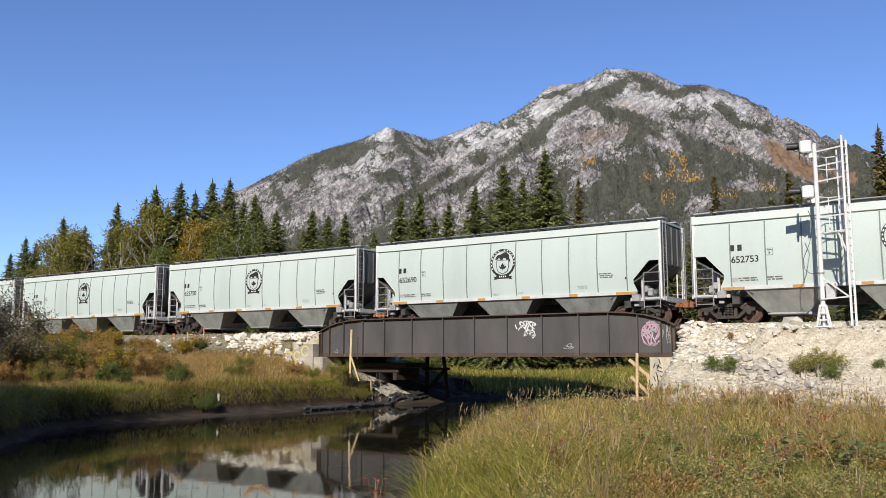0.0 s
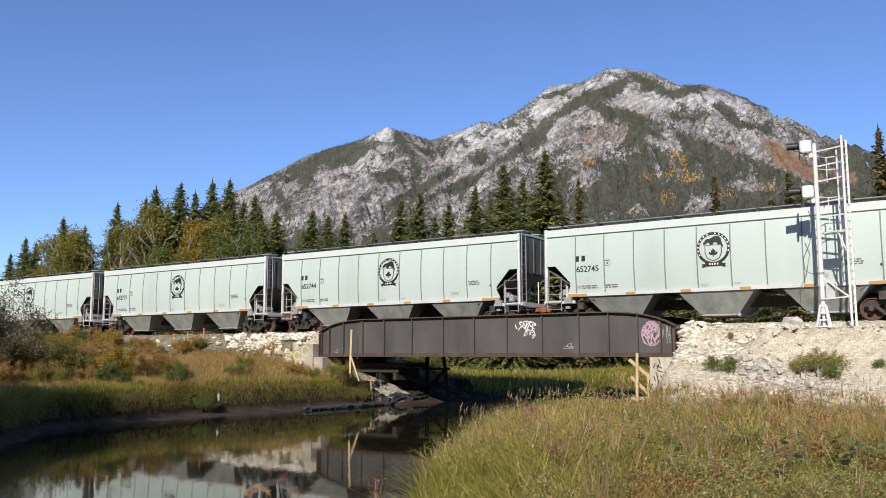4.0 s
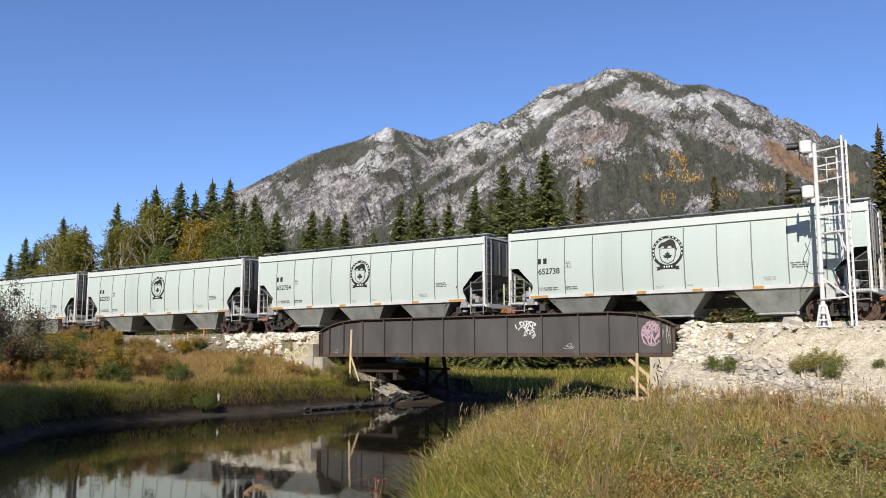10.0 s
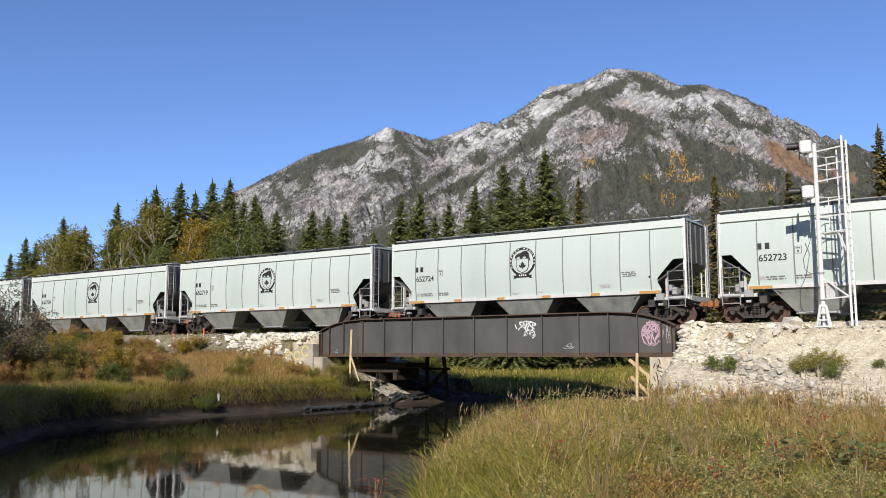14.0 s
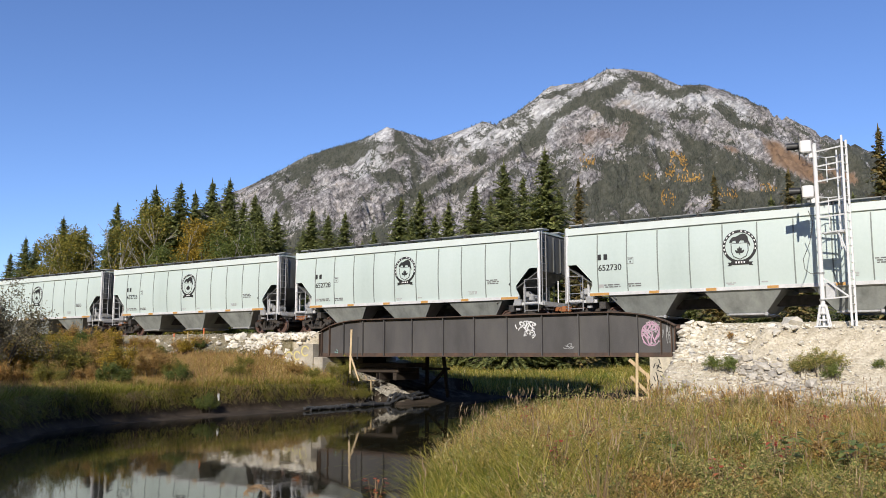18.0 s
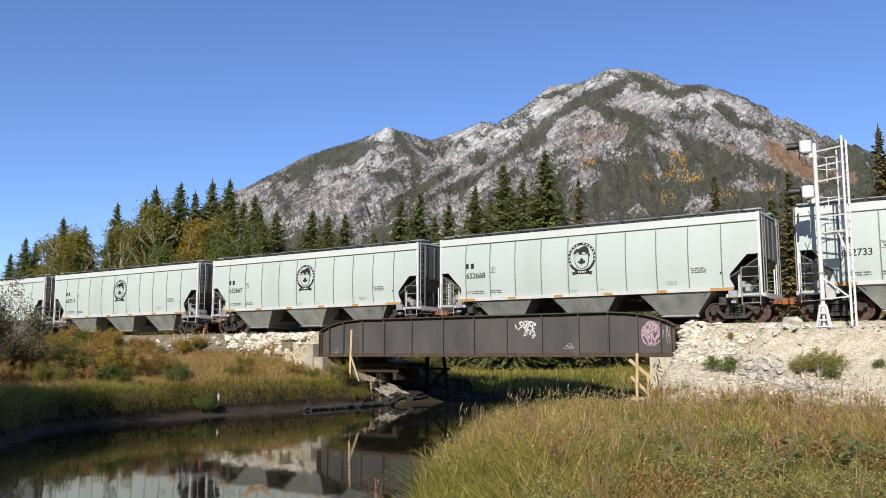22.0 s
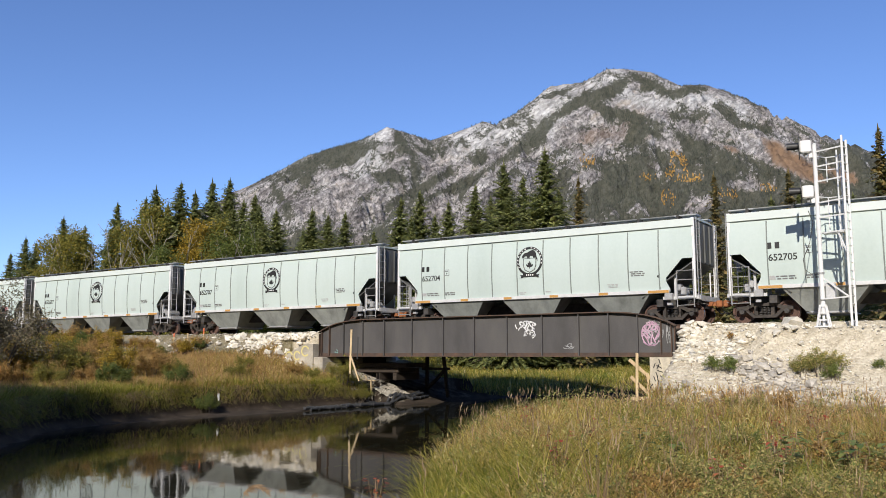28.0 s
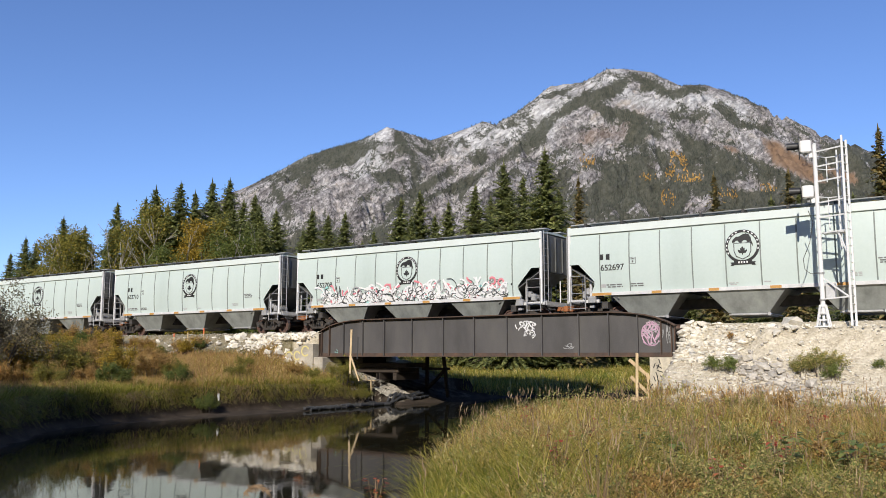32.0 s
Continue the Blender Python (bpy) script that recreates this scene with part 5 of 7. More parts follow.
# ---- trees ----
def spruce_mesh(seed, height, spread, bare=0.04, thin=1.0, dead=False):
    """A spruce: a tapered trunk and whorls of drooping branches hung with flat sprays of needles."""
    r = np.random.RandomState(seed)
    sh = Shape()
    lean = r.uniform(-0.012, 0.012, 2) * height
    segs = 6
    for i in range(segs):
        a, b = i / segs, (i + 1) / segs
        r0, r1 = 0.011 * height * (1 - a) + 0.02, 0.011 * height * (1 - b) + 0.02
        sh.tube((lean[0] * a * a, lean[1] * a * a, a * height - (0.5 if i == 0 else 0)), (lean[0] * b * b, lean[1] * b * b, b * height), r0, r1, 7)
    trunk = sh
    V, F_ = [], []
    z = bare * height
    limbs = Shape()
    while z < height * 0.985:
        f = z / height
        reach = spread * height * (1 - f) ** 0.74 * (0.55 + 0.45 * min(1, f / 0.12)) + 0.05
        count = max(3, int((5 + 4 * (1 - f)) * thin))
        for k in range(count):
            a = r.uniform(0, 6.283)
            L = reach * (r.uniform(0.5, 1.05) if r.uniform() < 0.85 else r.uniform(1.0, 1.25))
            if r.uniform() < 0.12:
                L *= 0.5
            rise = 0.60 * f - 0.24 + r.uniform(-0.28, 0.28)
            base = np.array([lean[0] * f * f, lean[1] * f * f, z + r.uniform(-0.5, 0.5) * (1 - 0.8 * f)])
            out = np.array([math.cos(a), math.sin(a), 0])
            side = np.array([-math.sin(a), math.cos(a), 0])
            if L > 0.9 and r.uniform() < (0.9 if dead else 0.35):
                limbs.tube(base, base + out * L * 0.95 + np.array([0, 0, rise * L * 0.8]), 0.03, 0.008, 4)
            n_spray = max(2, int(L / (0.20 if not dead else 0.34)))
            for j in range(n_spray):
                t = (j + 0.6) / n_spray
                p = base + out * L * t + np.array([0, 0, rise * L * t - 0.16 * L * t * t])
                fit = 0.42 + 0.58 * min(1.0, reach / (0.45 * spread * height))
                w = fit * (0.15 + 0.19 * (1 - t)) * r.uniform(0.7, 1.25) * (0.75 + 0.012 * height)
                l = fit * 0.31 * r.uniform(0.8, 1.3) * (0.75 + 0.012 * height)
                drop = r.uniform(-1.1, 0.25)
                twist = r.uniform(-0.5, 0.5)
                fwd = out * math.cos(twist) + side * math.sin(twist)
                sd = side * math.cos(twist) - out * math.sin(twist)
                tip = p + fwd * l + np.array([0, 0, drop * l])
                i0 = len(V)
                hang = r.uniform(0.5, 1.5)
                V += [p - fwd * l * 0.5, p + sd * w + np.array([0, 0, -hang * w]), tip, p - sd * w + np.array([0, 0, -hang * w])]
                F_.append((i0, i0 + 1, i0 + 2, i0 + 3))
        z += (0.13 + 0.21 * (1 - f)) * r.uniform(0.8, 1.2) * (height / 18) ** 0.5
    for k in range(5):
        i0 = len(V)
        a = k * 1.3
        o = np.array([math.cos(a), math.sin(a), 0]) * 0.12
        c = np.array([lean[0], lean[1], height])
        V += [c + np.array([0, 0, -0.9]) - o, c + np.array([0, 0, -0.8]) + o * 1.4, c + np.array([0, 0, 0.25]), c + np.array([0, 0, -0.5]) - o * 0.8]
        F_.append((i0, i0 + 1, i0 + 2, i0 + 3))
    trunk.add(limbs.v, limbs.f)
    return trunk.mesh("trunk", BARK, True), quick_mesh("crown", np.array(V), np.array(F_), BROWN_SPRUCE if dead else SPRUCE)


def broadleaf_mesh(seed, height, leaf_mat, leaves=5200, narrow=0.30):
    """A poplar or birch: forked pale limbs and a ragged crown of small leaf clumps with gaps."""
    r = np.random.RandomState(seed)
    sh = Shape()
    tips = []

    def grow(p, d, L, rad, level):
        q = p + d * L
        sh.tube(p, q, rad, rad * 0.62, 6 if level < 2 else 4)
        if level >= 2:
            tips.append((q, L))
        if level == 3:
            return
        for k in range(3 if level else 5):
            nd = d + r.uniform(-0.62, 0.62, 3) * (1.0 if level else 0.75)
            nd[2] = abs(nd[2]) * 0.9 + 0.18
            nd = nd / np.linalg.norm(nd)
            grow(p + d * L * r.uniform(0.45, 1.0), nd, L * r.uniform(0.5, 0.72), rad * 0.55, level + 1)

    grow(np.array([0, 0, -0.4]), np.array([r.uniform(-0.05, 0.05), r.uniform(-0.05, 0.05), 1.0]), height * 0.36, 0.013 * height, 0)
    grow(np.array([0.1, 0.1, 0]), np.array([r.uniform(-0.15, 0.15), r.uniform(-0.15, 0.15), 1.0]), height * 0.46, 0.010 * height, 0)
    pts = np.array([t[0] for t in tips])
    k = pts[:, 2].max()
    pts[:, 2] *= height * 0.93 / k
    mid = pts[:, :2].mean(0)
    scale = narrow * height / (np.abs(pts[:, :2] - mid).max() + 1e-6)
    for vv in range(len(sh.v)):
        x, y, z = sh.v[vv]
        sh.v[vv] = (x * min(1.0, scale * 1.2), y * min(1.0, scale * 1.2), z * height * 0.93 / k)
    pts[:, :2] *= min(1.0, scale * 1.2)
    # more clumps down the crown's flanks, and none far outside its outline
    extra = np.stack([r.normal(0, narrow * height * 0.40, 150), r.normal(0, narrow * height * 0.40, 150), height * r.uniform(0.10, 0.90, 150)], 1)
    extra[:, :2] *= (1.12 - (extra[:, 2:3] / height)) ** 0.6
    pts = np.concatenate([pts, extra])
    lobe = 1 + 0.22 * np.sin(3 * np.arctan2(pts[:, 1], pts[:, 0]) + pts[:, 2] * 0.9)
    reach = narrow * height * np.interp(pts[:, 2] / height, [0, 0.3, 0.6, 0.85, 1.0], [0.75, 1.0, 0.92, 0.55, 0.25]) * lobe
    pts = pts[np.hypot(pts[:, 0], pts[:, 1]) < reach]
    ci = r.randint(0, len(pts), leaves)
    c = pts[ci] + np.clip(r.normal(0, 0.026, (leaves, 3)), -0.045, 0.045) * height
    c[:, 2] = np.maximum(c[:, 2], 0.3)
    size = r.uniform(0.05, 0.115, leaves) * (0.6 + 0.03 * height)
    a, b = r.normal(0, 1, (leaves, 3)), r.normal(0, 1, (leaves, 3))
    a /= np.linalg.norm(a, axis=1)[:, None]
    b -= a * (a * b).sum(1)[:, None]
    b /= np.linalg.norm(b, axis=1)[:, None]
    v = np.stack([c - a * size[:, None], c + b * size[:, None] * 0.62, c + a * size[:, None] * 1.1, c - b * size[:, None] * 0.62], 1).reshape(-1, 3)
    f = np.arange(leaves * 4).reshape(-1, 4)
    return sh.mesh("trunk", PALE_BARK, True), quick_mesh("crown", v, f, leaf_mat)


SPRUCES = [(-58.5, 118, 18.2, 0), (-58.9, 122, 17.9, 1), (-57.5, 112, 15.3, 2), (-47.2, 104, 18.8, 0), (-46.3, 108, 18.3, 3), (-42.0, 100, 14.6, 1), (-38.2, 98, 19.6, 2), (-35.7, 90, 14.9, 1), (-38.9, 110, 22.2, 3), (-37.1, 108, 23.4, 0)]
SPRUCES += [(-29.1, 92, 20.7, 1), (-30.8, 104, 22.1, 2), (-29.2, 106, 24.0, 0), (-27.2, 106, 24.0, 3), (-20.7, 92, 19.4, 2), (-17.7, 88, 16.9, 1), (-24.3, 102, 20.6, 0), (-32.8, 100, 19.8, 2), (-17.9, 84, 15.2, 3)]
SPRUCES += [(-18.8, 120, 22.7, 0), (-16.4, 118, 21.5, 1), (-12.1, 104, 19.4, 2), (-9.2, 112, 18.3, 3), (-4.6, 92, 19.0, 0), (-2.7, 96, 20.3, 1), (-3.3, 86, 16.0, 2), (-1.0, 110, 20.1, 0), (0.7, 92, 18.4, 3), (3.2, 88, 19.6, 1), (5.2, 92, 19.0, 2), (5.8, 80, 20.2, 0), (6.2, 76, 16.4, 1), (8.4, 88, 20.6, 2), (10.0, 80, 21.5, 3), (9.2, 84, 17.2, 0), (12.7, 92, 19.7, 1)]
SPRUCES += [(-11.6, 120, 17.9, 2), (-21.4, 130, 21.1, 3), (27.6, 70, 15.0, 0), (31.0, 84, 15.6, 1), (28.1, 66, 14.4, 2), (32.5, 62, 14.9, 2), (34.2, 70, 15.2, 3), (31.4, 90, 15.8, 0), (27.7, 92, 15.6, 3), (25.6, 96, 15.5, 1), (21.3, 100, 16.5, 2), (24.9, 110, 18.9, 0), (18.6, 95, 16.0, 1)]
SPRUCES += [(-19.4, 89, 17.6, 1), (-21.9, 87, 17.0, 0), (-18.3, 92, 16.4, 3), (-25.6, 95, 18.6, 2), (-13.6, 96, 14.5, 1), (-10.2, 98, 13.0, 0), (-7.0, 95, 13.6, 2), (1.9, 84, 14.0, 3), (7.4, 82, 15.0, 1), (11.2, 86, 15.2, 2), (14.6, 90, 13.5, 0)]
DYING = [(28.1, 53, 17.6), (29.0, 54.5, 13.0), (12.6, 78, 18.3), (19.5, 60, 14.8), (26.4, 64, 15.8)]
BROADLEAVES = [(-19.8, 87, 15.8, 2), (-18.7, 84, 13.4, 2), (-22.6, 85, 15.0, 2), (-16.9, 83, 10.5, 2), (-24.0, 80, 11.0, 3), (-46.6, 100, 17.0, 0), (-42.3, 96, 17.6, 1), (-50.3, 100, 12.4, 2), (-53.5, 98, 11.0, 0), (-33.8, 90, 17.0, 0), (-31.6, 92, 20.0, 1), (-28.2, 84, 13.6, 2), (-31.3, 80, 10.6, 3), (-25.2, 86, 16.4, 3), (-23.3, 88, 17.4, 1), (-20.2, 84, 14.6, 2), (-26.3, 78, 11.0, 0), (-21.5, 78, 11.6, 0), (-37.5, 86, 9.6, 3), (-18.0, 80, 11.6, 2)]


def plant_tree(name, meshes, x, y, h, base_h, label, group, turn):
    z = float(ground_height(x, y))
    t = thing(name, label, "tree", pose(x, y, z, 0, 0, turn), group)
    k = h / base_h
    t.scale = (k, k, k)
    part("trunk", meshes[0], None, t)
    part("crown", meshes[1], None, t)
    return t


def build_trees():
    r = random.Random(8)
    kinds = [spruce_mesh(1, 20, 0.225, 0.03, 1.9), spruce_mesh(2, 20, 0.25, 0.03, 1.9), spruce_mesh(3, 20, 0.20, 0.04, 1.9), spruce_mesh(4, 20, 0.235, 0.04, 1.7)]
    for x, y, h, k in SPRUCES:
        plant_tree("spruce_tree", kinds[k], x, y, h, 20, "tall dark green spruce in the wood behind the track", "spruces behind the track", r.uniform(0, 360))
    dead = spruce_mesh(6, 18, 0.16, 0.10, 0.95, True)
    for x, y, h in DYING:
        plant_tree("spruce_tree", dead, x, y, h, 18, "thin brownish dying spruce with bare twigs", "dying spruces", r.uniform(0, 360))
    leaf = [broadleaf_mesh(11, 15, AUTUMN, 24000, 0.21), broadleaf_mesh(12, 15, AUTUMN, 24000, 0.19), broadleaf_mesh(13, 15, GREEN_LEAF, 24000, 0.22), broadleaf_mesh(14, 15, GOLD_LEAF, 20000, 0.21)]
    for x, y, h, k in BROADLEAVES:
        plant_tree("poplar_tree", leaf[k], x, y, h * 1.0, 15, ("yellow-green autumn poplar with pale trunk", "yellow-green autumn poplar with pale trunk", "green leafy poplar beside the spruces", "golden autumn poplar beside the spruces")[k], "autumn poplars", r.uniform(0, 360))


def shrub_mesh(seed, w, h, leaves, mat, size=0.07, bark=BARK):
    """A many-stemmed shrub with small leaves towards the twig ends."""
    r = np.random.RandomState(seed)
    sh = Shape()
    tips = []
    for k in range(13):
        a, o = r.uniform(0, 6.283), r.uniform(0.15, 1.0)
        p = np.array([0.12 * w * math.cos(a), 0.12 * w * math.sin(a), -0.1])
        top = np.array([0.5 * w * o * math.cos(a), 0.5 * w * o * math.sin(a), h * r.uniform(0.6, 1.0) * (1.08 - 0.35 * o)])
        mid = (p + top) / 2 + np.array([0, 0, 0.12 * h])
        sh.tube(p, mid, 0.012 * h, 0.008 * h, 5).tube(mid, top, 0.008 * h, 0.003 * h, 4)
        tips += [mid, top, (mid + top) / 2]
        for j in range(5):
            q = mid + (top - mid) * r.uniform(0, 0.9) + 0
            e = q + r.normal(0, 0.13, 3) * h + np.array([0, 0, 0.08 * h])
            sh.tube(q, e, 0.004 * h, 0.0015 * h, 4)
            tips += [e, (q + e) / 2]
    tips = np.array(tips)
    c = tips[r.randint(0, len(tips), leaves)] + r.normal(0, 0.055 * h, (leaves, 3))
    c[:, 2] = np.maximum(c[:, 2], 0.05)
    s_ = r.uniform(0.6, 1.3, leaves) * size
    a, b = r.normal(0, 1, (leaves, 3)), r.normal(0, 1, (leaves, 3))
    a /= np.linalg.norm(a, axis=1)[:, None]
    b -= a * (a * b).sum(1)[:, None]
    b /= np.linalg.norm(b, axis=1)[:, None]
    v = np.stack([c - a * s_[:, None], c + b * s_[:, None] * 0.5, c + a * s_[:, None], c - b * s_[:, None] * 0.5], 1).reshape(-1, 3)
    return sh.mesh("stems", bark, True), quick_mesh("leaves", v, np.arange(leaves * 4).reshape(-1, 4), mat)


def plant_shrub(meshes, x, y, k, label, group="", sink=0.0):
    t = thing("shrub", label, "shrub", pose(x, y, float(ground_height(x, y)) - sink, 0, 0, (x * 37 + y * 91) % 360), group)
    t.scale = (k, k, k)
    part("stem", meshes[0], None, t)
    part("foliage", meshes[1], None, t)
    return t


def build_shrubs():
    r = random.Random(3)
    willow = shrub_mesh(31, 3.8, 4.0, 22000, SHRUB, 0.045)
    rust_bush = shrub_mesh(32, 1.9, 1.25, 7000, RUST_LEAF, 0.032)
    gold_bush = shrub_mesh(33, 1.8, 1.3, 7000, GOLD_LEAF, 0.032)
    green_bush = shrub_mesh(34, 1.8, 1.1, 7000, GREEN_LEAF, 0.032)
    olive_bush = shrub_mesh(35, 2.2, 1.5, 7000, AUTUMN, 0.032)
    thicket = [shrub_mesh(36, 2.3, 1.6, 2800, AUTUMN, 0.052), shrub_mesh(37, 2.2, 1.5, 2800, GREEN_LEAF, 0.052)]
    weed_bush = [shrub_mesh(38, 0.75, 0.55, 3400, WEED, 0.016), shrub_mesh(39, 0.7, 0.6, 1100, RUST_LEAF, 0.024), shrub_mesh(40, 0.8, 0.5, 2800, BROAD_LEAF, 0.018)]
    plant_shrub(willow, -18.2, 34.0, 1.0, "tall grey-brown willow shrub with thin leaves")
    plant_shrub(willow, -20.2, 36.0, 1.02, "tall grey-brown willow shrub with thin leaves")
    plant_shrub(willow, -21.5, 32.5, 0.9, "tall grey-brown willow shrub with thin leaves")
    # the thicket goes on along the near reach and shades the foot of the bank
    for x, y, k in ((-16.6, 20.6, 1.65), (-17.6, 23.6, 1.0), (-18.0, 17.0, 1.6), (-15.6, 18.4, 1.65), (-14.6, 16.2, 1.65), (-18.6, 20.6, 1.2), (-16.4, 17.6, 1.6)):
        plant_shrub(willow, x, y, k, "tall grey-brown willow shrub with thin leaves", "willow thicket")
    for x, y, m_, k, lab in ((-16.3, 36.2, olive_bush, 1.3, "olive autumn bush on the creek bank"), (-15.2, 37.2, rust_bush, 1.3, "rust-brown autumn bush on the creek bank"), (-14.0, 37.0, gold_bush, 1.2, "yellow autumn bush on the creek bank"), (-17.5, 35.4, gold_bush, 1.2, "yellow autumn bush on the creek bank"), (-13.0, 38.4, rust_bush, 1.1, "rust-brown autumn bush on the creek bank"), (-12.0, 38.2, olive_bush, 0.7, "olive autumn bush on the creek bank"), (-16.0, 34.6, rust_bush, 0.9, "rust-brown autumn bush on the creek bank"), (-18.6, 33.6, olive_bush, 0.8, "olive autumn bush on the creek bank"), (-14.6, 35.2, rust_bush, 0.75, "rust-brown autumn bush on the creek bank"), (-9.4, 39.6, olive_bush, 0.6, "olive autumn bush on the creek bank"), (-9.9, 42.6, olive_bush, 0.55, "olive autumn bush on the creek bank"), (-7.6, 43.6, rust_bush, 0.6, "rust-brown autumn bush on the creek bank"), (-6.6, 43.4, olive_bush, 0.5, "olive autumn bush on the creek bank"), (-17.2, 33.0, rust_bush, 1.0, "rust-brown autumn bush on the creek bank"), (-15.4, 33.4, olive_bush, 0.8, "olive autumn bush on the creek bank"), (-13.2, 34.6, green_bush, 0.9, "green bush on the creek bank"), (-11.2, 36.2, green_bush, 0.75, "green bush on the creek bank"), (-9.8, 35.6, green_bush, 0.7, "green bush on the creek bank"), (-4.95, 42.7, olive_bush, 0.8, "olive autumn bush beside the abutment"), (-4.2, 43.0, olive_bush, 0.6, "olive autumn bush beside the abutment")):
        plant_shrub(m_, x, y, k, lab, "bushes on the creek bank")
    for i in range(30):
        p = at(-57 + 0.62 * i + r.uniform(-0.5, 0.5), TRACK_N - r.uniform(4.0, 6.2), 0)
        j = (0, 1, 0, 2, 0, 3)[i % 6]
        k = r.uniform(0.95, 1.35) if i < 17 else r.uniform(0.45, 0.75)
        plant_shrub((rust_bush, olive_bush, gold_bush, green_bush)[j], p.x, p.y, k, ("rust-brown autumn bush below the track", "olive autumn bush below the track", "yellow autumn bush below the track", "green bush below the track")[j], "bushes below the track")
    for x, y, k, m_ in ((10.1, 31.9, 1.1, 2), (10.6, 31.5, 1.2, 2), (12.6, 30.1, 1.25, 0), (13.1, 29.9, 1.6, 0), (13.6, 29.6, 1.35, 0), (13.3, 29.3, 1.1, 2), (14.8, 29.0, 0.7, 2), (11.3, 33.5, 0.6, 1), (15.4, 28.4, 0.9, 0), (10.5, 28.6, 1.3, 0), (11.2, 28.2, 1.3, 1), (9.8, 28.9, 1.1, 0), (12.0, 27.6, 1.2, 0)):
        plant_shrub(weed_bush[m_], x, y, k, ("olive weedy bush rooted in the gravel slope", "rust-brown weedy bush rooted in the gravel slope", "green weedy bush rooted in the gravel slope")[m_], "weeds on the gravel slope")
    # leafy weeds in the near meadow, thickest towards its right side
    for i in range(46):
        y = r.uniform(8.0, 17)
        x = (0.10 + 0.46 * r.random() ** 0.6) * y
        plant_shrub(weed_bush[(0, 0, 2, 0, 1)[i % 5]], x, y, r.uniform(0.7, 1.2), ("olive leafy weed in the meadow", "olive leafy weed in the meadow", "green leafy weed in the meadow", "olive leafy weed in the meadow", "rust-brown leafy weed in the meadow")[i % 5], "leafy weeds in the meadow")
    # undergrowth behind the track and on the far bank
    for i in range(46):
        s = -78 + i * 2.15 + r.uniform(-0.8, 0.8)
        n = TRACK_N + r.uniform(7.5, 15)
        p = at(s, n, 0)
        if creek_distance(np.array(p.x), np.array(p.y)) < 1.0 or -36 < s < -9 and n < TRACK_N + 16:
            continue
        plant_shrub((thicket[0], thicket[1], thicket[0], olive_bush)[i % 4], p.x, p.y, r.uniform(1.2, 2.1), "olive undergrowth bush behind the track", "undergrowth behind the track")
    for i in range(17):
        p = at(-12.5 + 1.25 * i + r.uniform(-0.4, 0.4), TRACK_N + r.uniform(4.6, 6.4), 0)
        plant_shrub(thicket[i % 2], p.x, p.y, r.uniform(1.15, 1.6), "low olive brush beside the track", "brush beside the track")


# ---- grass ----
def blades(name, x, y, h, w, mat, label, seed, lean=0.35, away=None, fine=True, hang=0.12):
    """Curved tapering blades, one for each place given; away bends them out of their tuft, hang lets their tips down."""
    r = np.random.RandomState(seed)
    k = len(x)
    z = ground_height(x, y)
    a, f = r.uniform(0, 6.283, k), r.uniform(0, 6.283, k)
    bend = np.abs(r.normal(0, lean, k)) * h
    if away is not None:
        a = away + r.normal(0, 0.6, k)
        bend = bend + 0.25 * lean * h
    sx, sy = np.cos(f) * w, np.sin(f) * w
    ox, oy = np.cos(a) * bend, np.sin(a) * bend
    droop = np.minimum(bend / h, 1.3)
    steps = ((0.0, 1.0), (0.45, 0.85), (0.8, 0.5)) if fine else ((0.0, 1.0), (0.6, 0.75))
    c = 2 * len(steps)
    v = np.zeros((k, c + 1, 3))
    for j, (t, ww) in enumerate(steps):
        cx, cy, cz = x + ox * t * t, y + oy * t * t, z - 0.02 + h * t * (1 - hang * t)
        v[:, 2 * j] = np.stack([cx - sx * ww, cy - sy * ww, cz], 1)
        v[:, 2 * j + 1] = np.stack([cx + sx * ww, cy + sy * ww, cz], 1)
    v[:, c] = np.stack([x + ox, y + oy, z + h * (1 - hang - 0.28 * droop)], 1)
    tri = [(2 * j + a_, 2 * j + b_, 2 * j + c_) for j in range(len(steps) - 1) for a_, b_, c_ in ((0, 1, 3), (0, 3, 2))] + [(c - 2, c - 1, c)]
    faces = (np.array(tri)[None] + (c + 1) * np.arange(k)[:, None, None]).reshape(-1, 3)
    ob = new(name, quick_mesh(name, v.reshape(-1, 3), faces, mat))
    return tagged(ob, label, "grass", kind="stuff")


def scatter(seed, count, x0, x1, y0, y1, test, clump=0.0):
    r = np.random.RandomState(seed)
    x, y = r.uniform(x0, x1, count), r.uniform(y0, y1, count)
    if clump:
        cx, cy = r.uniform(x0, x1, count // 14), r.uniform(y0, y1, count // 14)
        i = r.randint(0, len(cx), count)
        x, y = cx[i] + r.normal(0, clump, count), cy[i] + r.normal(0, clump, count)
    keep = test(x, y)
    return x[keep], y[keep]


def tufted(seed, tufts, each, x0, x1, y0, y1, test, radius):
    """Blades in tufts: their places, the way out of the tuft, the tuft's height factor, its tone and its centre."""
    r = np.random.RandomState(seed)
    cx, cy = r.uniform(x0, x1, tufts), r.uniform(y0, y1, tufts)
    keep = test(cx, cy)
    cx, cy = cx[keep], cy[keep]
    k = len(cx)
    tall, tone, wide = r.uniform(0.55, 1.25, k), r.uniform(0, 1, k), radius * r.uniform(0.6, 1.5, k)
    i = np.repeat(np.arange(k), each)
    dx, dy = r.normal(0, 1, len(i)) * wide[i], r.normal(0, 1, len(i)) * wide[i]
    x, y = cx[i] + dx, cy[i] + dy
    ok = test(x, y)
    i = i[ok]
    return x[ok], y[ok], np.arctan2(dy, dx)[ok], tall[i], tone[i]


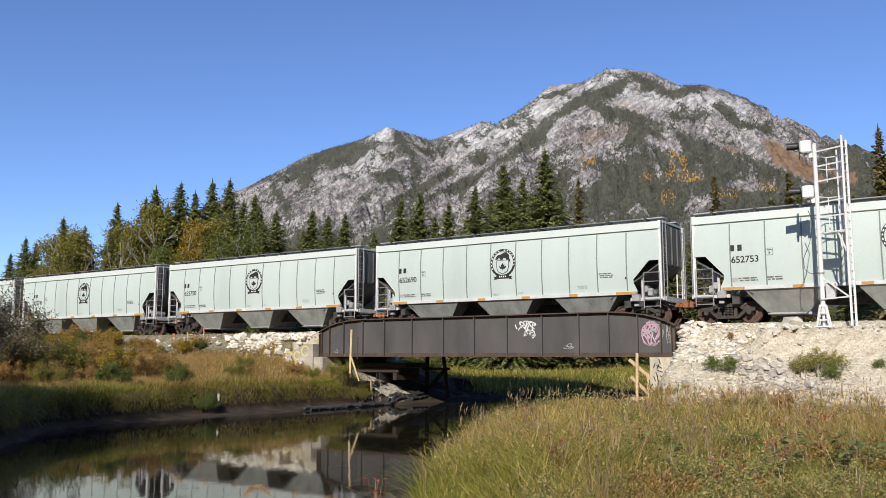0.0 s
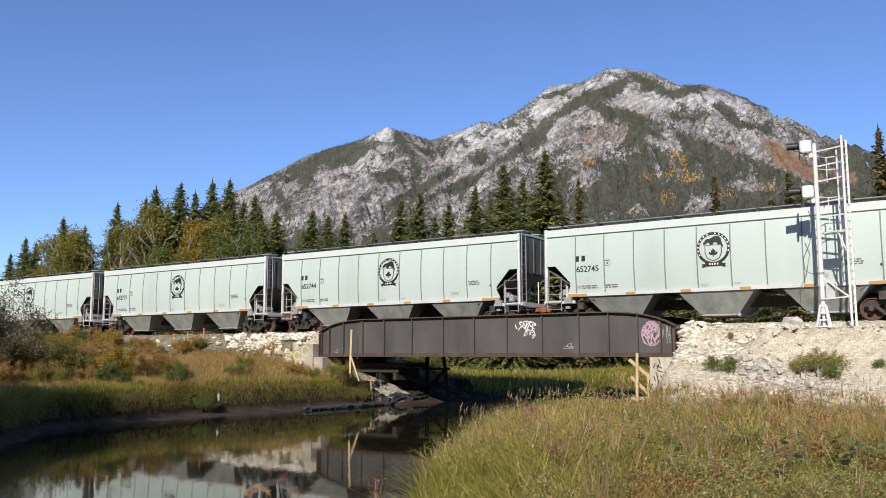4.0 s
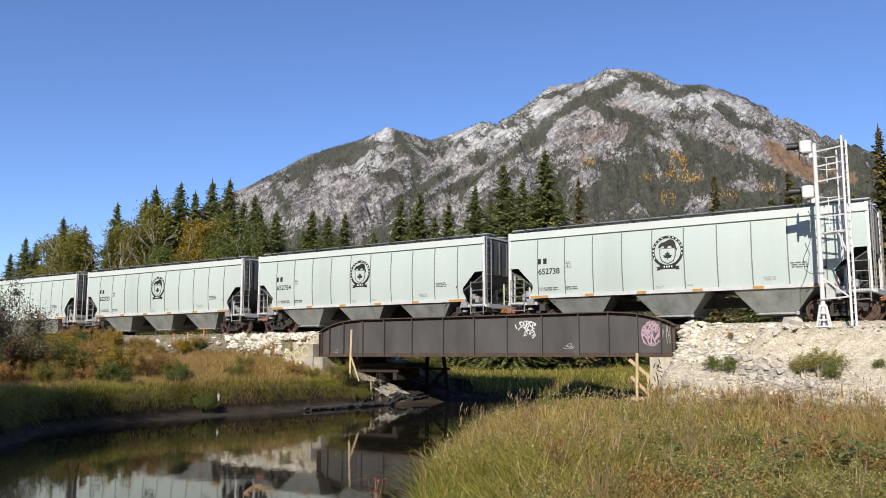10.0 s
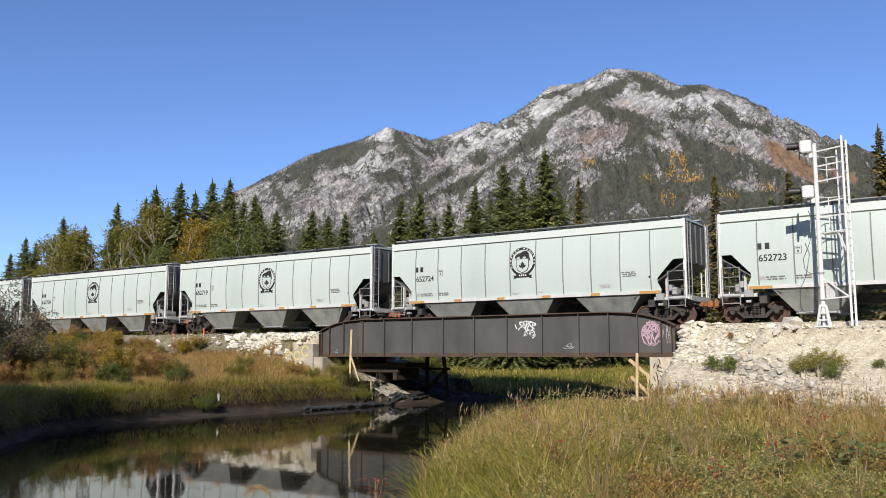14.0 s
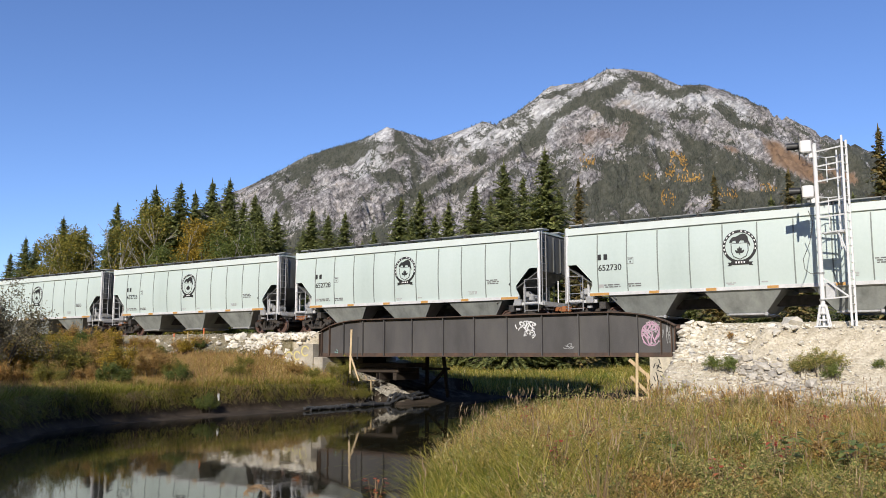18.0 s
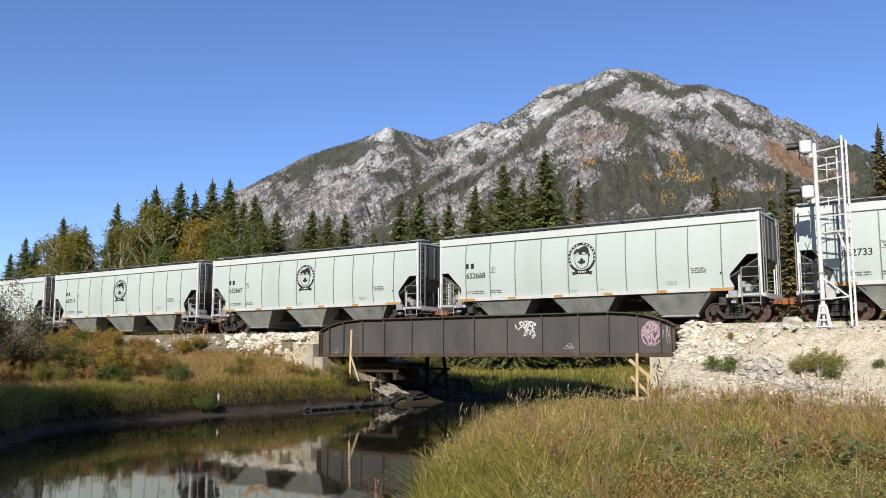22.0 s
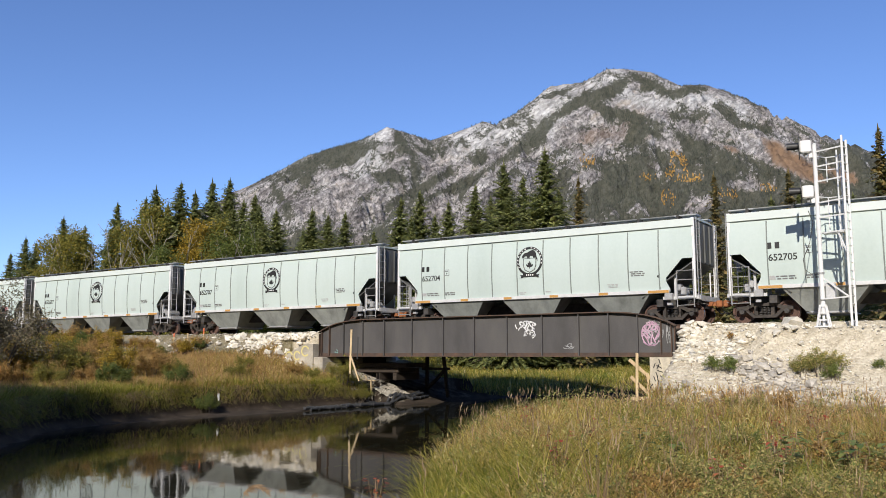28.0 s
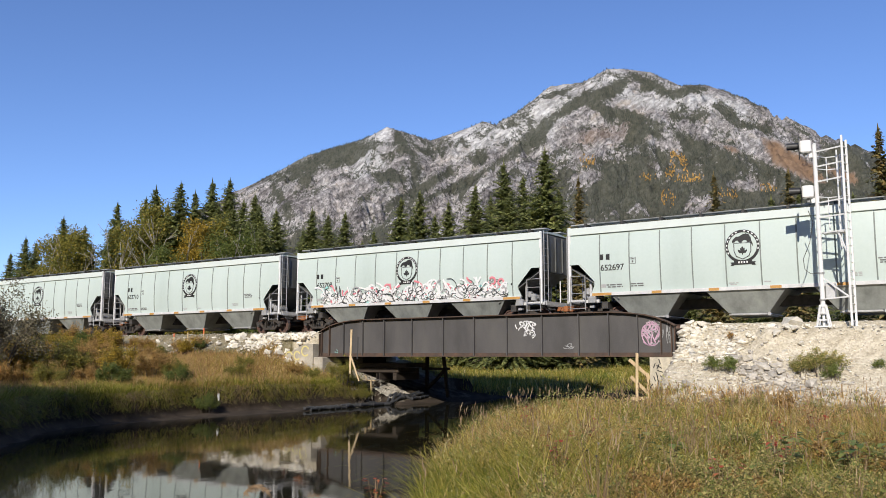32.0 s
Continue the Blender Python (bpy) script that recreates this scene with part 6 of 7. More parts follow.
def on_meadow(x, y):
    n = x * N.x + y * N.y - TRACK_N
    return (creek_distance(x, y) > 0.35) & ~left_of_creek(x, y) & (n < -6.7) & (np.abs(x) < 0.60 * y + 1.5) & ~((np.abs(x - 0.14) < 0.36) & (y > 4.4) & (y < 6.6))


def on_left_bank(x, y):
    n = x * N.x + y * N.y - TRACK_N
    s = x * U.x + y * U.y
    d = creek_distance(x, y) + 0.25 * wave(x, y, 0.9, 3)
    return (d > 0.52 + 0.9 * smooth(31, 36, y) - 0.6 * smooth(39, 43, y)) & left_of_creek(x, y) & (np.abs(x) < 0.56 * y + 3) & (n < np.where((s > -34.5) & (s < -26.6), -3.5, np.where(s < -42, -3.9, -4.9)))


def build_grass():
    r = np.random.RandomState(5)
    field = lambda x, y: 0.5 + 0.5 * wave(x, y, 0.55, 33)
    warm = lambda x, y: 0.5 + 0.5 * wave(x, y, 0.9, 47)
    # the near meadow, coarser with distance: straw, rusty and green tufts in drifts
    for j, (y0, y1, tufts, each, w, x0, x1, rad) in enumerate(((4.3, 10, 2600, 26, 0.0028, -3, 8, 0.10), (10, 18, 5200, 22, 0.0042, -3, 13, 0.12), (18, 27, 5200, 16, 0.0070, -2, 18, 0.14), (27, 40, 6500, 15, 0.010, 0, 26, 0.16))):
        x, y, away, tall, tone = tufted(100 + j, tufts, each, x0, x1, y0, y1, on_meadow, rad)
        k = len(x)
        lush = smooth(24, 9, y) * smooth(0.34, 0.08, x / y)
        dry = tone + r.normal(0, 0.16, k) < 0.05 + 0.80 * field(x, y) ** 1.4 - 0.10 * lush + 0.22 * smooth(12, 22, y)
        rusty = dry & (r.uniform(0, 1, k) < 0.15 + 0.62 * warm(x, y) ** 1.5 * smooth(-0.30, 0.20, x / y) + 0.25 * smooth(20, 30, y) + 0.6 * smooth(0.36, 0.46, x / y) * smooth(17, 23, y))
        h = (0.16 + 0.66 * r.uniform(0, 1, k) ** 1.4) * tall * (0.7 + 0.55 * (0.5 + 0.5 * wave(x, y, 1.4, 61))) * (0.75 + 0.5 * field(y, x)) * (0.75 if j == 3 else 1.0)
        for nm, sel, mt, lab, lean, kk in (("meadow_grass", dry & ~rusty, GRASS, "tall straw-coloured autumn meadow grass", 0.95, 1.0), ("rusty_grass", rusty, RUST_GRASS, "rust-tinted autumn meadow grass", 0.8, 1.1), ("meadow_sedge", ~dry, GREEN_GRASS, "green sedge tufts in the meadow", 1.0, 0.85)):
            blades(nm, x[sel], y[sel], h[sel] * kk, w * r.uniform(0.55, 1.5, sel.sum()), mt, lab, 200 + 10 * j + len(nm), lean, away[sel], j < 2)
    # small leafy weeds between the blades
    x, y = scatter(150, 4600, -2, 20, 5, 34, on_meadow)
    keep = r.uniform(0, 1, len(x)) < 0.25 + 0.75 * (wave(x, y, 0.8, 91) > 0.1)
    x, y = np.repeat(x[keep], 12), np.repeat(y[keep], 12)
    k = len(x)
    c = np.stack([x + r.normal(0, 0.09, k), y + r.normal(0, 0.09, k), ground_height(x, y) + r.uniform(0.1, 0.62, k)], 1)
    a_, b_ = r.normal(0, 1, (k, 3)), r.normal(0, 1, (k, 3))
    a_ /= np.linalg.norm(a_, axis=1)[:, None]
    b_ -= a_ * (a_ * b_).sum(1)[:, None]
    b_ /= np.linalg.norm(b_, axis=1)[:, None]
    sz = (r.uniform(0.012, 0.04, k) * (0.8 + 0.02 * y))[:, None]
    v = np.stack([c - a_ * sz, c + b_ * sz * 0.45, c + a_ * sz, c - b_ * sz * 0.45], 1).reshape(-1, 3)
    tagged(new("meadow_weeds", quick_mesh("meadow_weeds", v, np.arange(4 * k).reshape(-1, 4), WEED)), "small leafy weeds among the meadow grass", "weeds", kind="stuff")
    # the bank across the water: green sedge by the edge, straw and rust higher up
    x, y, away, tall, tone = tufted(120, 30000, 17, -24, 0, 17, 50, on_left_bank, 0.17)
    k = len(x)
    d = creek_distance(x, y)
    dry = tone + r.normal(0, 0.12, k) < np.clip(0.18 + (d - 1.1) / 4.6 + 0.16 * wave(x, y, 0.7, 52), 0.05, 0.85)
    h = r.uniform(0.22, 0.62, k) * tall * (0.75 + 0.45 * (0.5 + 0.5 * wave(x, y, 1.1, 71)))
    rusty = dry & (r.uniform(0, 1, k) < 0.52 + 0.5 * (0.5 + 0.5 * wave(x, y, 0.6, 81)))
    dry = dry & ~rusty
    green = ~(dry | rusty)
    for nm, sel, mt, lab, lean, kk in (("bank_rusty_grass", rusty, RUST_GRASS, "rust-tinted grass on the creek bank", 0.6, 1.1), ("bank_grass", dry, GRASS, "straw-coloured grass on the creek bank", 0.65, 1.0), ("bank_sedge", green, GREEN_GRASS, "green sedge overhanging the muddy bank", 0.95, 1.0)):
        blades(nm, x[sel], y[sel], h[sel] * kk, r.uniform(0.0045, 0.0105, sel.sum()), mt, lab, 401 + len(nm), lean, away[sel], False)
    # sedge hanging over the bank's edge, towards the water
    def on_face(x, y):
        return on_left_bank(x, y) & (creek_distance(x, y) + 0.25 * wave(x, y, 0.9, 3) < 1.0 + 0.9 * smooth(31, 36, y) - 0.6 * smooth(39, 43, y))
    x, y, away, tall, tone = tufted(121, 90000, 15, -24, 0, 17, 50, on_face, 0.11)
    e = 0.3
    down = np.arctan2(creek_distance(x, y - e) - creek_distance(x, y + e), creek_distance(x - e, y) - creek_distance(x + e, y))
    ragged = np.clip(0.75 + 0.6 * wave(x, y, 3.2, 66), 0.15, 1.4)
    for nm, sel, mt, lab in (("face_sedge", tone >= 0.35, GREEN_GRASS, "green sedge hanging over the bank's edge"), ("face_grass", tone < 0.35, SEED, "dead brown grass hanging over the bank's edge")):
        blades(nm, x[sel], y[sel], r.uniform(0.25, 0.55, sel.sum()) * tall[sel] * ragged[sel], r.uniform(0.004, 0.009, sel.sum()), mt, lab, 431, 0.8, down[sel], False, 1.25)
    # beyond the bridge
    def beyond(x, y):
        n = x * N.x + y * N.y - TRACK_N
        return (creek_distance(x, y) > 0.45) & (n > 4.5) & (np.abs(x) < 0.56 * y + 4)
    x, y, away, tall, tone = tufted(130, 9000, 12, -60, 45, 44, 110, beyond, 0.5)
    for nm, sel, mt, lab in (("far_meadow_grass", tone > 0.45, GREEN_GRASS, "yellow-green meadow grass beyond the bridge"), ("far_straw_grass", tone <= 0.45, GRASS, "straw-coloured meadow grass beyond the bridge")):
        blades(nm, x[sel], y[sel], r.uniform(0.45, 1.0, sel.sum()) * tall[sel], r.uniform(0.012, 0.03, sel.sum()), mt, lab, 403, 0.7, away[sel], False)
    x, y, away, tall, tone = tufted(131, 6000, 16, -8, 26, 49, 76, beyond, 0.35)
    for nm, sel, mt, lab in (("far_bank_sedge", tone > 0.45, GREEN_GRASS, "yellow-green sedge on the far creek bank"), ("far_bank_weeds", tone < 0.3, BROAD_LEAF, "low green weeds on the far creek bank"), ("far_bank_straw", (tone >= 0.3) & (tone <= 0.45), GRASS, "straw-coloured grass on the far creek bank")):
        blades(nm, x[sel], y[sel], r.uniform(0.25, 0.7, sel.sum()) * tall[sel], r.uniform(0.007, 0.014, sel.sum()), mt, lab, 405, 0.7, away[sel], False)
    # tall seed stalks, mostly along the near water's edge
    def edge(x, y):
        d = creek_distance(x, y)
        return on_meadow(x, y) & (r.uniform(0, 1, len(x)) < 0.45 * np.exp(-np.maximum(d - 0.4, 0) / 1.3) + 0.06 + 0.5 * smooth(0.05, 0.35, x / y)) & (y < 34)
    x, y = scatter(140, 2300, -4, 22, 6, 36, edge)
    h = r.uniform(0.75, 1.25, len(x))
    blades("seed_stalks", x, y, h, np.full(len(x), 0.0015) + 0.0001 * y, SEED, "dry grass stalks standing above the meadow", 404, 0.12)
    z = ground_height(x, y) + h * 0.86
    k = len(x)
    v = np.zeros((k * 3, 4, 3))
    for j in range(3):
        dx, dy = r.normal(0, 0.02, k), r.normal(0, 0.02, k)
        zz = z - 0.06 * j
        wv = 0.004 + 0.00022 * y
        v[j * k:(j + 1) * k] = np.stack([np.stack([x + dx, y + dy, zz - 0.06], 1), np.stack([x + dx + wv, y + dy, zz], 1), np.stack([x + dx * 2, y + dy * 2, zz + 0.09], 1), np.stack([x + dx - wv, y + dy, zz], 1)], 1)
    tagged(new("seed_heads", quick_mesh("seed_heads", v.reshape(-1, 3), np.arange(k * 12).reshape(-1, 4), SEED)), "feathery dry seed heads above the meadow", "grass", kind="stuff")


# ---- rocks ----
def rock_meshes(mat):
    """Broken angular blocks."""
    out = []
    for k in range(9):
        bm = bmesh.new()
        rr = random.Random(50 + k)
        sx, sy, sz = rr.uniform(0.45, 0.68), rr.uniform(0.36, 0.55), rr.uniform(0.22, 0.42)
        for i in range(11):
            p = Vector((rr.uniform(-1, 1), rr.uniform(-1, 1), rr.uniform(-1, 1)))
            p = p / max(abs(p.x), abs(p.y), abs(p.z)) * rr.uniform(0.78, 1.0)
            bm.verts.new((p.x * sx, p.y * sy, p.z * sz))
        bmesh.ops.convex_hull(bm, input=bm.verts)
        bmesh.ops.delete(bm, geom=[v for v in bm.verts if not v.link_faces], context="VERTS")
        bmesh.ops.triangulate(bm, faces=bm.faces)
        me = bpy.data.meshes.new("rock")
        bm.to_mesh(me)
        bm.free()
        me.materials.append(mat)
        out.append(me)
    return out


def stone_stuff(name, meshes, xs, ys, sizes, label, seed, mat):
    """Many small stones in one mesh."""
    r = np.random.RandomState(seed)
    tv, tf, k = [], [], 0
    base = []
    for me in meshes:
        v = np.array([tuple(q.co) for q in me.vertices])
        f = np.array([tuple(p.vertices) for p in me.polygons])
        base.append((v, f))
    z = ground_height(xs, ys)
    for x, y, zz, s in zip(xs, ys, z, sizes):
        v, f = base[r.randint(len(base))]
        a = r.uniform(0, 6.283)
        c, si = math.cos(a), math.sin(a)
        q = v @ np.array([[c, si, 0], [-si, c, 0], [0, 0, 1]]) * s + np.array([x, y, zz + 0.12 * s])
        tv.append(q)
        tf.append(f + k)
        k += len(v)
    tagged(new(name, quick_mesh(name, np.concatenate(tv), np.concatenate(tf), mat)), label, "stones", kind="stuff")


def build_rocks():
    pale, grey = rock_meshes(ROCK), rock_meshes(GREY_ROCK)
    r = random.Random(77)

    def boulder(ms, s, n, size, label, group):
        p = at(s, n, 0)
        z = float(ground_height(p.x, p.y))
        b = part("boulder", ms[r.randrange(9)], None, None, label, pose(p.x, p.y, z + 0.16 * size, r.uniform(-20, 20), r.uniform(-20, 20), r.uniform(0, 360)))
        b.scale = (size, size, size)
        tagged(b, category="boulder", group=group)

    # heap of broken white stone by the left abutment
    for i in range(125):
        s = r.uniform(-38.8, -32.0) if i < 100 else r.uniform(-46, -34)
        n = TRACK_N - 2.75 - abs(r.gauss(0, 0.6))
        boulder(pale, s, n, 0.16 + (0.48 if i < 100 else 0.26) * r.random() ** 2, "broken white limestone block beside the abutment", "broken stone by the left abutment")
    for i in range(65):
        s, n = r.gauss(-34.6, 1.0), TRACK_N - 3.0 - 1.3 * r.random()
        boulder(pale, s, n, 0.14 + 0.42 * r.random() ** 2, "broken white limestone block beside the abutment", "broken stone by the left abutment")
    # stacked against the right end of the girder
    for i in range(46):
        s, n = -11.5 + 1.3 * r.random() ** 1.5, TRACK_N - 2.4 - 1.5 * r.random()
        boulder(pale, s, n, 0.14 + 0.34 * r.random() ** 2, "broken white limestone block beside the girder", "broken stone by the right abutment")
    # by the signal mast
    for i in range(36):
        s, n = r.gauss(-7.3, 0.75), TRACK_N - 3.0 - abs(r.gauss(0, 0.55))
        boulder(pale, s, n, r.uniform(0.14, 0.4), "broken white limestone block below the signal", "broken stone by the signal")
    boulder(pale, -7.3, TRACK_N - 2.9, 1.0, "large pale limestone block below the signal", "broken stone by the signal")
    # the slope beside the right abutment
    for i in range(48):
        s, n = r.uniform(-11.0, 3), TRACK_N - r.uniform(3.2, 7.6)
        boulder(grey if (n < TRACK_N - 5.2 and r.random() < 0.7) else pale, s, n, 0.12 + 0.3 * r.random() ** 2.5, "limestone block on the gravel slope", "stones of the gravel slope")
    # a tip of darker rubble low on the slope
    for i in range(44):
        f = r.random()
        s, n = -9.0 + 3.0 * f + r.gauss(0, 0.3), TRACK_N - 4.9 - 1.7 * f + r.gauss(0, 0.3)
        boulder(grey, s, n, 0.16 + 0.5 * r.random() ** 2, "grey limestone block on the gravel slope", "grey rubble tip on the slope")
    rr = np.random.RandomState(9)
    f = rr.uniform(0, 1, 700)
    s, n = -9.1 + 3.4 * f + rr.normal(0, 0.5, 700), TRACK_N - 4.9 - 1.8 * f + rr.normal(0, 0.45, 700)
    stone_stuff("rubble_tip", grey, s * U.x + n * N.x, s * U.y + n * N.y, np.abs(rr.normal(0.0, 0.09, 700)) + 0.05, "grey rubble tip on the slope", 8, GREY_ROCK)
    s, n = rr.uniform(-11.4, 8, 6500), TRACK_N - rr.uniform(2.5, 8.2, 6500)
    stone_stuff("slope_stones", pale, s * U.x + n * N.x, s * U.y + n * N.y, np.abs(rr.normal(0.0, 0.04, 6500)) + 0.03, "pale rubble on the embankment slope", 3, ROCK)
    s, n = rr.uniform(-11.3, -8.8, 420), TRACK_N - rr.uniform(2.6, 5.0, 420)
    stone_stuff("white_rubble", pale, s * U.x + n * N.x, s * U.y + n * N.y, 0.08 + 0.2 * rr.uniform(0, 1, 420) ** 2, "white rubble beside the abutment", 13, ROCK)
    s, n = -32.6 - np.abs(rr.normal(0, 2.6, 260)), TRACK_N - 2.7 - np.abs(rr.normal(0, 0.95, 260))
    stone_stuff("broken_stone", pale, s * U.x + n * N.x, s * U.y + n * N.y, 0.12 + 0.26 * rr.uniform(0, 1, 260) ** 2, "broken white stone beside the abutment", 11, ROCK)
    s, n = rr.uniform(-10.5, 8, 300), TRACK_N - rr.uniform(5.4, 8.2, 300)
    stone_stuff("grey_rubble", grey, s * U.x + n * N.x, s * U.y + n * N.y, np.abs(rr.normal(0.0, 0.09, 300)) + 0.05, "grey rubble at the slope's foot", 4, GREY_ROCK)
    s, n = rr.uniform(-60, -31.5, 2200), TRACK_N + rr.uniform(-5.2, -1.4, 2200)
    stone_stuff("ballast", pale, s * U.x + n * N.x, s * U.y + n * N.y, rr.uniform(0.04, 0.13, 2200), "pale ballast stones beside the track", 5, GRAVEL)
    s, n = rr.uniform(-30.2, -26.6, 4600), TRACK_N + rr.uniform(-4.6, -0.8, 4600)
    stone_stuff("gravel_bank", pale, s * U.x + n * N.x, s * U.y + n * N.y, rr.uniform(0.04, 0.13, 3600), "pale gravel bank under the bridge", 6, GRAVEL)


# ---- signal mast ----
def build_signal():
    mast = thing("signal_mast", "white painted steel railway signal mast with ladder and two heads", "railway signal", track_pose(-6.0, TRACK_N - 3.3, 3.42))
    H = 7.1
    part("mast_post", Shape().tube((0, 0, 0.55), (0, 0, H), 0.085, 0.075, 14).tube((0, 0, H), (0, 0, H + 0.05), 0.09, 0.02, 14), WHITE, mast)
    pd = Shape()
    lo, hi = [(-0.22, -0.22), (0.22, -0.22), (0.22, 0.22), (-0.22, 0.22)], [(-0.09, -0.09), (0.09, -0.09), (0.09, 0.09), (-0.09, 0.09)]
    for i in range(4):
        j = (i + 1) % 4
        pd.beam((lo[i][0] * 0.95, lo[i][1] * 0.95, 0.14), (hi[i][0], hi[i][1], 0.92), 0.055, 0.055)
        for f in (0.3, 0.62):
            a, b = [((lo[k][0] * 0.95) * (1 - f) + hi[k][0] * f, (lo[k][1] * 0.95) * (1 - f) + hi[k][1] * f, 0.14 + 0.78 * f) for k in (i, j)]
            pd.beam(a, b, 0.035, 0.05)
    pd.box(-0.12, -0.12, 0.86, 0.12, 0.12, 0.94)
    part("pedestal", pd.box(-0.29, -0.29, 0.09, 0.29, 0.29, 0.15).tube((0, 0, 0.15), (0, 0, 0.6), 0.05, 0.05, 8), WHITE, mast, "flared white pedestal of braced legs")
    part("footing", Shape().box(-0.34, -0.30, -0.3, -0.14, 0.3, 0.08).box(0.14, -0.3, -0.3, 0.34, 0.3, 0.08), CONCRETE, mast, "concrete footing")
    # ladder on the outer side
    lad = part("ladder", Shape().box(0.98, -0.42, 0.12, 1.06, -0.34, H + 0.12, 0, 0.008).box(1.06, 0.02, 0.1, 1.14, 0.10, H + 0.02, 0, 0.008), WHITE, mast, "white climbing ladder")
    for i in range(1, 23):
        part("rung", Shape().tube((1.02, -0.36, 0.0 + i * 0.31), (1.10, 0.06, 0.0 + i * 0.31), 0.018, 0.018, 6), WHITE, lad)
    part("guide_post", Shape().tube((0.74, 0.12, 3.0), (0.74, 0.12, H - 0.3), 0.03, 0.03, 8).tube((0.85, 0.25, 2.6), (0.85, 0.25, H - 0.45), 0.025, 0.025, 8), WHITE, mast)
    for z in (1.15, 3.62, 4.22, 4.80, 5.62, 6.20, 6.78):
        part("cross_tie", Shape().beam((0.0, -0.02, z), (1.02, -0.36, z + 0.04), 0.05, 0.05), WHITE, mast)
    for z0, z1, floor in ((3.65, 5.05, True), (5.65, 6.62, False)):
        fr = Shape()
        for x in (0.32, 0.74):
            fr.tube((x, 0.45, z0), (x, 0.45, z1), 0.022, 0.022, 6)
        for z in (z0 + 0.5 * (z1 - z0), z1):
            fr.path([(0.05, 0.05, z), (0.32, 0.45, z), (0.74, 0.45, z), (1.0, 0.0, z)], 0.02)
        part("guard_rail", fr, WHITE, mast, "white tubular guard rail")
        if floor:
            part("platform", Shape().box(0.14, -0.12, z0 - 0.04, 0.90, 0.40, z0), GALV, mast, "small steel service platform")
    part("brace", Shape().beam((0.70, -0.2, 3.6), (1.02, -0.36, 2.75), 0.05, 0.05), WHITE, mast)
    part("brace", Shape().beam((0.05, 0, 1.95), (0.95, -0.32, 1.2), 0.05, 0.05), WHITE, mast)
    part("relay_box", Shape().box(0.12, 0.0, 1.15, 0.44, 0.3, 1.75, 0, 0.02), PALE_GREY, mast, "pale grey relay box")
    part("clamp", Shape().tube((0, 0, 1.1), (0, 0, 1.16), 0.12, 0.12, 12).tube((0, 0, 2.1), (0, 0, 2.16), 0.12, 0.12, 12), GALV, mast)
    part("cable", Shape().path([(-0.35, 0.05, 4.55), (-0.2, 0.05, 4.1), (-0.36, 0.05, 3.3), (-0.62, 0.06, 2.7), (-0.58, 0.06, 2.3), (-0.35, 0.05, 2.12), (0, 0.04, 2.15)], 0.014), DARK_STEEL, mast, "hanging dark cable loop")
    for z in (5.27, 7.03):
        hd = part("signal_head", Shape().box(-0.52, -0.17, z - 0.26, -0.02 - 0.08, 0.17, z + 0.22, 0, 0.04).box(-0.20, -0.05, z - 0.45, -0.08, 0.05, z - 0.26), WHITE, mast, "white box signal head", pose(0, 0, 0, 0, 0, 11))
        dk = Shape().tube((-0.56, 0, z + 0.02), (-0.525, 0, z + 0.02), 0.5, 0.5, 28)
        part("target_disc", dk, BLACK, hd, "round black target disc")
        vz = Shape()
        c = 14
        a = [radians(-30 + 240 * i / c) for i in range(c + 1)]
        vs = [(x, 0.16 * math.cos(t), z + 0.02 + 0.16 * math.sin(t)) for x in (-0.56, -0.98) for t in a]
        vz.add(vs, [(i, i + 1, c + 2 + i, c + 1 + i) for i in range(c)])
        part("visor", vz, BLACK, hd, "black visor hood")
        part("lens", Shape().tube((-0.57, 0, z + 0.02), (-0.575, 0, z + 0.02), 0.12, 0.12, 16), DARK_STEEL, hd)
        part("head_bracket", Shape().tube((-0.14, 0, z - 0.42), (0.0, 0, z - 0.42), 0.05, 0.05, 8).tube((-0.3, 0.05, z - 0.4), (-0.3, 0.05, z - 0.25), 0.06, 0.06, 8), GALV, hd)


# ---- small things about the bridge ----
def build_wing_walls():
    w = thing("wing_wall", "sloping concrete wing wall with faded yellow graffiti", "wing wall", track_pose(-31.6, TRACK_N - 3.25, 0), kind="structure")
    part("wall", Shape().prism([(0.0, 0.4), (0.0, 3.10), (-0.6, 3.12), (-3.3, 1.95), (-3.3, 0.4)][::-1], -0.14, 0.5), CONCRETE, w)
    sh = Shape()
    for cx, cz, rr in ((-1.75, 2.42, 0.30), (-1.15, 2.48, 0.26), (-0.55, 2.72, 0.30)):
        ring_shape(sh, rr - 0.085, rr, -0.145, 20, 320, 18, cx, cz)
    part("graffiti_stroke", sh, SPRAY_YELLOW, w, "faded yellow spray loops")
    w2 = thing("wing_wall", "stained concrete wing wall beside the gravel slope", "wing wall", track_pose(-11.2, TRACK_N - 3.3, 0), kind="structure")
    part("wall", Shape().prism([(-1.4, -0.2), (0.5, -0.2), (0.5, 1.0), (0.1, 1.9), (-0.3, 2.40), (-1.4, 2.40)], -0.55, 0.35), PALE_CONCRETE, w2)
    st = Shape()
    r = random.Random(6)
    for i in range(16):
        x, z = -1.3 + r.random() * 0.55, 1.0 + (i % 8) * 0.16
        a = r.uniform(0, 6.28)
        st.beam((x, -0.556, z), (x + 0.25 * math.cos(a), -0.556, z + 0.22 * math.sin(a)), 0.008, 0.04)
    part("graffiti_stroke", st, BLACK, w2, "black spray strokes")


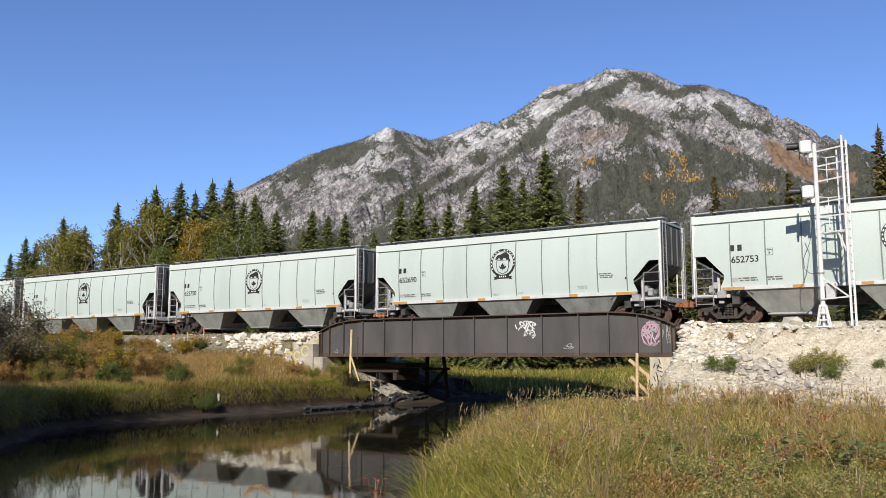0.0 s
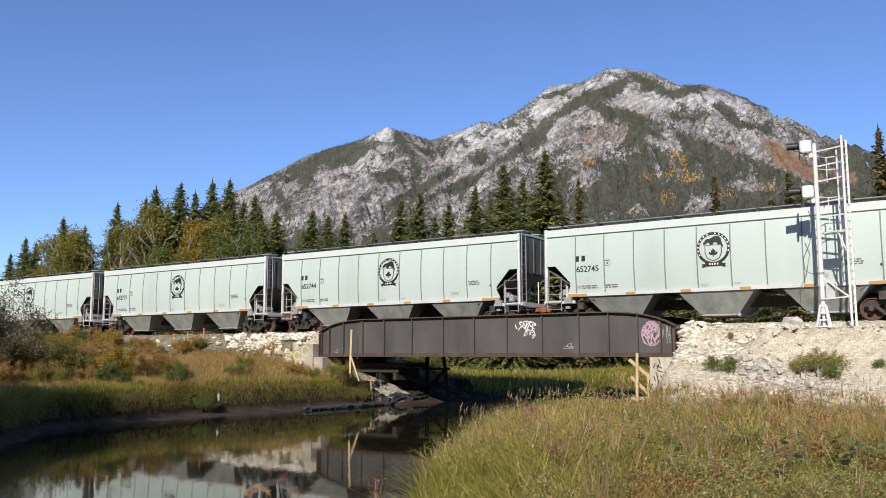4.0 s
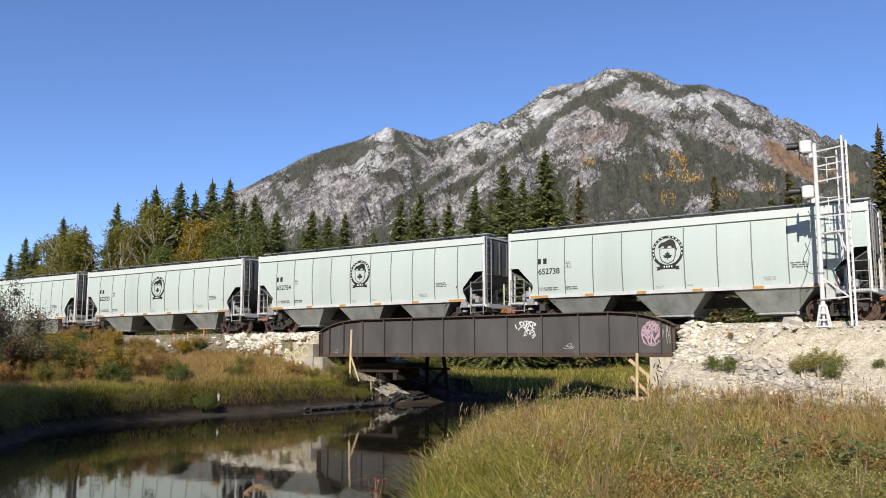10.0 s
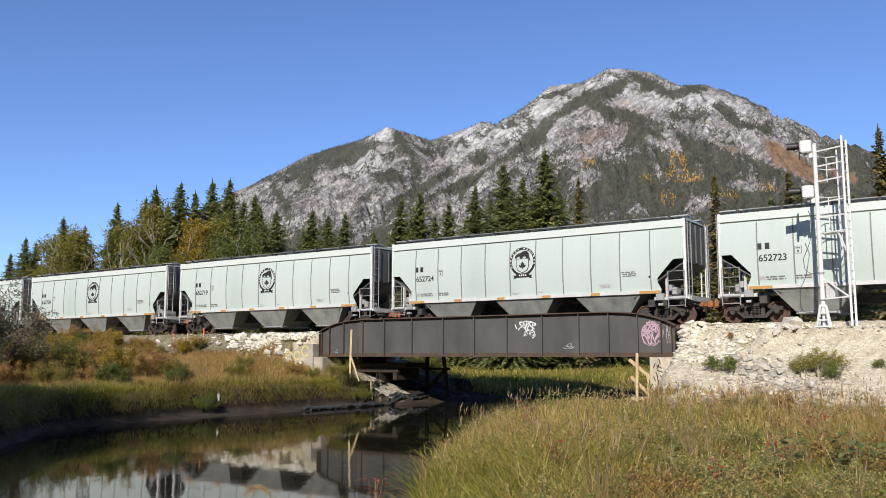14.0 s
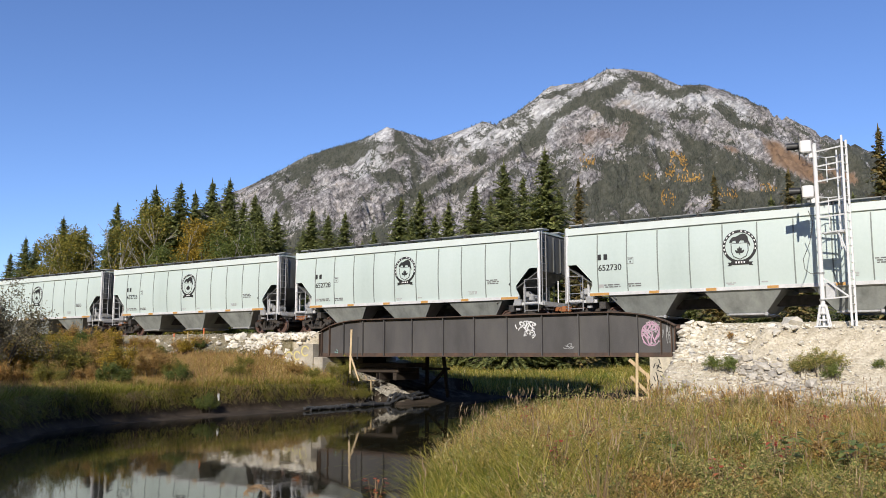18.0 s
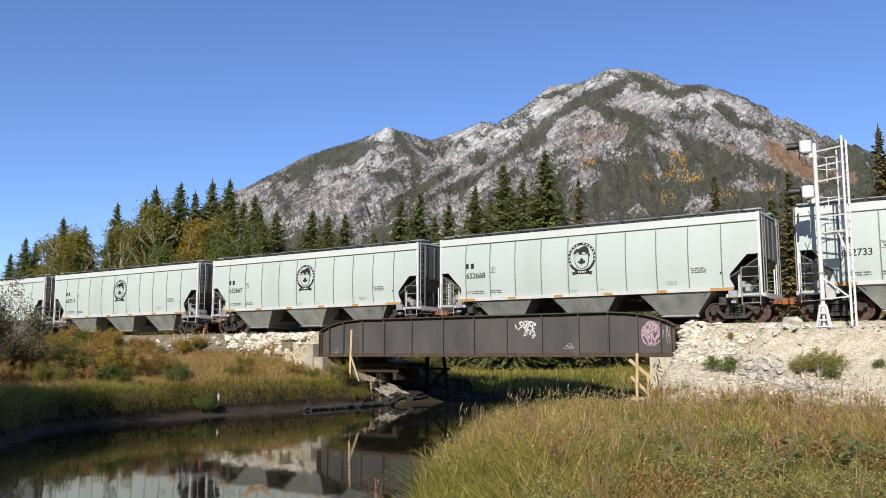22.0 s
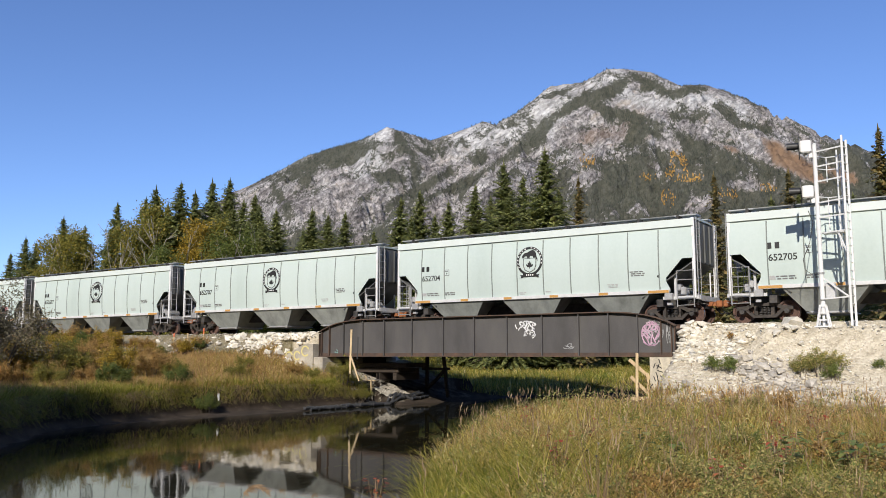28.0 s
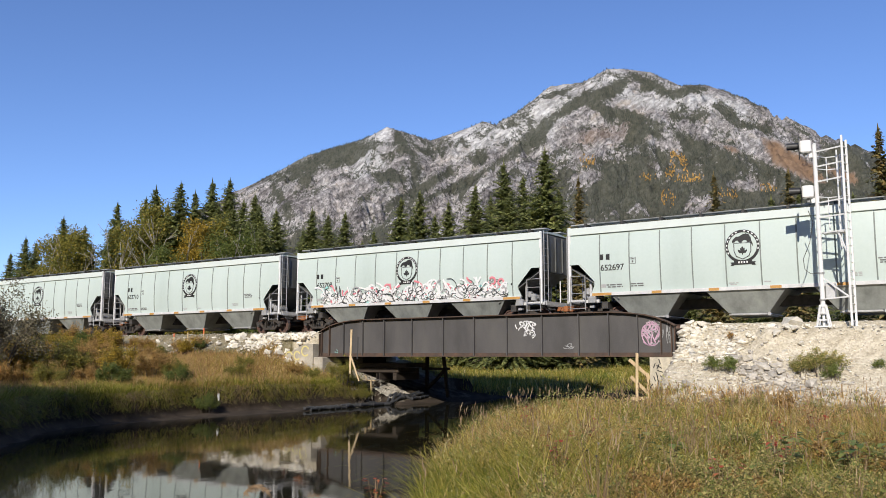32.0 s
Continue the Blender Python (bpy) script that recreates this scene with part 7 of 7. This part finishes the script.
def build_girder_graffiti():
    """Spray marks on the girder, drawn as plain strokes."""
    y = -2.775
    for mt, lab, cx, cz, w, h, count, lw, seed in ((SPRAY_WHITE, "white spray-painted scrawl", 2.83, 1.36, 1.0, 0.42, 15, 0.045, 1), (SPRAY_WHITE, "white spray-painted scrawl", 3.02, 0.98, 0.55, 0.36, 8, 0.04, 2), (PINK, "pink spray-painted scrawl", 8.83, 0.92, 0.74, 0.95, 22, 0.05, 3), (SPRAY_GREY, "pale spray outline", 8.95, 1.0, 0.75, 0.95, 9, 0.022, 4), (SPRAY_GREY, "grey spray-painted scrawl", 4.98, 0.42, 0.62, 0.22, 8, 0.025, 5), (SPRAY_GREY, "white spray strokes", 9.58, 0.9, 0.14, 1.0, 9, 0.022, 6), (TEAL, "small pale blue spray mark", -8.72, 0.2, 0.16, 0.2, 3, 0.025, 7)):
        r = random.Random(seed * 13)
        sh = Shape()
        for i in range(count):
            x = cx - w / 2 + w * (i + 0.5) / count
            z0 = cz + r.uniform(-0.5, 0.2) * h
            pts = [(x, z0)]
            a = r.choice((1.4, 1.7, -1.2, 0.3)) + r.uniform(-0.4, 0.4)
            for k in range(4):
                a += r.uniform(-0.9, 0.9)
                qx, qz = pts[-1][0] + 0.3 * h * math.cos(a), pts[-1][1] + 0.3 * h * math.sin(a)
                far = math.hypot((qx - cx) / (w * 0.56), (qz - cz) / (h * 0.54))
                if far > 1:
                    qx, qz = cx + (qx - cx) / far, cz + (qz - cz) / far
                pts.append((qx, qz))
            for (ax, az), (bx, bz) in zip(pts, pts[1:]):
                if abs(ax - bx) + abs(az - bz) > 0.01:
                    sh.beam((ax, y - 0.002 * seed, az), (bx, y - 0.002 * seed, bz), 0.004, lw)
        part("graffiti_stroke", sh, mt, BRIDGE, lab)


def build_small_things():
    # beyond the track, behind the signal
    p = at(-6.22, TRACK_N + 3.2, 0)
    bin_ = thing("plastic_bin", "bright orange plastic bin standing beyond the track", "bin", pose(p.x, p.y, float(ground_height(p.x, p.y)) - 0.02, 0, 0, -TURN))
    part("tub", Shape().prism([(-0.26, 0.0), (0.26, 0.0), (0.31, 0.72), (-0.31, 0.72)][::-1], -0.26, 0.26), ORANGE_PAINT, bin_)
    part("rim", Shape().box(-0.34, -0.30, 0.72, 0.34, -0.24, 0.77).box(-0.34, 0.24, 0.72, 0.34, 0.30, 0.77).box(-0.34, -0.24, 0.72, -0.28, 0.24, 0.77).box(0.28, -0.24, 0.72, 0.34, 0.24, 0.77), ORANGE_PAINT, bin_)
    p = at(-6.15, TRACK_N + 4.0, 0)
    bar = thing("plastic_barrel", "blue plastic barrel on a low timber stand beyond the track", "barrel", pose(p.x, p.y, float(ground_height(p.x, p.y)) - 0.02, 0, 0, -TURN))
    part("stand", Shape().box(-0.5, -0.22, 0.0, -0.38, 0.22, 0.82).box(0.38, -0.22, 0.0, 0.5, 0.22, 0.82).box(-0.6, -0.24, 0.82, 0.6, 0.24, 0.88), TIMBER, bar)
    part("drum", Shape().tube((-0.62, 0, 1.10), (0.62, 0, 1.10), 0.22, 0.22, 18).tube((-0.25, 0, 1.10), (-0.19, 0, 1.10), 0.235, 0.235, 18).tube((0.19, 0, 1.10), (0.25, 0, 1.10), 0.235, 0.235, 18), BLUE, bar)
    # survey stakes
    for along_, h, mt, lab in ((-43.5, 0.50, ORANGE_PAINT, "orange-topped wooden survey stake"), (-40.75, 0.72, ORANGE_PAINT, "orange-topped wooden survey stake"), (-42.2, 0.45, FRESH_WOOD, "pale wooden survey stake")):
        x, y = at(along_, TRACK_N - 3.1, 0).xy
        z = float(ground_height(x, y))
        st = thing("survey_stake", lab, "stake", pose(x, y, z), "survey stakes")
        part("stake", Shape().box(-0.03, -0.02, -0.3, 0.03, 0.02, h * 0.55), FRESH_WOOD, st)
        part("stake_top", Shape().box(-0.031, -0.021, h * 0.55, 0.031, 0.021, h), mt, st)
    z = float(ground_height(-9.6, 36.75))
    st = thing("survey_stake", "short white marker stake in the bank grass", "stake", pose(-9.6, 36.75, z), "survey stakes")
    part("stake", Shape().box(-0.04, -0.03, -0.3, 0.04, 0.03, 0.2), WHITE, st)
    # leaning timber by the left end of the bridge
    tp = thing("timber_post", "tall pale timber post braced by a leaning strut", "post", pose(-4.65, 42.0, 0))
    part("upright", Shape().beam((0.085, 0, 1.6), (0.14, 0, 3.75), 0.12, 0.09), FRESH_WOOD, tp)
    part("strut", Shape().beam((0.10, -0.05, 2.55), (0.55, -0.12, 1.25), 0.09, 0.07), FRESH_WOOD, tp)
    part("dark_strap", Shape().beam((0.42, 0.15, 2.3), (0.45, 0.15, 3.4), 0.07, 0.05), BLACK, tp, "dark strap")
    # timber cribbing and trestle under the left end
    crib = thing("timber_cribbing", "stacked dark timber beams under the bridge end", "timber stack", track_pose(-28.9, TRACK_N - 0.7, 0))
    for z, a, b in ((1.72, -1.3, 1.9), (1.98, -1.2, 2.4)):
        for y in (-1.0, 0.6):
            part("timber", Shape().box(a, y - 0.15, z - 0.13, b, y + 0.15, z + 0.11, 0, 0.02), TIMBER, crib)
    for x in (-1.0, 0.6, 1.7):
        part("timber", Shape().box(x - 0.12, -1.2, 1.2, x + 0.12, 0.9, 1.58, 0, 0.02), TIMBER, crib)
    part("timber", Shape().box(-1.1, -1.25, 2.1, -0.4, 0.8, 2.36, 0, 0.02), TIMBER, crib)
    tr = thing("sawhorse", "small pale wooden sawhorse on the gravel bank", "sawhorse", track_pose(-28.2, TRACK_N - 3.2, 0.95))
    part("top_bar", Shape().beam((-0.7, 0, 0.30), (0.75, 0, 0.26), 0.12, 0.06), FRESH_WOOD, tr)
    part("leg", Shape().beam((-0.25, 0, 0.28), (-0.28, 0, 0.5), 0.06, 0.06), FRESH_WOOD, tr)
    part("leg", Shape().beam((0.2, 0, 0.3), (0.1, 0, 0.52), 0.06, 0.06), FRESH_WOOD, tr)
    part("leg", Shape().beam((-0.5, 0, 0.30), (-0.5, 0, -0.3), 0.07, 0.07).beam((0.5, 0, 0.28), (0.5, 0, -0.3), 0.07, 0.07), FRESH_WOOD, tr)
    # trestle legs beyond, under the far girder
    fl = thing("trestle_frame", "dark braced timber trestle frame under the bridge", "trestle", track_pose(-26.6, TRACK_N + 1.5, 0))
    for a, b in (((-0.9, 0, 0.3), (-0.9, 0, 2.45)), ((0.5, 0, 0.2), (0.2, 0, 2.45)), ((-1.2, 0, 1.75), (0.6, 0, 1.75)), ((-0.9, 0, 0.6), (0.4, 0, 1.8))):
        part("trestle_beam", Shape().beam(a, b, 0.16, 0.14), TIMBER, fl)
    # wooden forms by the right abutment
    fm = thing("timber_formwork", "pale wooden formwork frame beside the abutment", "formwork", pose(8.0, 35.5, 0))
    for nm, a, b, w in (("upright", (0.0, 0, 0.4), (0.06, 0, 2.58), 0.11), ("upright", (0.55, 0.2, 0.5), (0.52, 0.2, 1.75), 0.09), ("brace", (-0.25, 0.1, 2.3), (0.75, 0.25, 1.45), 0.14), ("brace", (-0.2, 0.1, 1.6), (0.7, 0.25, 0.75), 0.14), ("sill_board", (-0.2, 0.2, 0.7), (0.9, 0.3, 0.7), 0.14)):
        part(nm, Shape().beam(a, b, 0.06, w), FRESH_WOOD, fm)
    ps = thing("sheet_pile", "dark upright steel pile beside the abutment", "pile", pose(9.3, 36.2, 0))
    part("pile", Shape().box(-0.12, -0.12, -0.3, 0.12, 0.12, 2.4, 0, 0.02), GIRDER_RUST, ps)
    # dark erosion socks along the mud
    pts = [(-6.3, 38.6), (-5.9, 39.5), (-5.3, 40.0), (-4.8, 41.0), (-4.0, 41.8), (-3.5, 42.8), (-2.7, 43.5), (-2.2, 44.5), (-1.5, 45.2), (-0.9, 46.6)]
    r = random.Random(2)
    pts = [(ax + (bx - ax) * f + r.uniform(-0.09, 0.09), ay + (by - ay) * f + r.uniform(-0.12, 0.12)) for (ax, ay), (bx, by) in zip(pts, pts[1:]) for f in (0.0, 0.34, 0.67)]
    sk = thing("erosion_sock", "limp black erosion control sock along the mud", "erosion sock")
    for k, off in enumerate((0.0, 0.28, -0.2)):
        for (ax, ay), (bx, by) in zip(pts[k:], pts[k + 1:]):
            pa, pb = (ax + off, ay + r.uniform(-0.1, 0.1), 0), (bx + off, by, 0)
            za, zb = float(ground_height(pa[0], pa[1])) + 0.05, float(ground_height(pb[0], pb[1])) + 0.05
            part("sock_length", Shape().tube((pa[0], pa[1], max(za, 0.05) + r.uniform(0, 0.08)), (pb[0], pb[1], max(zb, 0.05) + r.uniform(0, 0.08)), 0.07, 0.07, 9), SOCK, sk)
    # a weathered pole behind the train
    pl = thing("wooden_pole", "weathered wooden pole behind the track", "pole", pose(-7.6, 68, float(ground_height(-7.6, 68))))
    part("pole", Shape().tube((0, 0, -0.5), (0, 0, 9.9), 0.24, 0.2, 10), PALE_BARK, pl)
    # broad-leaved plant and red weeds in the near grass
    def herb(name, x, y, mat, label, count, size, height, seed, group=""):
        q = np.random.RandomState(seed)
        z = float(ground_height(x, y))
        t = thing(name, label, "plant", pose(x, y, z), group)
        stem, lf = Shape(), Shape()
        for i in range(count):
            a, f = q.uniform(0, 6.283), q.uniform(0.35, 1.0)
            top = np.array([math.cos(a) * 0.22 * f * height, math.sin(a) * 0.22 * f * height, height * f])
            stem.tube((0, 0, 0), top, 0.006, 0.003, 5)
            o = np.array([math.cos(a), math.sin(a), q.uniform(-0.2, 0.5)])
            sd = np.array([-math.sin(a), math.cos(a), 0.0])
            L, W = size * q.uniform(0.7, 1.3), size * 0.32 * q.uniform(0.8, 1.2)
            pts = [top, top + o * L * 0.35 + sd * W, top + o * L * 0.7 + sd * W * 0.8 - np.array([0, 0, 0.1 * L]), top + o * L - np.array([0, 0, 0.3 * L]), top + o * L * 0.7 - sd * W * 0.8 - np.array([0, 0, 0.1 * L]), top + o * L * 0.35 - sd * W]
            pts.append(top + o * L * 0.5 - np.array([0, 0, 0.07 * L]))
            lf.add(pts, [(0, 1, 6), (1, 2, 6), (2, 3, 6), (3, 4, 6), (4, 5, 6), (5, 0, 6)])
        tagged(part("stem", stem, SEED, t), kind="stuff")
        tagged(part("foliage", lf, mat, t), kind="stuff")

    herb("broad_leaf_plant", 0.14, 6.2, BROAD_LEAF, "broad-leaved green plant with a yellowing leaf", 26, 0.24, 0.92, 1)
    herb("broad_leaf_plant", 5.0, 10.6, BROAD_LEAF, "broad-leaved green plant among the grass", 12, 0.20, 0.55, 2, "leafy plants in the meadow")
    herb("broad_leaf_plant", 4.3, 11.5, BROAD_LEAF, "broad-leaved green plant among the grass", 10, 0.18, 0.6, 3, "leafy plants in the meadow")
    herb("broad_leaf_plant", 5.9, 12.3, BROAD_LEAF, "broad-leaved green plant among the grass", 12, 0.16, 0.7, 4, "leafy plants in the meadow")
    for i, (x, y) in enumerate(((5.6, 13.6), (6.1, 13.1), (5.2, 13.1), (6.5, 12.6), (5.8, 12.3), (6.3, 11.7), (5.5, 11.5), (6.0, 11.1), (3.3, 12.6), (3.0, 13.1), (4.9, 12.5))):
        herb("broad_leaf_plant", x, y, BROAD_LEAF, "broad-leaved green plant among the grass", 16, 0.17, 0.80, 90 + i, "leafy plants in the meadow")
    q = random.Random(12)
    for i, (x, y) in enumerate(((1.55, 11.6), (5.4, 13.8), (4.7, 12.2), (2.6, 15.5), (-1.05, 13.7), (6.4, 11.6), (3.2, 9.9), (7.2, 16.4), (1.9, 19.5), (5.2, 17.5), (7.0, 22.2), (8.8, 20.5), (7.4, 19.0))):
        herb("red_weed", x, y, RED_LEAF, "reddish autumn weed in the meadow", 30, 0.085, q.uniform(0.65, 0.9), 20 + i, "red weeds in the meadow")
    for i in range(13):
        y = q.uniform(8.5, 24)
        x = q.uniform(0.10, 0.55) * y
        herb("brown_weed", x, y, SHRUB, "dark brown dry weed stalk in the meadow", 16, 0.05, q.uniform(0.7, 1.05), 60 + i, "dry weeds in the meadow")
    cu = thing("bent_grass", "bent dry grass plume over the water", "grass plume", pose(-3.05, 13.4, -0.1))
    part("stalk", Shape().path([(0, 0, -0.2), (-0.05, 0, 0.3), (0.02, 0, 0.5), (0.16, 0, 0.56), (0.32, 0, 0.52)], 0.007), SEED, cu)
    pm = Shape()
    qq = np.random.RandomState(3)
    for i in range(200):
        t = i / 200
        c = np.array([-0.02 + 0.36 * t, 0, 0.46 + 0.12 * math.sin(t * 3.0)])
        e = c + np.array([qq.uniform(0.0, 0.13), qq.uniform(-0.04, 0.04), qq.uniform(-0.13, 0.02)])
        pm.add([c + np.array([0, 0, 0.008]), c - np.array([0, 0, 0.008]), e], [(0, 1, 2)])
    part("plume", pm, SEED, cu)


build_trees()
build_shrubs()
build_rocks()
build_signal()
build_wing_walls()
build_girder_graffiti()
build_small_things()
build_grass()


# ---- what moves ----
# cars passed since the start, at some times
PASSED = [(0.0, 0.0), (3.0, 1.944), (6.0, 3.889), (9.0, 5.832), (13.0, 8.416), (16.0, 10.360), (19.0, 12.303), (23.0, 14.887), (28.0, 18.086), (32.0, 20.662)]


def passed(t):
    return float(np.interp(t, [p[0] for p in PASSED], [p[1] for p in PASSED]))


def share(ob, src):
    """Gives ob the same keys as src."""
    ad = ob.animation_data_create()
    ad.action = src.animation_data.action
    ad.action_slot = src.animation_data.action_slot


def motions():
    for car, i in MOVING:
        walk(car, [(t, track_pose(CAR_START + (i + k) * CAR_LENGTH, TRACK_N, RAIL_Z)) for t, k in PASSED])
    # the wheels roll as far as the train goes; all cars share the turning of the first one's wheels
    done = {}
    for ws, x in SPINNING:
        if x in done:
            ws.rotation_mode = "QUATERNION"
            share(ws, done[x])
            continue
        done[x] = ws
        walk(ws, [(k / FPS, pose(x, 0, WHEEL_R, 0, math.degrees(passed(k / FPS) * CAR_LENGTH / WHEEL_R) % 360, 0)) for k in range(0, 32 * FPS + 1)])
    first = MOVING[0][0]
    keyed = {}
    for tr in first.children:
        for ws in tr.children:
            if ws.animation_data:
                keyed[(round(tr.location.x, 2), round(ws.location.x, 2))] = ws
    for car, i in MOVING[1:]:
        for tr in car.children:
            for ws in tr.children:
                if ws.name.startswith("wheel"):
                    src = keyed[(round(tr.location.x, 2), round(ws.location.x, 2))]
                    ws.rotation_mode = "QUATERNION"
                    share(ws, src)


motions()
